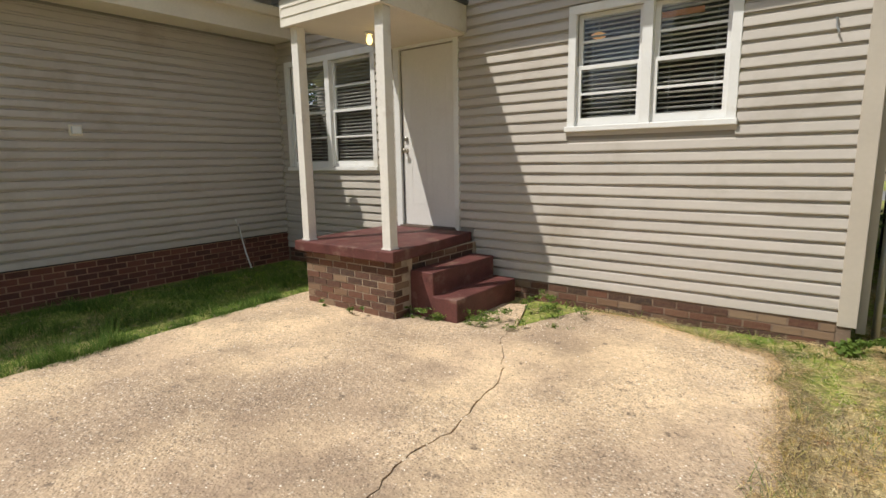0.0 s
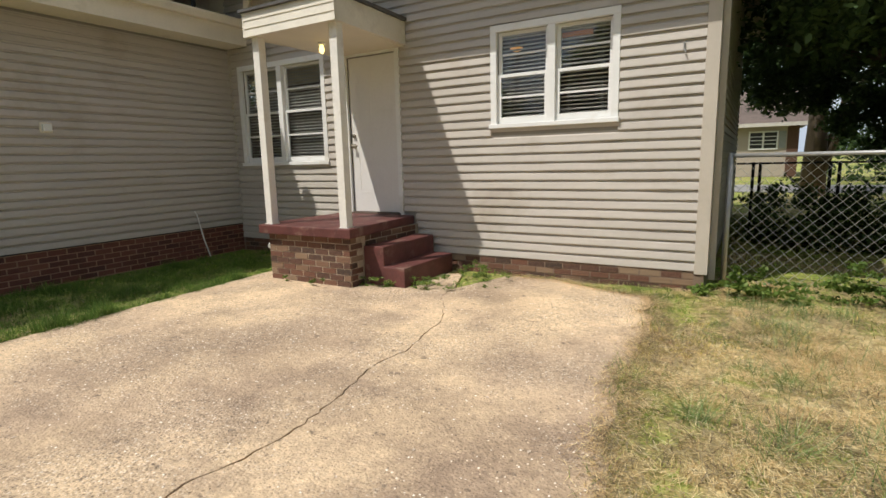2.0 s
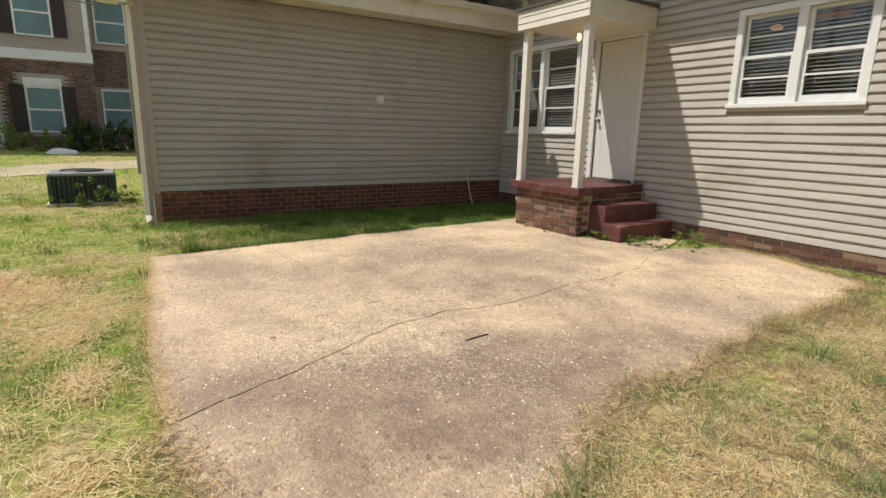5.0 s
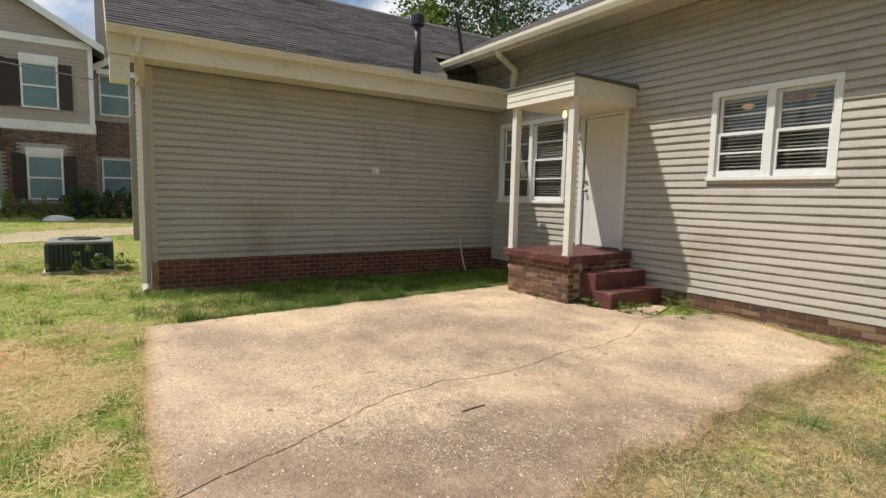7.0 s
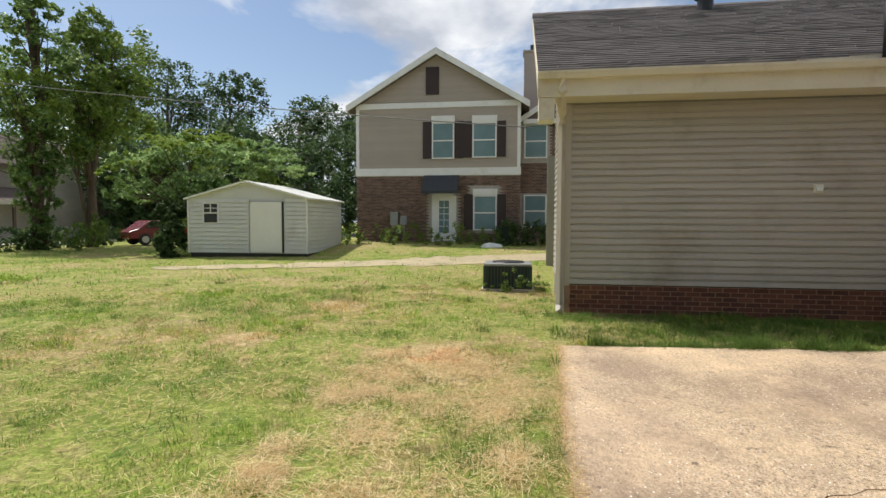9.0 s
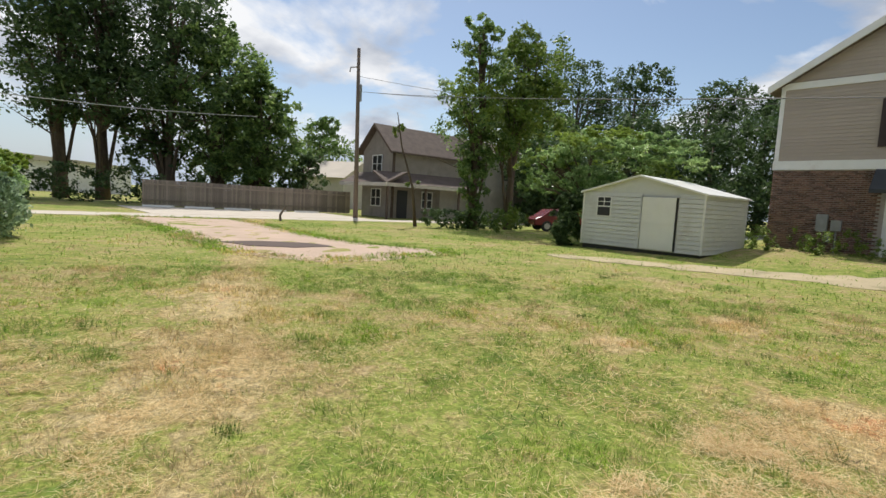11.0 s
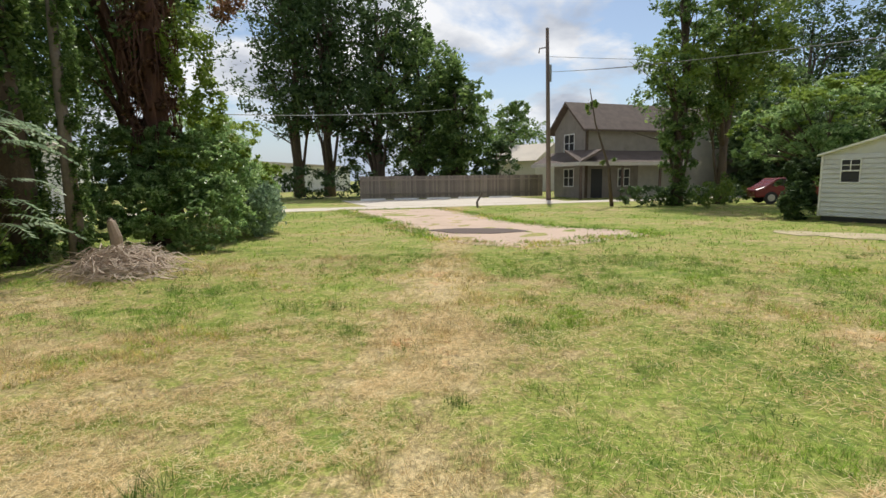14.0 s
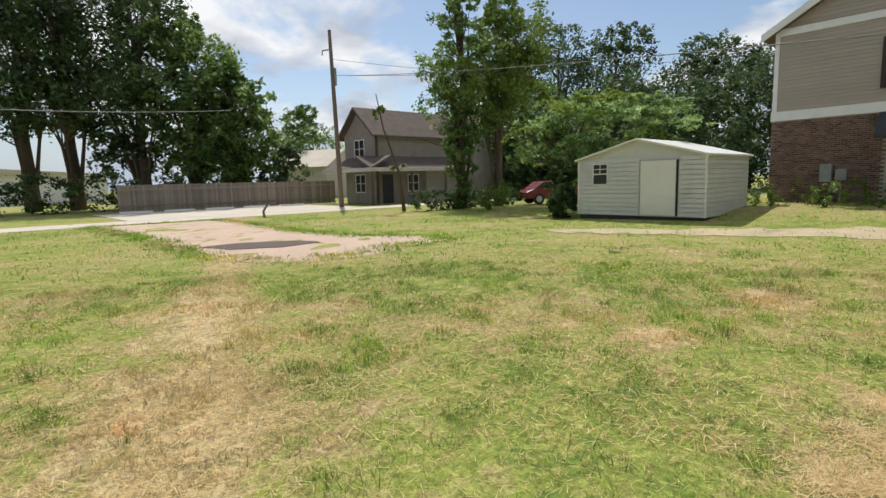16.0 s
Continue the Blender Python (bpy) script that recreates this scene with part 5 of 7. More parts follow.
# ---- old grey house and others far off ----
oh = thing("old_house", "weathered grey two-storey house with a brown gable roof", "house", (-15.9, -40.9, -0.1))
boxpart("wall", (-9.0, 0.0, -4.4, 0.0, 0.0, 5.4), M["oldwall"], oh)
bm = bmesh.new(); prism(bm, [(-4.4, 5.4), (0.0, 5.4), (-2.2, 7.35)], "x", -9.0, 0.0); part("gable", bm, M["oldwall"], oh)
for a, b in ((0.4, 5.12), (-4.8, 5.12)):
    bm = bmesh.new(); prism(bm, [(a, b), (-2.2, 7.4), (-2.2, 7.55), (a, b + 0.14)], "x", -9.4, 0.45); part("roof", bm, M["oldroof"], oh)
    bm = bmesh.new(); prism(bm, [(a, b - 0.05), (-2.2, 7.34), (-2.2, 7.56), (a, b + 0.15)], "x", 0.45, 0.52); part("rake_board", bm, M["oldtrim"], oh)
bm = bmesh.new(); prism(bm, [(2.0, 2.62), (0.0, 3.55), (0.0, 3.7), (2.0, 2.78)], "x", -9.2, 1.9); part("porch_roof", bm, M["oldroof"], oh)
boxpart("porch_fascia", (-9.2, 1.95, 2.0, 2.06, 2.50, 2.78), M["oldwhite"], oh)
bm = bmesh.new(); prism(bm, [(1.9, 2.62), (0.0, 3.55), (0.0, 3.7), (1.9, 2.78)], "y", -4.9, 2.0); part("porch_roof", bm, M["oldroof"], oh)
boxpart("porch_fascia", (1.9, 1.96, -4.9, 2.0, 2.50, 2.78), M["oldwhite"], oh)
for x in (1.7, -1.9, -5.4):
    boxpart("porch_post", (x - 0.07, x + 0.07, 1.8, 1.94, 0.0, 2.6), M["oldtrim"], oh)
for x in (0.02, -0.12):
    boxpart("corner_board", (x - 0.04, x + 0.06, 0.0, 0.05, 0.0, 5.4), M["oldtrim"], oh)
for y0, z0, z1 in ((-2.85, 3.7, 5.0), (-2.85, 1.0, 2.3)):
    w_ = boxpart("window", (0.0, 0.04, y0, y0 + 1.3, z0, z1), M["black"], oh)
    for d in ((y0 - 0.08, y0, z0, z1), (y0 + 1.3, y0 + 1.38, z0, z1), (y0 - 0.08, y0 + 1.38, z1, z1 + 0.08), (y0 - 0.08, y0 + 1.38, z0 - 0.08, z0), (y0 + 0.61, y0 + 0.69, z0, z1), (y0, y0 + 1.3, (z0 + z1) / 2 - .03, (z0 + z1) / 2 + .03)):
        boxpart("frame", (0.04, 0.07, *d), M["white"], w_)
w_ = boxpart("window", (-4.0, -3.0, 0.0, 0.04, 1.0, 2.25), M["black"], oh)
for d in ((-4.08, -4.0, 1.0, 2.25), (-3.0, -2.92, 1.0, 2.25), (-4.08, -2.92, 2.25, 2.33), (-4.08, -2.92, 0.92, 1.0), (-4.0, -3.0, 1.6, 1.66), (-3.53, -3.47, 1.0, 2.25)):
    boxpart("frame", (d[0], d[1], 0.04, 0.07, d[2], d[3]), M["white"], w_)
# closed panel; black colour stands in for the unlit room behind the doorway
boxpart("door", (-1.5, -0.5, 0.0, 0.04, 0.05, 2.3), M["black"], oh, "black panel painted for the shade in an open doorway")
boxpart("lower_cladding", (-9.0, -4.9, 0.0, 0.03, 0.0, 2.6), M["oldwhite"], oh, "faded white lower cladding")
oh2 = thing("old_house_extension", "faded white rear part of the old grey house", "house", (-25.0, -40.9, -0.1))
boxpart("wall", (-6.8, -0.05, -5.6, 0.3, 0.0, 3.2), M["oldwhite"], oh2)
boxpart("upper_wall", (-5.3, -0.05, -5.6, 0.0, 3.2, 6.0), M["oldwhite"], oh2)
bm = bmesh.new(); prism(bm, [(2.2, 2.65), (0.3, 3.15), (0.3, 3.3), (2.25, 2.8)], "x", -7.6, -3.6); part("porch_roof", bm, M["oldroof"], oh2)
bm = bmesh.new(); prism(bm, [(-6.0, 6.0), (0.4, 6.0), (-2.8, 7.6)], "x", -5.6, 0.0); part("roof", bm, M["oldroof"], oh2)
boxpart("window", (-4.4, -3.5, 0.0, 0.04, 3.9, 5.3), M["black"], oh2)
boxpart("post", (-7.4, -7.28, 2.0, 2.12, 0.0, 2.75), M["oldwhite"], oh2)
wh = thing("pale_house", "small pale house with a low gable roof behind the fence", "house", (-25.2, -66.0, -0.1), 30)
boxpart("wall", (-4, 4, -3, 3, 0, 3.8), M["oldwhite"], wh)
bm = bmesh.new(); prism(bm, [(-4.5, 3.7), (4.5, 3.7), (0, 5.9)], "y", -3.4, 3.4); part("roof", bm, M["lotconc"], wh)
for nm, at, dm, lab in (("long_warehouse", (8, -92, 0), (-14, 14, -5, 5, 0, 3.6), "long low white warehouse beyond the trees"), ("white_building", (20.0, -42.0, 0), (-3, 3, -3, 3, 0, 3.4), "white rendered building glimpsed between the trees")):
    t = thing(nm, lab, "building", at)
    boxpart("wall", dm, M["white"], t)
    bm = bmesh.new(); prism(bm, [(dm[0] - 0.4, dm[5]), (dm[1] + 0.4, dm[5]), ((dm[0] + dm[1]) / 2, dm[5] + 0.9)], "y", dm[2] - 0.4, dm[3] + 0.4); part("roof", bm, M["lotconc"], t)
h3 = thing("ranch_house", "low pale house with a brick corner across the back street", "house", (7.5, 30.0, 0.0))
boxpart("wall", (-8, 1.2, 0, 7, 0, 3.0), M["nbsiding"], h3)
boxpart("brick_corner", (1.2, 1.75, -0.05, 7, 0, 3.0), M["brick"], h3, "reddish brick corner")
bm = bmesh.new(); prism(bm, [(-0.7, 2.95), (7.7, 2.95), (3.5, 5.2)], "x", -8.6, 2.3); part("roof", bm, M["oldroof"], h3)
boxpart("fascia", (-8.6, 2.3, -0.75, -0.7, 2.80, 3.0), M["oldwhite"], h3)
boxpart("shutter", (0.82, 1.15, -0.04, 0.0, 1.6, 2.55), M["acgrey"], h3, "grey shutter")
w_ = boxpart("window", (-0.6, 0.7, -0.04, 0.0, 1.62, 2.5), M["black"], h3)
for d in ((-0.68, -0.6, 1.54, 2.58), (0.7, 0.78, 1.54, 2.58), (-0.6, 0.7, 2.5, 2.58), (-0.6, 0.7, 1.54, 1.62), (0.0, 0.1, 1.62, 2.5), (-0.6, 0.7, 1.83, 1.87), (-0.6, 0.7, 2.04, 2.08), (-0.6, 0.7, 2.25, 2.29)):
    boxpart("frame", (d[0], d[1], -0.07, -0.041, d[2], d[3]), M["white"], w_)

# wooden fence of single boards
fe = thing("wooden_fence", "weathered grey-brown board privacy fence behind the lot", "fence", (0.0, -48.2, 0.0), 173.7)
bm = bmesh.new(); box(bm, 0, 0.138, 0, 0.02, 0.04, 1.86)
board = finish(bm, M["woodfence"], "board")
for k in range(106):
    o = new("board", board)
    o.parent = fe
    o.location = (k * 0.147, 0, 0.012 * math.sin(k * 1.7))
for z in (0.4, 1.5):
    boxpart("rail", (0, 15.5, -0.06, -0.002, z, z + 0.09), M["woodfence"], fe)

# parking stops
stop = thing("wheel_stop", "white concrete wheel stop on the lot", "wheel stop", (-0.6, -46.2, 0.022), 173.7, group="wheel stops")
bm = bmesh.new(); prism(bm, [(-0.1, 0), (0.1, 0), (0.07, 0.13), (-0.07, 0.13)], "x", -0.95, 0.95); part("block", bm, M["white"], stop)
for k in range(1, 5):
    copy_thing(stop, pose(-0.6 - 2.55 * k, -46.2 + 0.28 * k, 0.022, 0, 0, 173.7))
t = thing("leaning_stake", "short leaning wooden stake in the grass", "stake", (-3.6, -33.2, 0.0))
bm = bmesh.new(); tube(bm, [(0, 0, -0.1), (0.05, 0, 0.3), (-0.25, 0, 0.75)], [0.07, 0.06, 0.05], 6); part("stake", bm, M["pole"], t)

# utility pole and wires
PB = (-11.5, -38.9, 0.0)
up = thing("utility_pole", "tall weathered wooden utility pole with wires", "utility pole", PB)
bm = bmesh.new(); tube(bm, [(0, 0, -0.2), (0.25, 0.2, 5.5), (0.55, 0.45, 11.4)], [0.17, 0.14, 0.11], 12); part("shaft", bm, M["pole"], up, smooth=True)
bm = bmesh.new(); tube(bm, [(0.25, 0.25, 8.0), (0.25, 0.25, 9.1)], 0.17, 12); part("transformer", bm, M["acgrey"], up)
bm = bmesh.new(); tube(bm, [(0.5, 0.4, 10.2), (1.0, 0.25, 10.1), (1.05, 0.25, 9.8)], 0.04, 6); part("bracket", bm, M["pole"], up)


def wire(name, a, b, sag, r, mat, label):
    bm = bmesh.new()
    a, b = Vector(a), Vector(b)
    pts = [a.lerp(b, i / 24) - Vector((0, 0, sag * 4 * (i / 24) * (1 - i / 24))) for i in range(25)]
    tube(bm, pts, r, 5)
    ob = new(name, finish(bm, mat, name))
    return tagged(ob, label, "cable")


wire("power_cable", (-11.1, -38.5, 8.6), (-5.0, -6.5, 3.66), 0.25, 0.014, M["wire"], "thin power cable strung from the utility pole")
wire("power_cable", (-11.1, -38.5, 8.6), (-30, -6.0, 8.2), 0.8, 0.014, M["wire"], "thin power cable strung from the utility pole")
wire("power_cable", (-11.1, -38.5, 9.6), (-45, -20.0, 9.4), 0.8, 0.014, M["wire"], "thin power cable strung from the utility pole")
wire("power_cable", (-8.8, -50.5, 7.6), (18, -47.0, 6.4), 0.5, 0.03, M["wirepale"], "pale twisted service cable across the trees")

# ---- chain-link fence by the corner ----
cf = thing("chain_link_fence", "galvanised chain-link fence beside the house corner", "fence", (6.95, 0.3, 0.0))
def cl_z(z):
    return z
for x in (0.0, 2.4, 4.8):
    bm = bmesh.new(); tube(bm, [(x, 0, -0.1), (x, 0, 1.36)], 0.028, 10); part("post", bm, M["steel"], cf, smooth=True)
bm = bmesh.new(); tube(bm, [(0, 0, 1.33), (4.9, 0, 1.33)], 0.021, 8); part("top_rail", bm, M["steel"], cf, smooth=True)
bm = bmesh.new()
w_, h_ = 4.8, 1.27
k = -h_
while k < w_:
    for s in (1, -1):
        a0 = max(0, k); a1 = min(w_, k + h_)
        if a1 > a0:
            if s == 1:
                p_, q_ = (a0, 0.003, 0.05 + a0 - k), (a1, 0.003, 0.05 + a1 - k)
            else:
                p_, q_ = (a0, -0.003, 0.05 + h_ - (a0 - k)), (a1, -0.003, 0.05 + h_ - (a1 - k))
            tube(bm, [p_, q_], 0.0021, 3)
    k += 0.104
part("mesh", bm, M["steel"], cf)
cf2 = thing("black_rail_fence", "dark metal rail fence further back", "fence", (6.9, 4.6, 0.0))
for x in (0.25, 0.35, 1.3, 1.42, 3.0, 4.4):
    bm = bmesh.new(); tube(bm, [(x, 0, -0.05), (x, 0, 1.2)], 0.025, 8); part("post", bm, M["black"], cf2)
bm = bmesh.new(); tube(bm, [(0, 0, 1.18), (4.6, 0, 1.18)], 0.018, 6); part("rail", bm, M["black"], cf2)

# ---- parked red car ----
car = thing("parked_car", "dusty red saloon car parked beyond the shrubs", "car", (-19.9, -27.4, 0.02), 150)
bm = bmesh.new()
prism(bm, [(-2.2, 0.35), (-2.25, 0.75), (-1.75, 0.92), (-1.15, 1.38), (0.35, 1.42), (1.05, 0.98), (2.05, 0.82), (2.2, 0.4)], "y", -0.85, 0.85)
part("body", bm, M["carred"], car, bevel=0.06)
for s in (-1, 1):
    bm = bmesh.new(); prism(bm, [(-1.45, 0.97), (-1.05, 1.31), (0.3, 1.34), (0.85, 0.99)], "y", s * 0.853 - 0.006, s * 0.853 + 0.006); part("side_window", bm, M["black"], car)
    for x in (-1.4, 1.35):
        bm = bmesh.new(); tube(bm, [(x, s * 0.7, 0.33), (x, s * 0.88, 0.33)], 0.33, 20); w_ = part("wheel", bm, M["rubber"], car)
        bm = bmesh.new(); tube(bm, [(x, s * 0.885, 0.33), (x, s * 0.895, 0.33)], 0.19, 12); part("rim", bm, M["steel"], w_)


# ---- trees and shrubs ----
def leaf_cloud(blobs, size, rng, cluster=38, droop=0.3, aspect=0.5):
    """Leaf quads in ragged clumps within ellipsoids. blobs: centre x y z, radii rx ry rz, count."""
    C = []
    for cx, cy, cz, rx, ry, rz, cnt in blobs:
        k = max(3, cnt // cluster)
        d = rng.normal(size=(k, 3)); d /= np.linalg.norm(d, axis=1)[:, None]
        rad = rng.uniform(0.45, 1.05, (k, 1)) ** 0.6
        cen = d * rad
        pts = np.repeat(cen, cluster, 0) + rng.normal(0, 0.105, (k * cluster, 3))
        C.append(pts * [rx, ry, rz] + [cx, cy, cz])
    P = np.concatenate(C)
    n = len(P)
    a = rng.normal(size=(n, 3)); a[:, 2] = a[:, 2] * 0.6 - droop; a /= np.linalg.norm(a, axis=1)[:, None]
    b = rng.normal(size=(n, 3)); b[:, 2] *= 0.35; b -= a * (a * b).sum(1)[:, None]; b /= np.linalg.norm(b, axis=1)[:, None]
    s = size * rng.uniform(0.6, 1.35, (n, 1))
    a *= s; b *= s * aspect
    V = np.stack([P - a * 0.5, P + b * 0.5, P + a * 0.5, P - b * 0.5], 1).reshape(-1, 3)
    F = np.arange(n * 4).reshape(n, 4)
    return V, F


def tree(name, label, base, trunk, radius, blobs, size, leaf, seed, bark="bark", category="tree", cluster=38, limbs=True, aspect=0.5, extra=()):
    """trunk: list of points relative to the base; blobs as in leaf_cloud, relative to the base."""
    rng = np.random.default_rng(seed)
    t = thing(name, label, category, base)
    bm = bmesh.new()
    if trunk:
        k = len(trunk)
        pts = [(p[0], p[1], p[2]) for p in trunk]
        tube(bm, pts, [radius * (1.25 if i == 0 else 1 - 0.75 * i / (k - 1)) for i in range(k)], 9)
    if limbs and trunk:
        for bl in blobs[:14]:
            j = min(len(trunk) - 1, max(1, int(len(trunk) * min(1, max(0, (bl[2] - 0.3 * bl[5]) / max(trunk[-1][2], 1e-3))))))
            s = Vector(trunk[j - 1]); e = Vector(bl[:3])
            m = s.lerp(e, 0.5) + Vector((0, 0, 0.12 * (e - s).length))
            tube(bm, [s, m, e], [radius * 0.42, radius * 0.26, radius * 0.07], 6)
            for q in range(3):
                tip = e + Vector(rng.normal(0, 0.55, 3)) * min(bl[3:6])
                tube(bm, [m, m.lerp(tip, 0.6), tip], [radius * 0.14, radius * 0.08, radius * 0.02], 5)
    if len(bm.verts):
        part("trunk", bm, M[bark], t, smooth=True)
    else:
        bm.free()
    V, F = leaf_cloud(blobs, size, rng, cluster, aspect=aspect)
    ob = new("crown", array_mesh("crown", V, F, M[leaf]))
    ob.parent = t
    tagged(ob, kind="stuff")
    for bl2, leaf2, size2 in extra:
        V, F = leaf_cloud(bl2, size2, rng, cluster, aspect=aspect)
        ob = new("foliage", array_mesh("foliage", V, F, M[leaf2]))
        ob.parent = t
        tagged(ob, kind="stuff")
    return t


def lumpy(blobs, seed, k=6, size=0.5, ex=0.75):
    """Break big clumps into uneven small ones round their surface, leaving hollows."""
    rl = random.Random(seed)
    out = []
    for cx, cy, cz, rx, ry, rz, cnt in blobs:
        for j in range(k):
            a, e = rl.uniform(0, 6.28), rl.uniform(-0.6, 1.4)
            q = rl.uniform(0.6, 1.15) * ex
            f = size * rl.uniform(0.6, 1.25)
            out.append((cx + rx * q * math.cos(a) * math.cos(e), cy + ry * q * math.sin(a) * math.cos(e), max(rz * f * 0.6, cz + rz * q * math.sin(e)), rx * f, ry * f, rz * f * 0.8, int(cnt / k)))
    return out


def column(rng, z0, z1, r, n, total, sx=0.0):
    """Blobs up a tall crown, wide in the middle."""
    out = []
    for i in range(n):
        f = i / max(1, n - 1)
        z = z0 + (z1 - z0) * f
        w = r * (0.55 + 0.75 * math.sin(math.pi * min(1, 0.15 + f * 0.8)))
        a = rng.uniform(0, 6.28)
        off = w * rng.uniform(0.25, 0.6)
        rr = w * rng.uniform(0.55, 0.8)
        out.append((off * math.cos(a) + sx * f, off * math.sin(a), z, rr, rr, rr * 0.8, total // n))
    return out


R = random.Random(21)
# tall group behind the wooden fence
for k, (bx, by, h, r, lf) in enumerate(((3.6, -61.0, 23, 5.5, "leafdark"), (0.8, -59.5, 22, 5.0, "leafdark"), (-3.6, -56.5, 20, 4.6, "leafdark"), (-7.2, -55.5, 15.5, 3.8, "leafmid"), (-10.4, -54.2, 12, 3.0, "leafmid"))):
    tree("tall_oak", "tall dark-green broadleaf tree behind the fence", (bx, by, 0), [(0, 0, -0.2), (0.1, 0, h * 0.25), (-0.2, 0.1, h * 0.55), (0.1, 0, h * 0.85)], 0.5, column(R, h * 0.36 if k < 2 else h * 0.2, h * 0.95, r, 16, 15000), 0.42, lf, 30 + k)
tree("shrub_row", "dark shrubs at the foot of the tall trees", (2, -53.0, 0), None, 0, [(x, R.uniform(-1, 1), 1.4, 2.2, 1.4, R.uniform(1.3, 2.2), 1500) for x in (-8.5, -5.5, -2.5, 1.2, 4.6, 7.5, 10.5)], 0.28, "leafdark", 40, category="shrub")
tree("round_tree", "round mid-green tree far behind the fence", (-26.5, -74.0, 0), [(0, 0, 0), (0, 0, 4), (0, 0, 9)], 0.35, column(R, 3.5, 10.8, 4.6, 9, 7000), 0.5, "leafmid", 41)
tree("fence_side_tree", "dark small tree by the pale house", (-13.5, -51.5, 0), [(0, 0, 0), (0, 0, 2), (0, 0, 4)], 0.2, column(R, 1.5, 4.6, 2.0, 6, 4000), 0.3, "leafdark", 42)
# ivy-clad pair before the old house
ivy_blobs = [(0, 0, z, 0.9, 0.9, 1.0, 900) for z in (0.8, 2.2, 3.6, 5.0)]
tree("ivy_tree", "slender tree wrapped in ivy with an open top", (-13.7, -29.3, 0), [(0, 0, -0.1), (0.1, 0, 3), (-0.2, 0, 6), (0.1, 0.1, 11.3)], 0.26, column(R, 3.6, 11.6, 1.85, 14, 9000) + ivy_blobs, 0.24, "leafmid", 43, extra=(((0.6, 0, 7.5, 1.4, 1.4, 1.6, 1200),), "leafyellow", 0.24) and ((((0.6, 0, 7.5, 1.4, 1.4, 1.6, 1200),), "leafyellow", 0.24),))
tree("leafy_tree", "bright leafy tree beside the ivy-clad one", (-16.6, -29.2, 0), [(0, 0, -0.1), (-0.1, 0, 3), (-0.5, 0, 6), (-1.0, 0.1, 10.6)], 0.26, column(R, 5.2, 11.6, 2.5, 14, 12500, -0.8), 0.26, "leaflight", 44, extra=((lumpy([(-1.2, 0.3, 7.5, 2.2, 2.0, 2.6, 3600)], 8, 8, 0.4), "leafyellow", 0.26),))
tree("dead_tree", "bare leaning small tree before the grey house", (-10.6, -30.8, 0), [(0, 0, 0), (0.3, 0, 2.2), (1.2, 0, 4.4), (1.6, 0, 6.2)], 0.09, [(1.5, 0, 5.6, 0.5, 0.4, 0.7, 260), (0.4, 0, 2.6, 0.6, 0.4, 0.4, 150)], 0.2, "leaflight", 45)
tree("low_shrubs", "dark shrubs at the foot of the ivy-clad trees", (-13.5, -29.4, 0), None, 0, [(x, 0, 0.5, 0.9, 0.7, 0.6, 900) for x in (-4.2, -3.0, -1.6, 0, 1.5, 2.6)], 0.16, "leafdark", 46, category="shrub")
# dark woods beyond
for k, (bx, by, h, r, lf) in enumerate(((-42, -43, 18.5, 5.5, "leafdark"), (-47, -39, 17.5, 4.8, "leafdark"), (-52, -33, 16, 5.0, "leafdark"), (-36, -47, 13.5, 5, "leafdark"), (-49, -26, 13.5, 5, "leafdark"), (-46, -20, 13, 5, "leafdark"), (-33, -40, 10, 4.5, "leafmid"), (-38, -33, 9.5, 4.5, "leafdark"), (-40, -27, 9, 4.5, "leafdark"), (-30, -36, 7, 3.2, "leafdark"))):
    tree("background_tree", "dense dark-green tree at the back of the lots", (bx, by, 0), [(0, 0, 0), (0.2, 0, h * 0.4), (0, 0, h * 0.85)], 0.35, column(R, h * 0.15, h * 0.92, r * 1.1, 15, 12500), 0.40, lf, 50 + k, limbs=k < 3)
tree("woods_edge", "yellow-green tree at the edge of the woods", (-33, -29, 0), [(0, 0, 0), (0, 0, 3), (0, 0, 6)], 0.2, column(R, 3, 7.5, 2.6, 6, 4000), 0.35, "leaflight", 61)
# spreading shrub tree behind the shed
tree("mimosa_tree", "spreading feathery shrub tree against the shed", (-12.7, -20.6, 0), [(0, 0, 0), (0.2, 0, 1.2), (0.1, 0, 2.8)], 0.14, lumpy([(1.0, -1.5, 2.9, 1.5, 1.5, 1.2, 5500), (0.3, -0.4, 3.5, 1.8, 1.6, 1.2, 6000), (-0.9, 1.2, 4.0, 1.7, 1.6, 0.9, 5500), (-2.0, 2.8, 3.9, 1.5, 1.5, 0.8, 4000), (0.2, 0.6, 1.8, 1.3, 1.2, 1.1, 4000)], 5, 9, 0.42, 1.0) + [(0.2, 0.2, 2.4, 1.2, 1.2, 1.2, 2500)], 0.19, "leafshrub", 62, aspect=0.32, extra=((lumpy([(-0.2, 0.1, 4.2, 2.3, 2.3, 0.8, 4500), (1.1, -1.6, 3.3, 1.4, 1.4, 0.9, 2500)], 6, 14, 0.3, 1.05), "leafyellow", 0.19), (lumpy([(2.9, 0.9, 0.8, 0.6, 0.6, 0.9, 4500), (2.5, 0.8, 1.7, 0.8, 0.8, 0.8, 3500), (2.4, 0.4, 1.4, 0.6, 0.6, 0.7, 2500)], 7, 7, 0.5) + [(3.0, 0.95, 0.6, 0.5, 0.5, 0.75, 3600)], "leafdark", 0.15)))
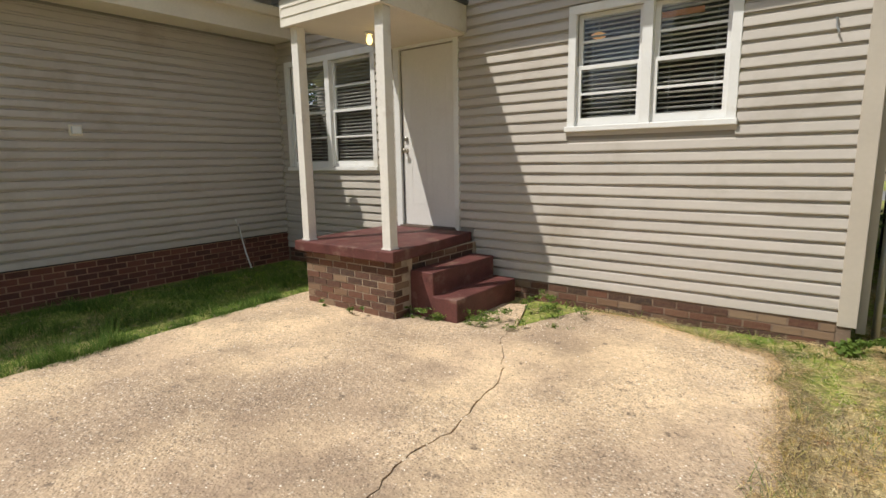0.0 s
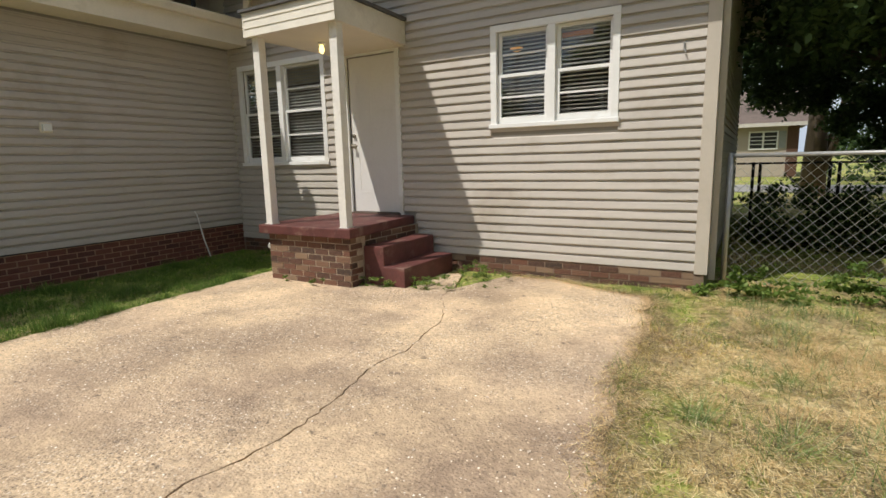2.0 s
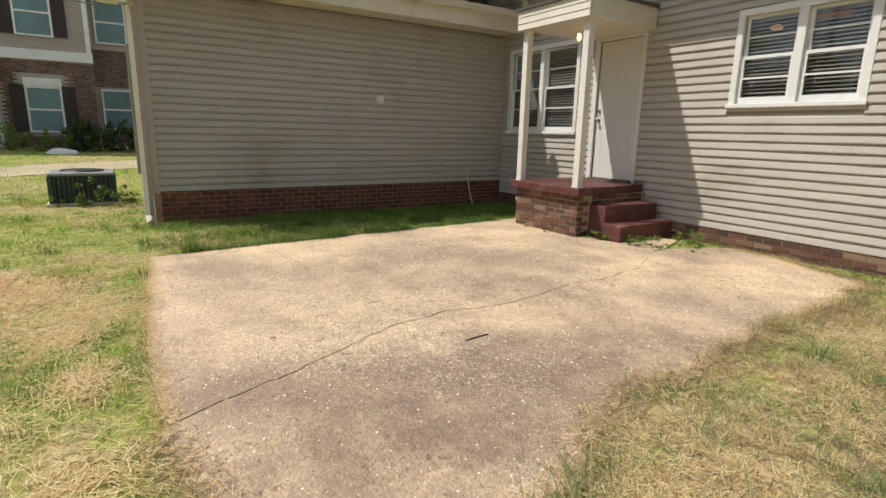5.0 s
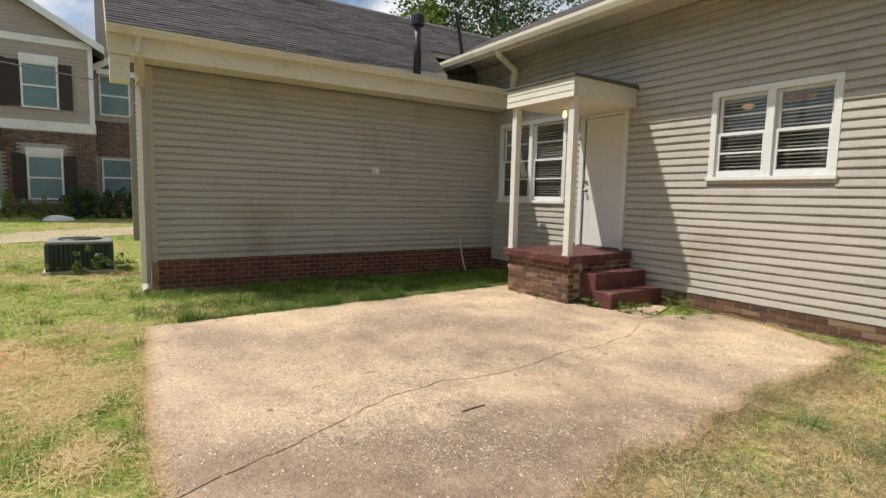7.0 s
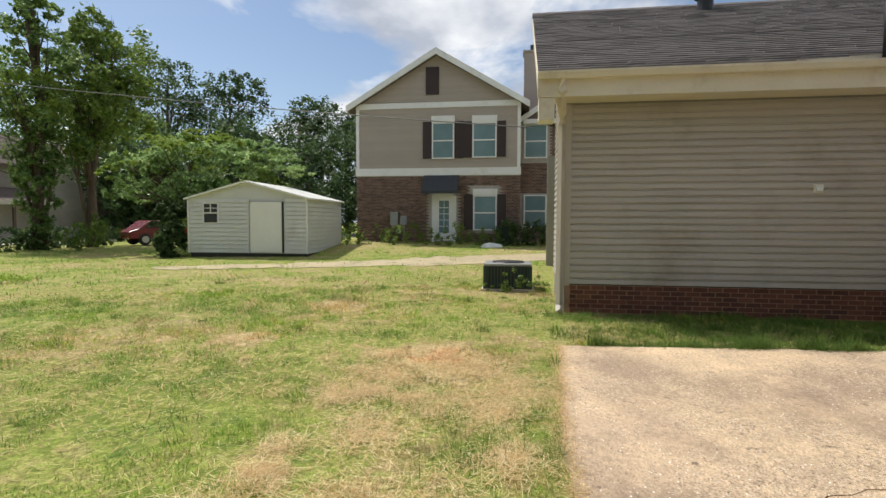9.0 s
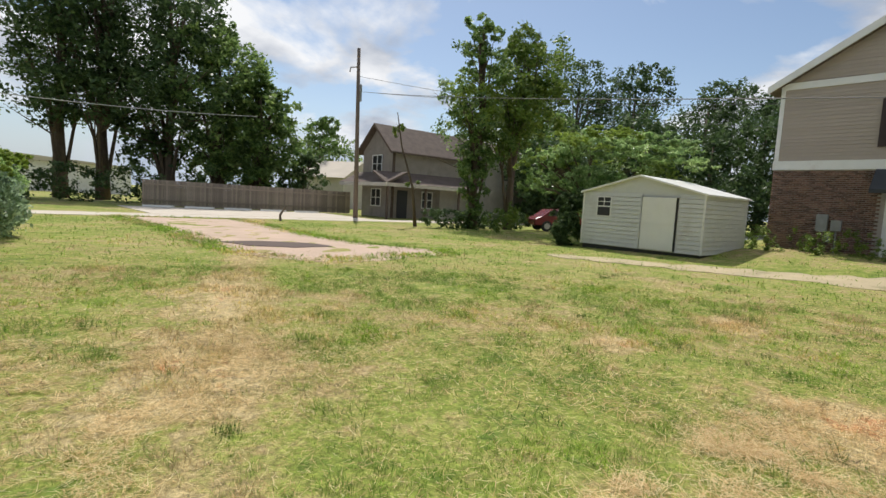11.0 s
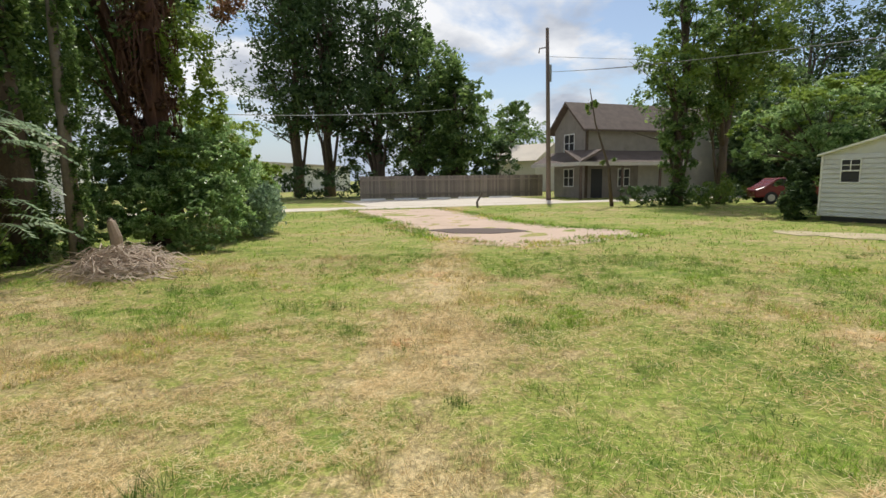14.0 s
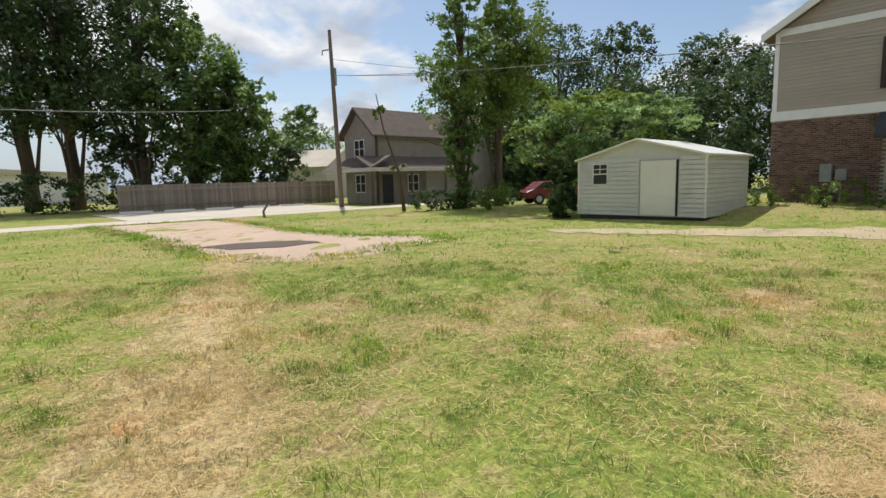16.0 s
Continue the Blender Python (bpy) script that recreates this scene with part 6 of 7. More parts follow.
tree("fence_weeds", "weedy saplings along the far lot line", (-17.5, -26.8, 0), None, 0, [(x_, R.uniform(-1, 1), R.uniform(0.4, 1.2), 0.6, 0.5, R.uniform(0.5, 1.0), 420) for x_ in (-3.4, -2.6, -2.0, 1.9, 2.6, 3.2, 4.0, 4.8, 5.6)], 0.13, "leaflight", 63, category="shrub")
# weeds along the brick house
tree("wall_weeds", "tall weeds and shrubs along the brick house", (-13.6, -10.4, 0.42), None, 0, [(R.uniform(-0.5, 0.6), y, R.uniform(0.2, 0.4), 0.4, 0.4, R.uniform(0.3, 0.62), 420) for y in np.linspace(-4.2, 2.6, 17)], 0.09, "leaflight", 64, category="weeds")
tree("wall_hedge", "ivy-covered low hedge beside the brick house", (-13.2, -6.7, 0.42), None, 0, [(0, y, 0.5, 0.5, 0.5, 0.55, 1300) for y in (-0.7, -0.1, 0.5, 1.1)], 0.1, "leafdark", 65, category="hedge")
t = thing("white_rock", "pale lump of sheeting in the weeds", "rubble", (-12.6, -7.9, 0.38))
bm = bmesh.new(); bmesh.ops.create_icosphere(bm, subdivisions=2, radius=0.3)
for v in bm.verts:
    v.co = Vector((v.co.x * 0.9, v.co.y * 1.5, max(-0.05, v.co.z * 0.6))) * (1 + 0.25 * noise.noise(v.co * 4))
part("sheet", bm, M["white"], t)
tree("unit_weeds", "tall weeds growing against the condenser unit", (-2.1, -6.95, 0.0), None, 0, [(0, 0, 0.22, 0.18, 0.25, 0.24, 420), (0.1, 0.55, 0.15, 0.2, 0.3, 0.2, 300), (0.0, -0.4, 0.1, 0.15, 0.15, 0.12, 120)], 0.05, "leaflight", 66, category="weeds")
# overgrown edge on the east side
for k, (bx, by, h, r) in enumerate(((13.1, -16.9, 12, 1.8), (12.0, -18.4, 12, 0.8), (14.6, -19.2, 13, 2.4), (15.5, -15.0, 12, 2.6))):
    bl = [(R.uniform(-.2, .2), R.uniform(-.2, .2), z, r * 0.55, r * 0.55, 0.9, 2500) for z in np.arange(0.6, 9.5, 1.0)] + column(R, 7, h, max(r, 1.5) * 1.3, 6, 6000)
    tree("ivy_covered_trunk", "tall tree trunk smothered in dark ivy", (bx, by, 0), [(0, 0, -0.2), (0.1, 0, 4), (0, 0.1, 8), (0.1, 0, 11)], 0.3, bl, 0.12, "leafmid", 70 + k, limbs=False)
tree("ivy_sided_trunk", "slender grey trunk half covered with ivy at the lawn edge", (11.05, -18.0, 0), [(0, 0, -0.2), (0.03, 0.05, 3), (0.0, 0.1, 7), (0.1, 0.2, 10)], 0.125, [(-0.13, 0.06, z_, 0.17, 0.2, 0.5, 1300) for z_ in np.arange(0.2, 9.5, 0.7)] + [(0.15, 0.05, z_, 0.1, 0.14, 0.5, 500) for z_ in (0.5, 2.6, 3.4, 5.0, 6.4)] + [(0.3, 0.1, 6.5, 0.6, 0.5, 0.7, 1500), (-0.5, 0.1, 7.6, 0.8, 0.7, 0.8, 2200)], 0.07, "leafmid", 75, bark="greybark", limbs=False)
tree("vine_tree", "big tree hung with reddish dead vines over green shrubs", (10.1, -21.9, 0), [(0, 0, -0.2), (0.05, 0.1, 3), (0.1, 0.2, 6), (0.2, 0.3, 11)], 0.40, [(a_ + 1.3, b_ - 1.5, c_, d_, e_, f_, g_) for a_, b_, c_, d_, e_, f_, g_ in column(R, 5.0, 12.0, 2.1, 16, 14000)] + [(-0.7, -0.6, 6.6, 0.5, 0.5, 0.9, 700), (2.2, -1.0, 4.2, 1.5, 1.5, 1.5, 2500), (-0.3, -0.6, 5.6, 0.9, 0.9, 1.3, 1100), (2.8, 0.6, 6.8, 2.0, 2.0, 2.4, 3000)], 0.17, "leafmid", 76, bark="redbark", extra=(([(0.05, 0.25, z_, 0.65, 0.5, 0.6, 700) for z_ in np.arange(3.2, 9, 0.7)] + [(-1.6, 0.0, 6.4, 0.8, 0.7, 0.8, 900)], "leafred", 0.13), (((-0.8, 0.5, 4.4, 0.6, 0.6, 1.3, 1800), (-1.1, 0.0, 3.5, 0.6, 0.6, 0.7, 1200)), "leafyellow", 0.14),))
bm = bmesh.new()
rv = random.Random(6)
for k in range(260):
    a_, z_ = rv.uniform(0, 6.28), rv.uniform(2.2, 7.5)
    x_, y_ = 0.42 * math.cos(a_), 0.42 * math.sin(a_)
    tube(bm, [(10.18 + x_, -21.75 + y_, z_), (10.18 + x_ * 1.5, -21.75 + y_ * 1.5, z_ - 0.25), (10.18 + x_ * 1.35 + rv.gauss(0, .1), -21.75 + y_ * 1.35, z_ - rv.uniform(0.6, 1.3))], 0.014, 3)
tagged(new("dead_vines", finish(bm, M["redbark"], "dead_vines")), "curtain of dry reddish vines on the big trunk", "vines", kind="stuff")
tree("big_shrub", "large rounded privet shrub at the lawn edge", (10.0, -21.2, 0), [(0, 0, 0), (0, 0, 1), (0, 0, 2)], 0.12, lumpy([(x_, y_, z_, 0.8, 0.6, 0.6, 4200) for x_ in (-0.9, 0.0, 0.9) for y_, z_ in ((1.55, 0.4), (1.15, 0.9), (0.75, 1.4), (0.3, 1.9), (-0.2, 2.35))] + [(0, -0.4, 1.2, 1.3, 0.9, 1.0, 6000)], 1, 7, 0.5), 0.09, "leafshrub", 77, category="shrub", limbs=False, aspect=0.55, extra=((lumpy([(0.4, 0.5, 2.0, 1.0, 0.6, 0.6, 2000), (-0.5, 0.6, 1.6, 0.9, 0.6, 0.6, 1300)], 2, 6, 0.4, 0.9), "leafyellow", 0.09),))
tree("hedge_run", "rough hedge running down the lawn edge", (8.75, -24.0, 0), None, 0, lumpy([(-0.1, 1.4, 1.0, 1.2, 1.3, 1.1, 9000), (0.3, -0.4, 1.5, 1.3, 1.5, 1.7, 11000), (-0.1, -2.6, 1.4, 1.2, 1.5, 1.6, 9000), (-0.5, -5.2, 1.3, 1.1, 1.9, 1.4, 8000), (-1.0, -8.2, 1.2, 1.1, 1.9, 1.3, 7000), (0.5, 0.6, 2.2, 1.1, 1.2, 1.0, 6000), (0.4, -2.4, 2.6, 1.2, 1.8, 1.2, 8000), (0.3, -5.6, 2.4, 1.1, 1.9, 1.1, 5000)], 3, 8), 0.11, "leafshrub", 78, category="hedge", extra=((((-0.9, 0.2, 0.8, 0.7, 1.1, 0.8, 4500), (-0.9, 1.4, 0.7, 0.6, 0.6, 0.7, 1800)), "leafgrey", 0.12), (lumpy([(-0.2, -1.0, 2.2, 1.4, 3.4, 1.2, 6000), (-0.5, 0.8, 1.8, 1.0, 1.4, 0.9, 3000)], 4, 10, 0.3, 0.95), "leafyellow", 0.11)))
tree("back_thicket", "dense dark thicket behind the lawn edge", (14.5, -22.0, 0), None, 0, [(R.uniform(-1.5, 3), R.uniform(-9, 8), R.uniform(1, 8.5), 2.2, 2.3, 2.2, 2200) for _ in range(26)], 0.2, "leafdark", 79, category="thicket")
SUMAC_BASE = Vector((11.75, -16.35, 0))
rf = random.Random(100)
for k in range(26):
    az = rf.uniform(60, 330)
    reach = rf.uniform(0.1, 0.75)
    fz = 0.9 + 1.9 * (k / 25) + rf.uniform(-0.15, 0.15)
    ca, sa = math.cos(radians(az)), math.sin(radians(az))
    length_ = rf.uniform(0.6, 0.95)
    V_, F_ = [], []
    for i_ in range(11):
        u_ = length_ * (0.12 + i_ * 0.085)
        drop = 0.06 * math.sin(3 * u_) - 0.42 * u_ ** 2
        for sd_ in (-1, 1):
            ln_ = 0.17 * (1 - 0.6 * abs(u_ / length_ - 0.45)) * rf.uniform(0.8, 1.15)
            b0 = Vector((ca * u_, sa * u_, drop))
            dv = Vector((-sa * sd_ + ca * 0.5, ca * sd_ + sa * 0.5, rf.uniform(-0.75, -0.25))).normalized() * ln_
            wv = Vector((ca, sa, 0.15)) * 0.026
            n_ = len(V_)
            V_ += [tuple(b0), tuple(b0 + dv * 0.45 + wv), tuple(b0 + dv * 1.1), tuple(b0 + dv * 0.45 - wv)]
            F_.append((n_, n_ + 1, n_ + 2, n_ + 3))
    at_ = SUMAC_BASE + Vector((ca * reach * 0.6, sa * reach * 0.6, fz))
    t = thing("sumac_frond", "pale drooping sumac frond over the dark undergrowth", "frond", tuple(at_), group="sumac fronds")
    o_ = new("foliage", array_mesh("foliage", np.array(V_), np.array(F_), M["leafgrey"]))
    o_.parent = t
    tagged(o_, kind="stuff")
    bm = bmesh.new(); tube(bm, [(-ca * reach * 0.6, -sa * reach * 0.6, -0.5), (0, 0, 0), (ca * length_ * 0.5, sa * length_ * 0.5, -0.06), (ca * length_, sa * length_, -0.42 * length_ ** 2)], [0.012, 0.008, 0.005, 0.002], 4)
    part("stalk", bm, M["bark"], t)
tree("edge_sprouts", "light green sprouts by the stump", (11.9, -18.2, 0.05), None, 0, [(0.2, 0.0, 0.9, 0.4, 0.5, 0.8, 1900), (0.3, 0.6, 0.4, 0.4, 0.5, 0.4, 1200), (0.0, -0.7, 0.8, 0.5, 0.4, 0.6, 1200)], 0.075, "leaflight", 81, category="shrub")
t = thing("stump", "short pale broken tree stump in the brush", "stump", (10.45, -18.1, 0.05))
bm = bmesh.new(); tube(bm, [(0, 0, -0.1), (0, 0, 0.25), (0.02, 0.02, 0.5), (0.06, 0.02, 0.8), (0.07, 0.0, 0.84)], [0.17, 0.11, 0.10, 0.09, 0.06], 10)
for v in bm.verts:
    v.co += Vector(noise.noise_vector(v.co * 5)) * 0.05
part("wood", bm, M["stumpwood"], t)
bm = bmesh.new()
rb = random.Random(4)
for k in range(1100):
    a = rb.uniform(0, 6.28)
    px_, py_ = 10.2 + rb.gauss(0, 0.32), -16.9 + rb.gauss(0, 0.42)
    l_ = rb.uniform(0.18, 0.6)
    z = rb.uniform(0.02, 0.45) * math.exp(-((px_ - 10.2) ** 2 + (py_ + 16.9) ** 2) * 1.6) + 0.02
    tube(bm, [(px_, py_, z), (px_ + l_ * 0.5 * math.cos(a), py_ + l_ * 0.5 * math.sin(a), z + rb.uniform(-0.02, 0.13)), (px_ + l_ * math.cos(a), py_ + l_ * math.sin(a), max(0.02, z + rb.uniform(-0.12, 0.08)))], rb.uniform(0.003, 0.011), 3)
ob = new("brush_pile", finish(bm, M["dead"], "brush_pile"))
tagged(ob, "low pile of dry dead branches at the lawn edge", "brush pile", kind="stuff")
# behind the house and beyond the chain-link fence
tree("rear_tree", "green tree showing over the roof", (-21.5, 10.5, 0), [(0, 0, 0), (0, 0, 5), (0, 0, 11)], 0.3, column(R, 6, 12.8, 3.0, 10, 14000), 0.26, "leaflight", 82)
tree("rear_tree", "tall dark tree showing over the roof", (-21.5, 16.5, 0), [(0, 0, 0), (0, 0, 6), (0, 0, 14)], 0.4, column(R, 6, 18.0, 5.6, 16, 32000), 0.3, "leafdark", 83)
for k, (bx, by, h, r, z0) in enumerate(((11.5, 9.5, 11, 4.2, 3.6), (8.8, 14.5, 13, 4.6, 5.2), (13.5, 3.5, 11, 4.0, 2.6), (16, 9, 12, 4.5, 2.5))):
    tree("shade_tree", "dark overhanging tree beyond the chain-link fence", (bx, by, 0), [(0, 0, 0), (0, 0, 4), (0, 0, 8)], 0.3, column(R, z0, h, r, 16, 13000), 0.17, "leafdark", 86 + k)
tree("screen_trees", "dark low-branched trees screening the back street", (10.0, 9.5, 0), [(2, 1, 0), (2, 1, 2), (2, 1, 4)], 0.18, [(x_ * 0.8 - 1.0, y_, z_, 0.85, 0.9, 0.7, 2400) for x_, y_, z_ in ((0.0, 0, 2.6), (0.5, 0, 1.9), (1.2, 0.3, 2.7), (1.6, 0, 1.6), (2.6, 0.3, 2.2), (3.4, 0, 1.5), (4.4, 0.2, 2.3), (5.4, 0, 1.5), (-1.0, 0.2, 3.0), (-2.0, 0.1, 3.3), (-2.6, -0.6, 3.1), (-1.6, -0.5, 2.9), (6.4, 0, 2.0), (2.0, 0.4, 3.5), (4.0, 0.4, 3.4), (0, 0.4, 3.8), (-1.6, 0.6, 4.1), (-2.8, 0.5, 4.2))], 0.13, "leafdark", 92, limbs=False)
tree("far_screen_trees", "dark tree row beyond the back street", (10.0, 26.0, 0), [(5, 0, 0), (5, 0, 3), (5, 0, 6)], 0.25, [(x_, (i_ % 3) - 1.0, 0.9 + 1.9 * (i_ % 4), 1.7, 1.3, 1.4, 1500) for i_, x_ in enumerate(np.linspace(1.2, 26, 44))], 0.24, "leafdark", 91, limbs=False)
tree("hanging_boughs", "dark leafy boughs hanging past the house corner", (9.6, 6.6, 0), None, 0, [(-1.7, -4.3, 3.5, 0.7, 1.3, 0.9, 5000), (-1.3, -2.6, 4.0, 1.0, 1.3, 1.2, 6000), (-1.3, -1.0, 3.9, 1.0, 1.2, 1.2, 6000), (-1.6, 0.6, 4.6, 1.0, 1.2, 1.4, 5000), (-1.2, 0.6, 6.8, 1.4, 1.2, 1.6, 6000), (-0.6, 0, 4.6, 1.5, 1.2, 1.5, 6000), (0.9, -0.4, 3.4, 1.4, 1.0, 1.0, 5000), (2.6, -1.0, 2.9, 1.5, 1.2, 1.2, 5000), (0.6, 0, 6.3, 2.2, 1.5, 1.6, 6000)], 0.13, "leafdark", 93, category="tree")
tree("shade_tree", "dense dark canopy over the side yard", (9.6, 4.8, 0), [(0.9, 0.6, 0), (0.8, 0.5, 3), (0.4, 0.2, 6)], 0.22, [(R.uniform(-2.4, 3.4), R.uniform(-1.6, 2.5), R.uniform(3.7, 8.5), 1.6, 1.6, 1.1, 1300) for _ in range(34)], 0.16, "leafdark", 97)
tree("shade_tree", "dense dark canopy hanging beside the end wall", (9.4, 2.4, 0), [(2.6, 2.6, 0), (2.4, 2.4, 3), (1.6, 1.2, 6)], 0.12, [(R.uniform(-1.5, 3.0), R.uniform(-0.6, 3.2), R.uniform(3.1, 5.6), 1.1, 1.1, 0.75, 1300) for _ in range(38)], 0.15, "leafdark", 99)
# out-of-view tree, added only to block the sky east of the end wall
tree("shade_tree", "unseen dark tree added to keep skylight off the end wall", (15.0, -3.5, 0), [(0, 0, 0), (0, 0, 3), (0, 0, 7)], 0.3, column(R, 1.5, 11, 4.0, 14, 12000), 0.3, "leafdark", 101)
# shrubs added out of view to stop lawn bounce reaching the end wall
tree("side_thicket", "unseen dark shrubs added to darken the side yard", (12.2, 3.5, 0), None, 0, [(R.uniform(-0.8, 1.5), R.uniform(-2.5, 5.0), R.uniform(0.5, 3.6), 1.1, 1.2, 1.1, 1200) for _ in range(18)], 0.14, "leafdark", 98, category="thicket")
tree("dark_shrubs", "dark shrubs behind the chain-link fence", (9.6, 2.6, 0), None, 0, [(-1.5, 0.6, 0.35, 0.8, 0.5, 0.45, 1800), (-0.2, 0.2, 0.45, 0.9, 0.6, 0.6, 2600), (1.4, -0.3, 0.5, 1.0, 0.7, 0.7, 2600), (3.0, -0.6, 0.6, 1.0, 0.9, 0.8, 2600), (-1.9, 0.9, 0.45, 0.7, 0.5, 0.5, 2200), (-0.8, 0.9, 0.5, 0.8, 0.5, 0.5, 2400), (0.6, 0.5, 0.5, 0.9, 0.6, 0.55, 2600), (2.2, 0.2, 0.6, 1.0, 0.7, 0.7, 2600)], 0.08, "leafdark", 94, category="shrub")
tree("corner_vines", "green vines tangled at the foot of the chain-link fence", (7.6, -0.1, 0), None, 0, [(-0.6, -0.05, 0.06, 0.3, 0.15, 0.09, 700), (-0.42, 0.0, 0.2, 0.16, 0.1, 0.16, 500), (0.0, 0.0, 0.09, 0.5, 0.2, 0.1, 800), (0.3, 0.1, 0.25, 0.25, 0.12, 0.16, 500), (0.9, 0.1, 0.10, 0.5, 0.3, 0.11, 900), (1.6, 0.3, 0.12, 0.6, 0.3, 0.13, 900), (1.1, 0.5, 0.55, 0.35, 0.15, 0.16, 600), (1.7, 0.5, 0.75, 0.4, 0.15, 0.2, 700), (2.4, 0.45, 0.5, 0.5, 0.3, 0.4, 1300), (3.2, 0.4, 0.5, 0.6, 0.3, 0.5, 1400)], 0.042, "leaflight", 95, category="vines", aspect=0.65)
tree("porch_weeds", "small green weeds at the foot of the steps", (4.0, -0.9, 0), None, 0, [(-0.45, -0.32, 0.05, 0.3, 0.1, 0.07, 700), (-0.05, -0.2, 0.04, 0.3, 0.12, 0.07, 700), (0.3, -0.05, 0.05, 0.25, 0.2, 0.08, 600), (0.75, 0.35, 0.05, 0.25, 0.3, 0.09, 600), (0.4, 0.55, 0.08, 0.15, 0.2, 0.12, 400), (-1.0, -0.58, 0.04, 0.12, 0.06, 0.08, 220), (-1.5, -0.57, 0.03, 0.1, 0.05, 0.05, 120), (2.4, 0.6, 0.03, 0.3, 0.08, 0.06, 300)], 0.032, "leaflight", 96, category="weeds", aspect=0.3)


# ---- grass ----
def inside(px, py, poly):
    res = np.zeros(len(px), bool)
    k = len(poly)
    for i in range(k):
        (x1, y1), (x2, y2) = poly[i], poly[(i + 1) % k]
        c = ((y1 > py) != (y2 > py)) & (px < (x2 - x1) * (py - y1) / (y2 - y1 + 1e-12) + x1)
        res ^= c
    return res


SLAB = left_side[:1] + outer_right + outer_left


def blades(name, X, Y, h, w, lean, mat, label, seed, flat=False):
    rng = np.random.default_rng(seed)
    n = len(X)
    Z = terrain(X, Y)
    a = rng.uniform(0, 2 * np.pi, n)
    hh = h * rng.uniform(0.5, 1.3, n)
    if not flat:
        cl = 1.2 * patchy(X, Y, 0.45, 3) + 1.2 * patchy(X, Y, 0.16, 5) + 1.0 * patchy(X, Y, 0.07, 8)
        hh *= 0.5 + 1.5 * np.clip(cl, 0, 1.2)
    if flat:
        dx, dy = np.cos(a) * hh, np.sin(a) * hh
        z0 = Z + rng.uniform(0.012, 0.035, n)
        z1 = Z + rng.uniform(0.01, 0.045, n)
    else:
        ln = lean * rng.uniform(0.2, 1.2, n) * hh
        dx, dy = np.cos(a) * ln, np.sin(a) * ln
        z0 = Z - 0.005
        z1 = Z + hh
    b = a + np.pi / 2 + rng.uniform(-0.6, 0.6, n)
    wx, wy = np.cos(b) * w * 0.5, np.sin(b) * w * 0.5
    V = np.stack([np.stack([X - wx, Y - wy, z0], 1), np.stack([X + wx, Y + wy, z0], 1), np.stack([X + dx, Y + dy, z1], 1)], 1).reshape(-1, 3)
    ob = new(name, array_mesh(name, V, np.arange(n * 3).reshape(n, 3), mat))
    return tagged(ob, label, "grass", kind="stuff")


def scatter(n, x0, x1, y0, y1, seed, power=None):
    rng = np.random.default_rng(seed)
    X, Y = rng.uniform(x0, x1, n), rng.uniform(y0, y1, n)
    house = ((X > -8.7) & (X < 0.05) & (Y > -6.15)) | ((X > -1) & (X < 6.85) & (Y > -0.02))
    porch_ = (X > 2.05) & (X < 4.1) & (Y > -1.5)
    slab_ = inside(X, Y, SLAB)
    keep = ~(house | porch_ | slab_)
    return X[keep], Y[keep]


def near_points(n, seed, r0, r1, a0=-180, a1=180, cx=7.9, cy=-6.8):
    rng = np.random.default_rng(seed)
    r = np.sqrt(rng.uniform(r0 * r0, r1 * r1, n))
    a = np.radians(rng.uniform(a0, a1, n) + rng.normal(0, 7, n))
    X, Y = cx + r * np.cos(a), cy + r * np.sin(a)
    house = ((X > -8.7) & (X < 0.05) & (Y > -6.15)) | ((X > -1) & (X < 6.85) & (Y > -0.02))
    porch_ = (X > 2.05) & (X < 4.1) & (Y > -1.5)
    keep = ~(house | porch_ | inside(X, Y, SLAB))
    return X[keep], Y[keep]


def patchy(X, Y, cell, seed):
    """Smooth random patches of about the given size, from -1 to 1."""
    g = np.random.default_rng(seed + 900).uniform(-1, 1, (64, 64))
    u, v = X / cell + 200.3 + 0.35 * Y / cell, Y / cell + 200.7 - 0.35 * X / cell
    i, j = np.floor(u).astype(int), np.floor(v).astype(int)
    a, b = u - i, v - j
    a, b = a * a * (3 - 2 * a), b * b * (3 - 2 * b)
    i0, i1, j0, j1 = i % 64, (i + 1) % 64, j % 64, (j + 1) % 64
    return (g[i0, j0] * (1 - a) + g[i1, j0] * a) * (1 - b) + (g[i0, j1] * (1 - a) + g[i1, j1] * a) * b


def thin(X, Y, seed, lo=0.35, hi=1.0, scale=0.9, sharp=0.35):
    """Keep tufts by a clumpy pattern."""
    rng = np.random.default_rng(seed)
    k = sum(w * patchy(X, Y, c / scale, seed + q) for q, (c, w) in enumerate(((2.2, 1.2), (0.9, 1.2), (0.4, 1.2), (0.17, 0.9))))
    k = np.clip(0.5 + k * sharp, 0, 1)
    m = rng.uniform(0, 1, len(X)) < lo + (hi - lo) * k
    return X[m], Y[m]


DRIVE = [(3.8, -34.4), (3.3, -28.8), (3.4, -24.0), (3.5, -20.3), (3.1, -18.9), (2.3, -17.6), (1.1, -17.6), (-0.4, -18.1), (-2.1, -18.1), (-2.6, -19.3), (-1.3, -21.0), (-0.9, -24.0), (-1.3, -28.5), (-1.6, -33.8)]


def off_drive(X, Y):
    m = ~inside(X, Y, DRIVE) & (Y > -34)
    return X[m], Y[m]


rng0 = np.random.default_rng(40)
X, Y = thin(*near_points(300000, 1, 1.0, 5.5), 2, 0.05, 1.0, 1.5, 0.6)
blades("grass", X, Y, 0.034, 0.0042, 1.3, M["blade"], "short mown grass, partly dried out", 3)
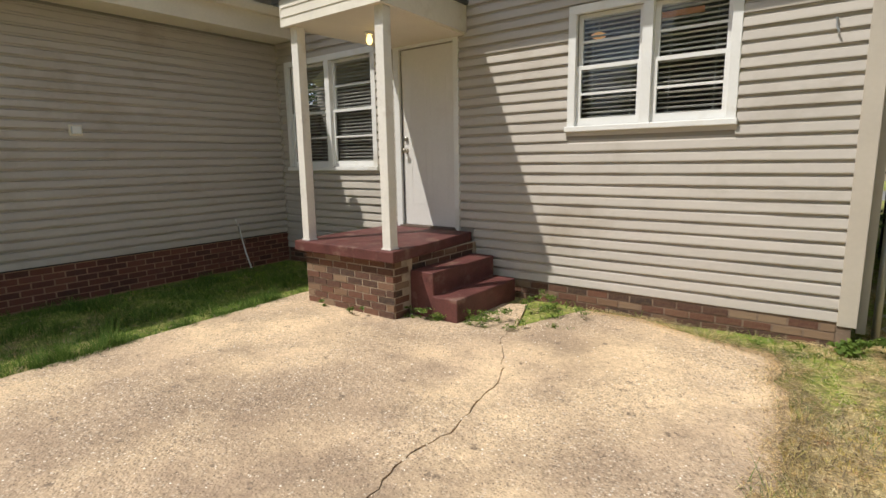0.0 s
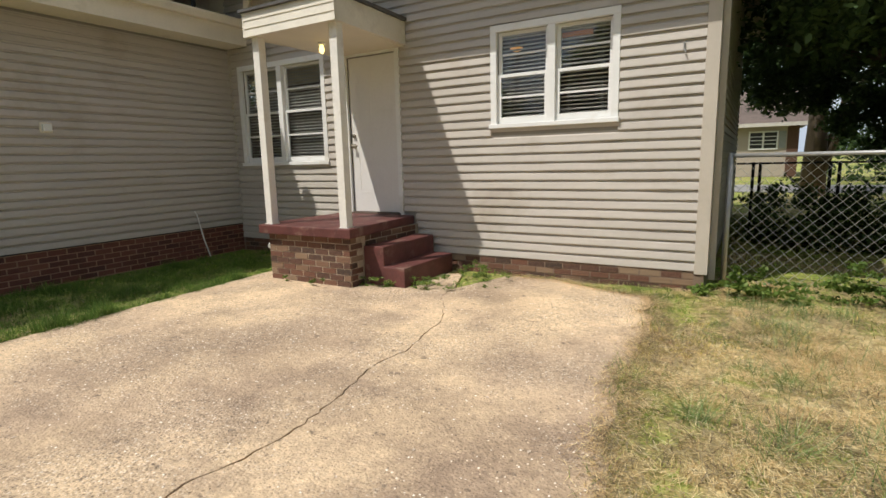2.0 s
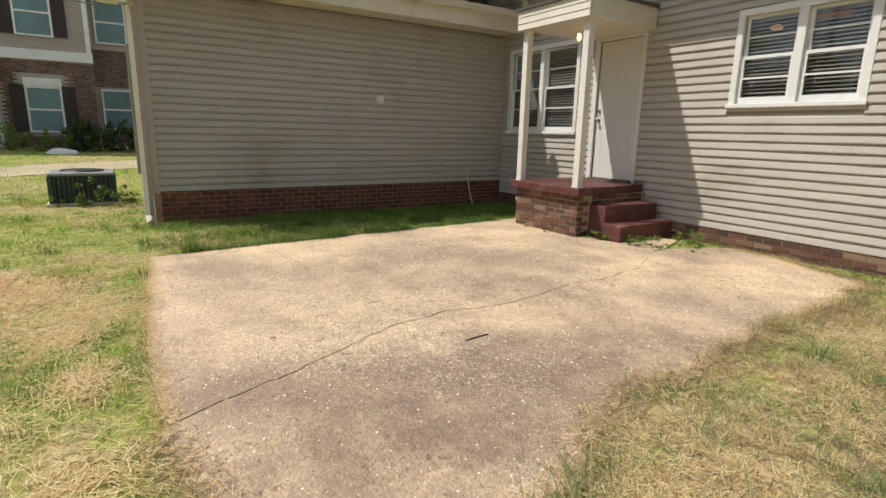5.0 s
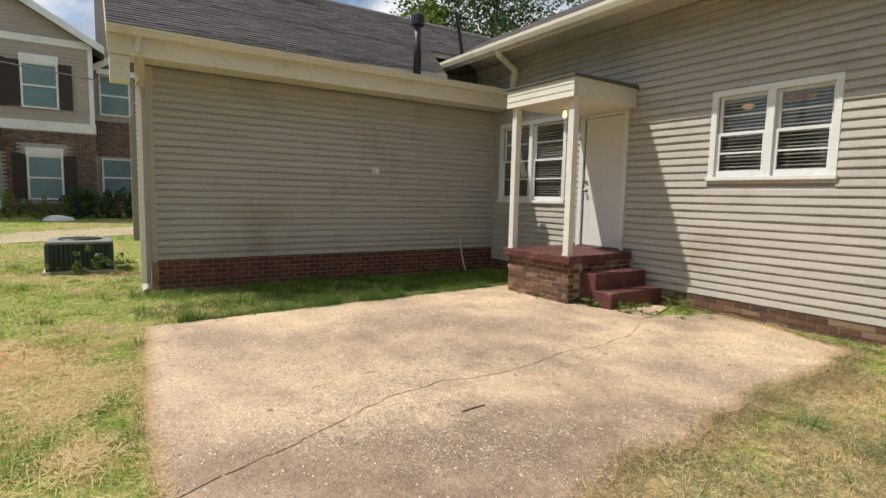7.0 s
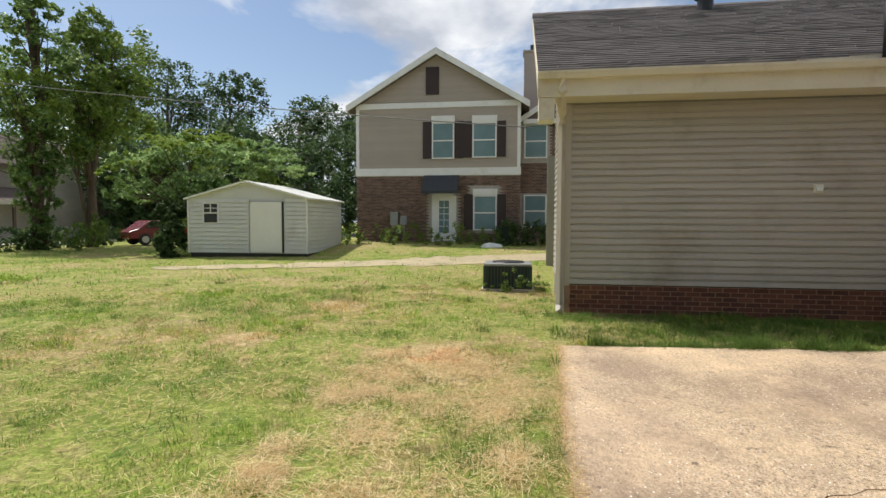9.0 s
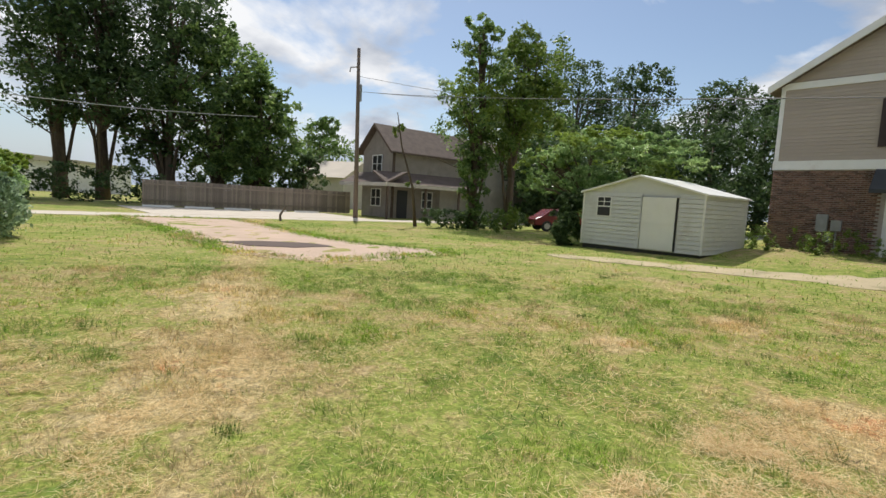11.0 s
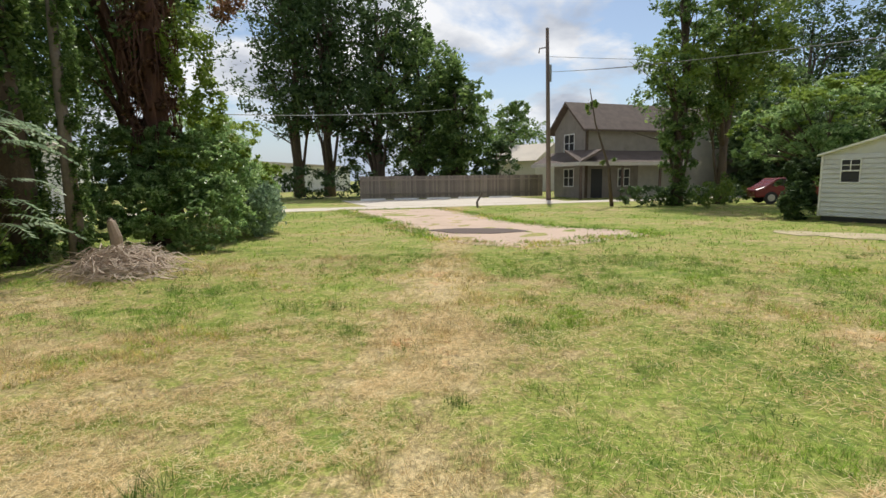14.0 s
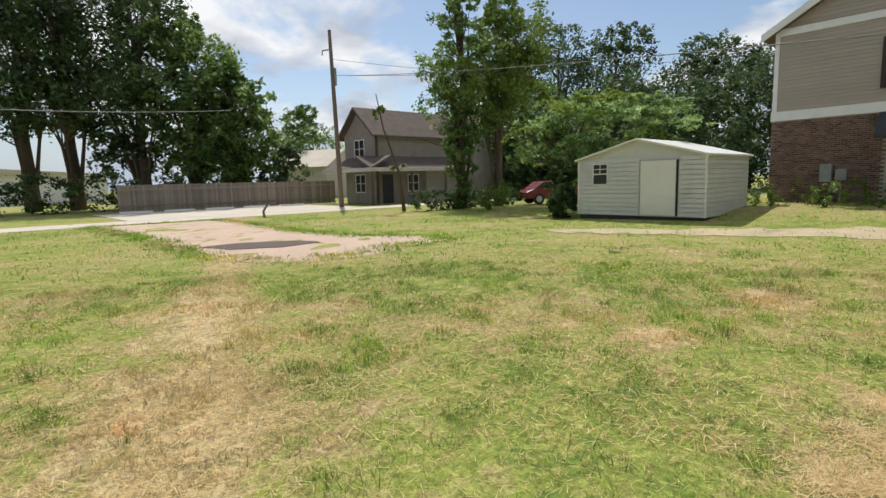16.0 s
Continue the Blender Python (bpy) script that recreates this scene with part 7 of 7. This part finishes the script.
X, Y = thin(*near_points(330000, 4, 5.0, 11.0, 95, 320), 5, 0.12, 1.0, 1.2, 0.5)
blades("grass", X, Y, 0.038, 0.009, 1.3, M["blade"], "short mown grass, partly dried out", 6)
X, Y = off_drive(*thin(*near_points(150000, 7, 10.5, 30.0, 100, 300), 8, 0.2))
blades("grass", X, Y, 0.04, 0.022, 1.2, M["blade"], "short mown grass, partly dried out", 9)
X, Y = near_points(90000, 10, 1.0, 7.0)
blades("clippings", X, Y, 0.09, 0.0036, 0, M["straw"], "straw-coloured grass clippings lying flat", 11, flat=True)
X, Y = thin(*near_points(270000, 12, 0.8, 7.5, 20, 115), 24, 0.05, 1.0, 2.3, 0.8)
blades("clippings", X, Y, 0.115, 0.0038, 0, M["strawpale"], "long straw-coloured stalks lying in drifts", 13, flat=True)
X, Y = thin(*near_points(70000, 31, 4.0, 13.0, 170, 320), 32, 0.05, 1.0, 1.3)
blades("clippings", X, Y, 0.12, 0.008, 0, M["straw"], "straw-coloured clippings in drifts on the lawn", 33, flat=True)
X, Y = thin(*near_points(60000, 34, 4.0, 14.0, 100, 320), 35, 0.0, 1.0, 1.7)
blades("clippings", X, Y, 0.09, 0.010, 0, M["straw2"], "brown dead stalks among the grass", 36, flat=True)
X, Y = thin(*near_points(90000, 51, 1.0, 6.0, 245, 330), 52, 0.0, 1.0, 1.5, 0.7)
blades("clippings", X, Y, 0.11, 0.0042, 0, M["strawpale"], "pale dry stalks in drifts on the lawn", 53, flat=True)
cen = np.stack([rng0.uniform(2.6, 7.4, 46), rng0.uniform(-8.3, -6.7, 46)], 1)
P_ = np.repeat(cen, 420, 0) + rng0.normal(0, 0.13, (46 * 420, 2)) * np.repeat(rng0.uniform(0.5, 1.6, 46), 420)[:, None]
m = ~inside(P_[:, 0], P_[:, 1], SLAB)
blades("clippings", P_[m, 0], P_[m, 1], 0.13, 0.0052, 0, M["strawpale"], "drifts of pale dry stalks along the slab end", 41, flat=True)
# lusher strip between the wing and the slab
rng = np.random.default_rng(14)
X, Y = rng.uniform(0.05, 2.3, 60000), rng.uniform(-6.4, -0.05, 60000)
m = ~inside(X, Y, SLAB) & ~((X > 2.1) & (Y > -1.5)) & (rng.uniform(0, 1, 60000) < np.clip((Y + 6.5 + 0.5 * np.sin(X * 5)) / 0.9, 0, 1))
blades("grass", X[m], Y[m], 0.05, 0.005, 1.0, M["lush"], "lush green grass between wing and slab", 15)
edge = []
for k in range(9000):
    f = rng.uniform(0, 1)
    y = -6.3 + 5.1 * f
    xe = 2.25 + (1.86 - 2.25) * f
    if math.sin(y * 5.3) + math.sin(y * 11.7 + 1) > -0.5:
        edge.append((xe + rng.normal(-0.05, 0.05), y))
E_ = np.array(edge)
blades("grass", E_[:, 0], E_[:, 1], 0.085, 0.006, 0.8, M["lush"], "grass tufts along the slab edge", 16)
rim = []
for path_, dens, spread in ((outer_right, 900, 0.07), ([(x_, y_) for x_, y_ in outer_left if y_ < -6.2], 800, 0.04)):
    for p0_, p1_ in zip(path_, path_[1:]):
        d_ = math.dist(p0_, p1_)
        for _ in range(int(d_ * dens)):
            f_ = rng.uniform(0, 1)
            rim.append((p0_[0] + (p1_[0] - p0_[0]) * f_ + rng.normal(0.01, spread), p0_[1] + (p1_[1] - p0_[1]) * f_ + rng.normal(-0.005, spread)))
rim = np.array(rim)
rim = rim[rim[:, 1] < -0.05]
k_ = (np.sin(rim[:, 0] * 7 + rim[:, 1] * 5) + np.sin(rim[:, 1] * 13) > -0.2) & (rim[:, 0] > 4.5)
blades("grass", rim[k_, 0][::4], rim[k_, 1][::4], 0.05, 0.0045, 1.6, M["lush"], "dull green grass creeping over the slab edge", 18)
east_ = rim[:, 0] > 5.9
blades("clippings", rim[east_, 0] + 0.03, rim[east_, 1], 0.06, 0.0036, 0, M["straw2"], "brown dead stalks along the slab edge", 38, flat=True)
blades("clippings", rim[:, 0], rim[:, 1], 0.07, 0.0036, 0, M["straw"], "straw-coloured grass clippings on the slab edge", 19, flat=True)
dr_ = []
for p0_, p1_ in zip(DRIVE, DRIVE[1:] + DRIVE[:1]):
    d_ = math.dist(p0_, p1_)
    for _ in range(int(d_ * 420)):
        f_ = rng.uniform(0, 1)
        dr_.append((p0_[0] + (p1_[0] - p0_[0]) * f_ + rng.normal(0, 0.28), p0_[1] + (p1_[1] - p0_[1]) * f_ + rng.normal(0, 0.28)))
dr_ = np.array(dr_)
blades("grass", dr_[:, 0], dr_[:, 1], 0.05, 0.03, 1.3, M["blade"], "grass creeping over the gravel edge", 20)
cen = np.stack([rng.uniform(6.7, 11.5, 230), rng.uniform(-5.5, -0.2, 230)], 1)
P_ = np.repeat(cen, 90, 0) + rng.normal(0, 0.10, (230 * 90, 2)) * np.repeat(rng.uniform(0.4, 1.7, 230), 90)[:, None]
m = ~inside(P_[:, 0], P_[:, 1], SLAB) & (P_[:, 1] < -0.05) & (np.hypot(P_[:, 0] - 7.9, P_[:, 1] + 6.8) > 0.8)
blades("grass", P_[m, 0], P_[m, 1], 0.085, 0.0048, 1.5, M["tuft"], "grey-green grass tufts among straw", 21)
X, Y = thin(*near_points(100000, 22, 0.8, 8.0, 20, 110), 23, 0.05, 1.0, 1.6, 0.6)
blades("clippings", X, Y, 0.10, 0.0048, 0, M["straw2"], "grey-brown dead stalks among the straw", 22, flat=True)
# lush tufts scattered in the lawn
cen = np.stack([rng.uniform(-4, 12, 120), rng.uniform(-16, -3, 120)], 1)
P_ = np.repeat(cen, 90, 0) + rng.normal(0, 0.10, (120 * 90, 2)) * np.repeat(rng.uniform(0.4, 1.6, 120), 90)[:, None]
m = ~inside(P_[:, 0], P_[:, 1], SLAB) & ~((P_[:, 0] < 0.1) & (P_[:, 1] > -6.2)) & (np.hypot(P_[:, 0] - 7.9, P_[:, 1] + 6.8) > 0.8)
blades("grass", P_[m, 0], P_[m, 1], 0.06, 0.006, 1.0, M["lush"], "green grass tufts in the dry lawn", 17)

# loose grit and pebbles on the slab
rg = np.random.default_rng(77)
n_ = 15000
gx, gy = rg.uniform(1.9, 7.2, n_), rg.uniform(-6.5, -0.5, n_)
gm = inside(gx, gy, SLAB) & (rg.uniform(0, 1, n_) < 0.25 + 0.75 * np.clip(0.5 + patchy(gx, gy, 0.9, 4) + 0.6 * patchy(gx, gy, 0.3, 6), 0, 1)) & ~((gx < 3.6) & (gy > -1.6))
gx, gy = gx[gm], gy[gm]
n_ = len(gx)
gr, ga = rg.uniform(0.003, 0.0085, n_), rg.uniform(0, 6.28, n_)
ring = np.stack([np.stack([gx + gr * np.cos(ga + q * 1.5708), gy + gr * np.sin(ga + q * 1.5708), np.full(n_, -0.001)], 1) for q in range(4)] + [np.stack([gx, gy, gr * 0.75], 1)], 1).reshape(-1, 3)
base_ = np.arange(n_)[:, None] * 5
tri = np.concatenate([base_ + np.array([[q, (q + 1) % 4, 4]]) for q in range(4)], 0)
tagged(new("grit", array_mesh("grit", ring, tri, M["grit"])), "loose pale and brown grit standing out of the worn slab", "grit", kind="stuff")

# small debris on the slab
t = thing("twig", "short dark twig on the slab", "twig", (5.67, -4.6, 0.004))
bm = bmesh.new(); tube(bm, [(0.01, -0.1, 0), (0, 0, 0.003), (-0.01, 0.1, 0)], 0.004, 5); part("twig", bm, M["black"], t)
bm = bmesh.new()
for k in range(130):
    x, y = rb.uniform(2.4, 6.4), rb.uniform(-6.1, -0.9)
    s = rb.uniform(0.006, 0.02)
    a = rb.uniform(0, 6.28)
    c_, s_ = math.cos(a) * s, math.sin(a) * s
    vv = [bm.verts.new((x + c_, y + s_, 0.003)), bm.verts.new((x - s_ * 0.5, y + c_ * 0.5, 0.006)), bm.verts.new((x - c_, y - s_, 0.003)), bm.verts.new((x + s_ * 0.5, y - c_ * 0.5, 0.005))]
    bm.faces.new(vv)
ob = new("leaf_litter", finish(bm, M["dead"], "leaf_litter"))
tagged(ob, "scattered dry leaf scraps on the concrete", "leaves", kind="stuff")

# ---- bricks, last ----
bm = bmesh.new(); box(bm, -0.095, 0.095, -0.012, 0.02, 0.0, 0.057)
BRK = finish(bm, M["brick"], "brick")
bm = bmesh.new(); box(bm, -0.045, 0.045, -0.012, 0.02, 0.0, 0.057)
HALF = finish(bm, M["brick"], "brick")
WING_BRK, WING_HALF = BRK.copy(), HALF.copy()
WING_BRK.materials[0] = WING_HALF.materials[0] = M["wingbrick"]


def brick_run(parent, origin, direction, length, courses, seed, outward, BRK=BRK, HALF=HALF):
    """Courses of single bricks on a face: direction along it, outward normal by turn about z."""
    rng = random.Random(seed)
    ang = math.atan2(direction[1], direction[0])
    base = parent.matrix_basis.translation
    for c in range(courses):
        a = 0.095 if c % 2 == 0 else 0.0
        z = origin[2] + c * 0.069
        while a < length:
            me, half = (BRK, 0.095)
            if a + half > length:
                if a - 0.095 + 0.09 <= length:
                    me, a = HALF, a - 0.05
                else:
                    break
            if a < 0.05:
                me, a = HALF, 0.046
            o = new("brick", me)
            o.parent = parent
            o.location = Vector((origin[0] + direction[0] * a + outward[0] * rng.uniform(-0.002, 0.003), origin[1] + direction[1] * a + outward[1] * rng.uniform(-0.002, 0.003), z + rng.uniform(-0.0015, 0.0015))) - base
            o.rotation_euler = (0, 0, ang)
            a += (0.095 if me is HALF and a < 0.06 else 0.0) + (0.207 if me is BRK else 0.06)
            if me is HALF and a > 0.2 and a > length - 0.1:
                break


found_w = new("foundation_wing"); tagged(found_w, "red brick foundation course under the wing siding", "foundation", kind="structure")
bm = bmesh.new(); box(bm, -0.01, 0.0055, -6.09, 0.0, -0.1, 0.414)
part("mortar_bed", bm, M["wingmortar"], found_w)
brick_run(found_w, (-0.010, 0.0 - 0.02, 0.0), (0, -1), 6.05, 6, 1, (1, 0), WING_BRK, WING_HALF)
found_s = new("foundation_south"); tagged(found_s, "low weathered brick foundation under the siding", "foundation", kind="structure")
bm = bmesh.new(); box(bm, 0.0, 6.79, -0.013, 0.01, -0.1, 0.199)
part("mortar_bed", bm, M["mortarmid"], found_s)
brick_run(found_s, (3.5, -0.006, -0.02), (1, 0), 3.27, 3, 2, (0, -1))
brick_run(found_s, (0.05, -0.006, 0.0), (1, 0), 2.0, 3, 3, (0, -1))
brick_run(porch, (2.2, -1.382, 0.0), (1, 0), 1.24, 8, 4, (0, -1))
brick_run(porch, (3.422, -1.37, 0.0), (0, 1), 0.25, 8, 5, (1, 0))
brick_run(porch, (2.198, 0.0 - 0.01, 0.0), (0, -1), 1.36, 8, 6, (-1, 0))
brick_run(porch, (3.422, -1.12, 0.42), (0, 1), 1.08, 2, 7, (1, 0))
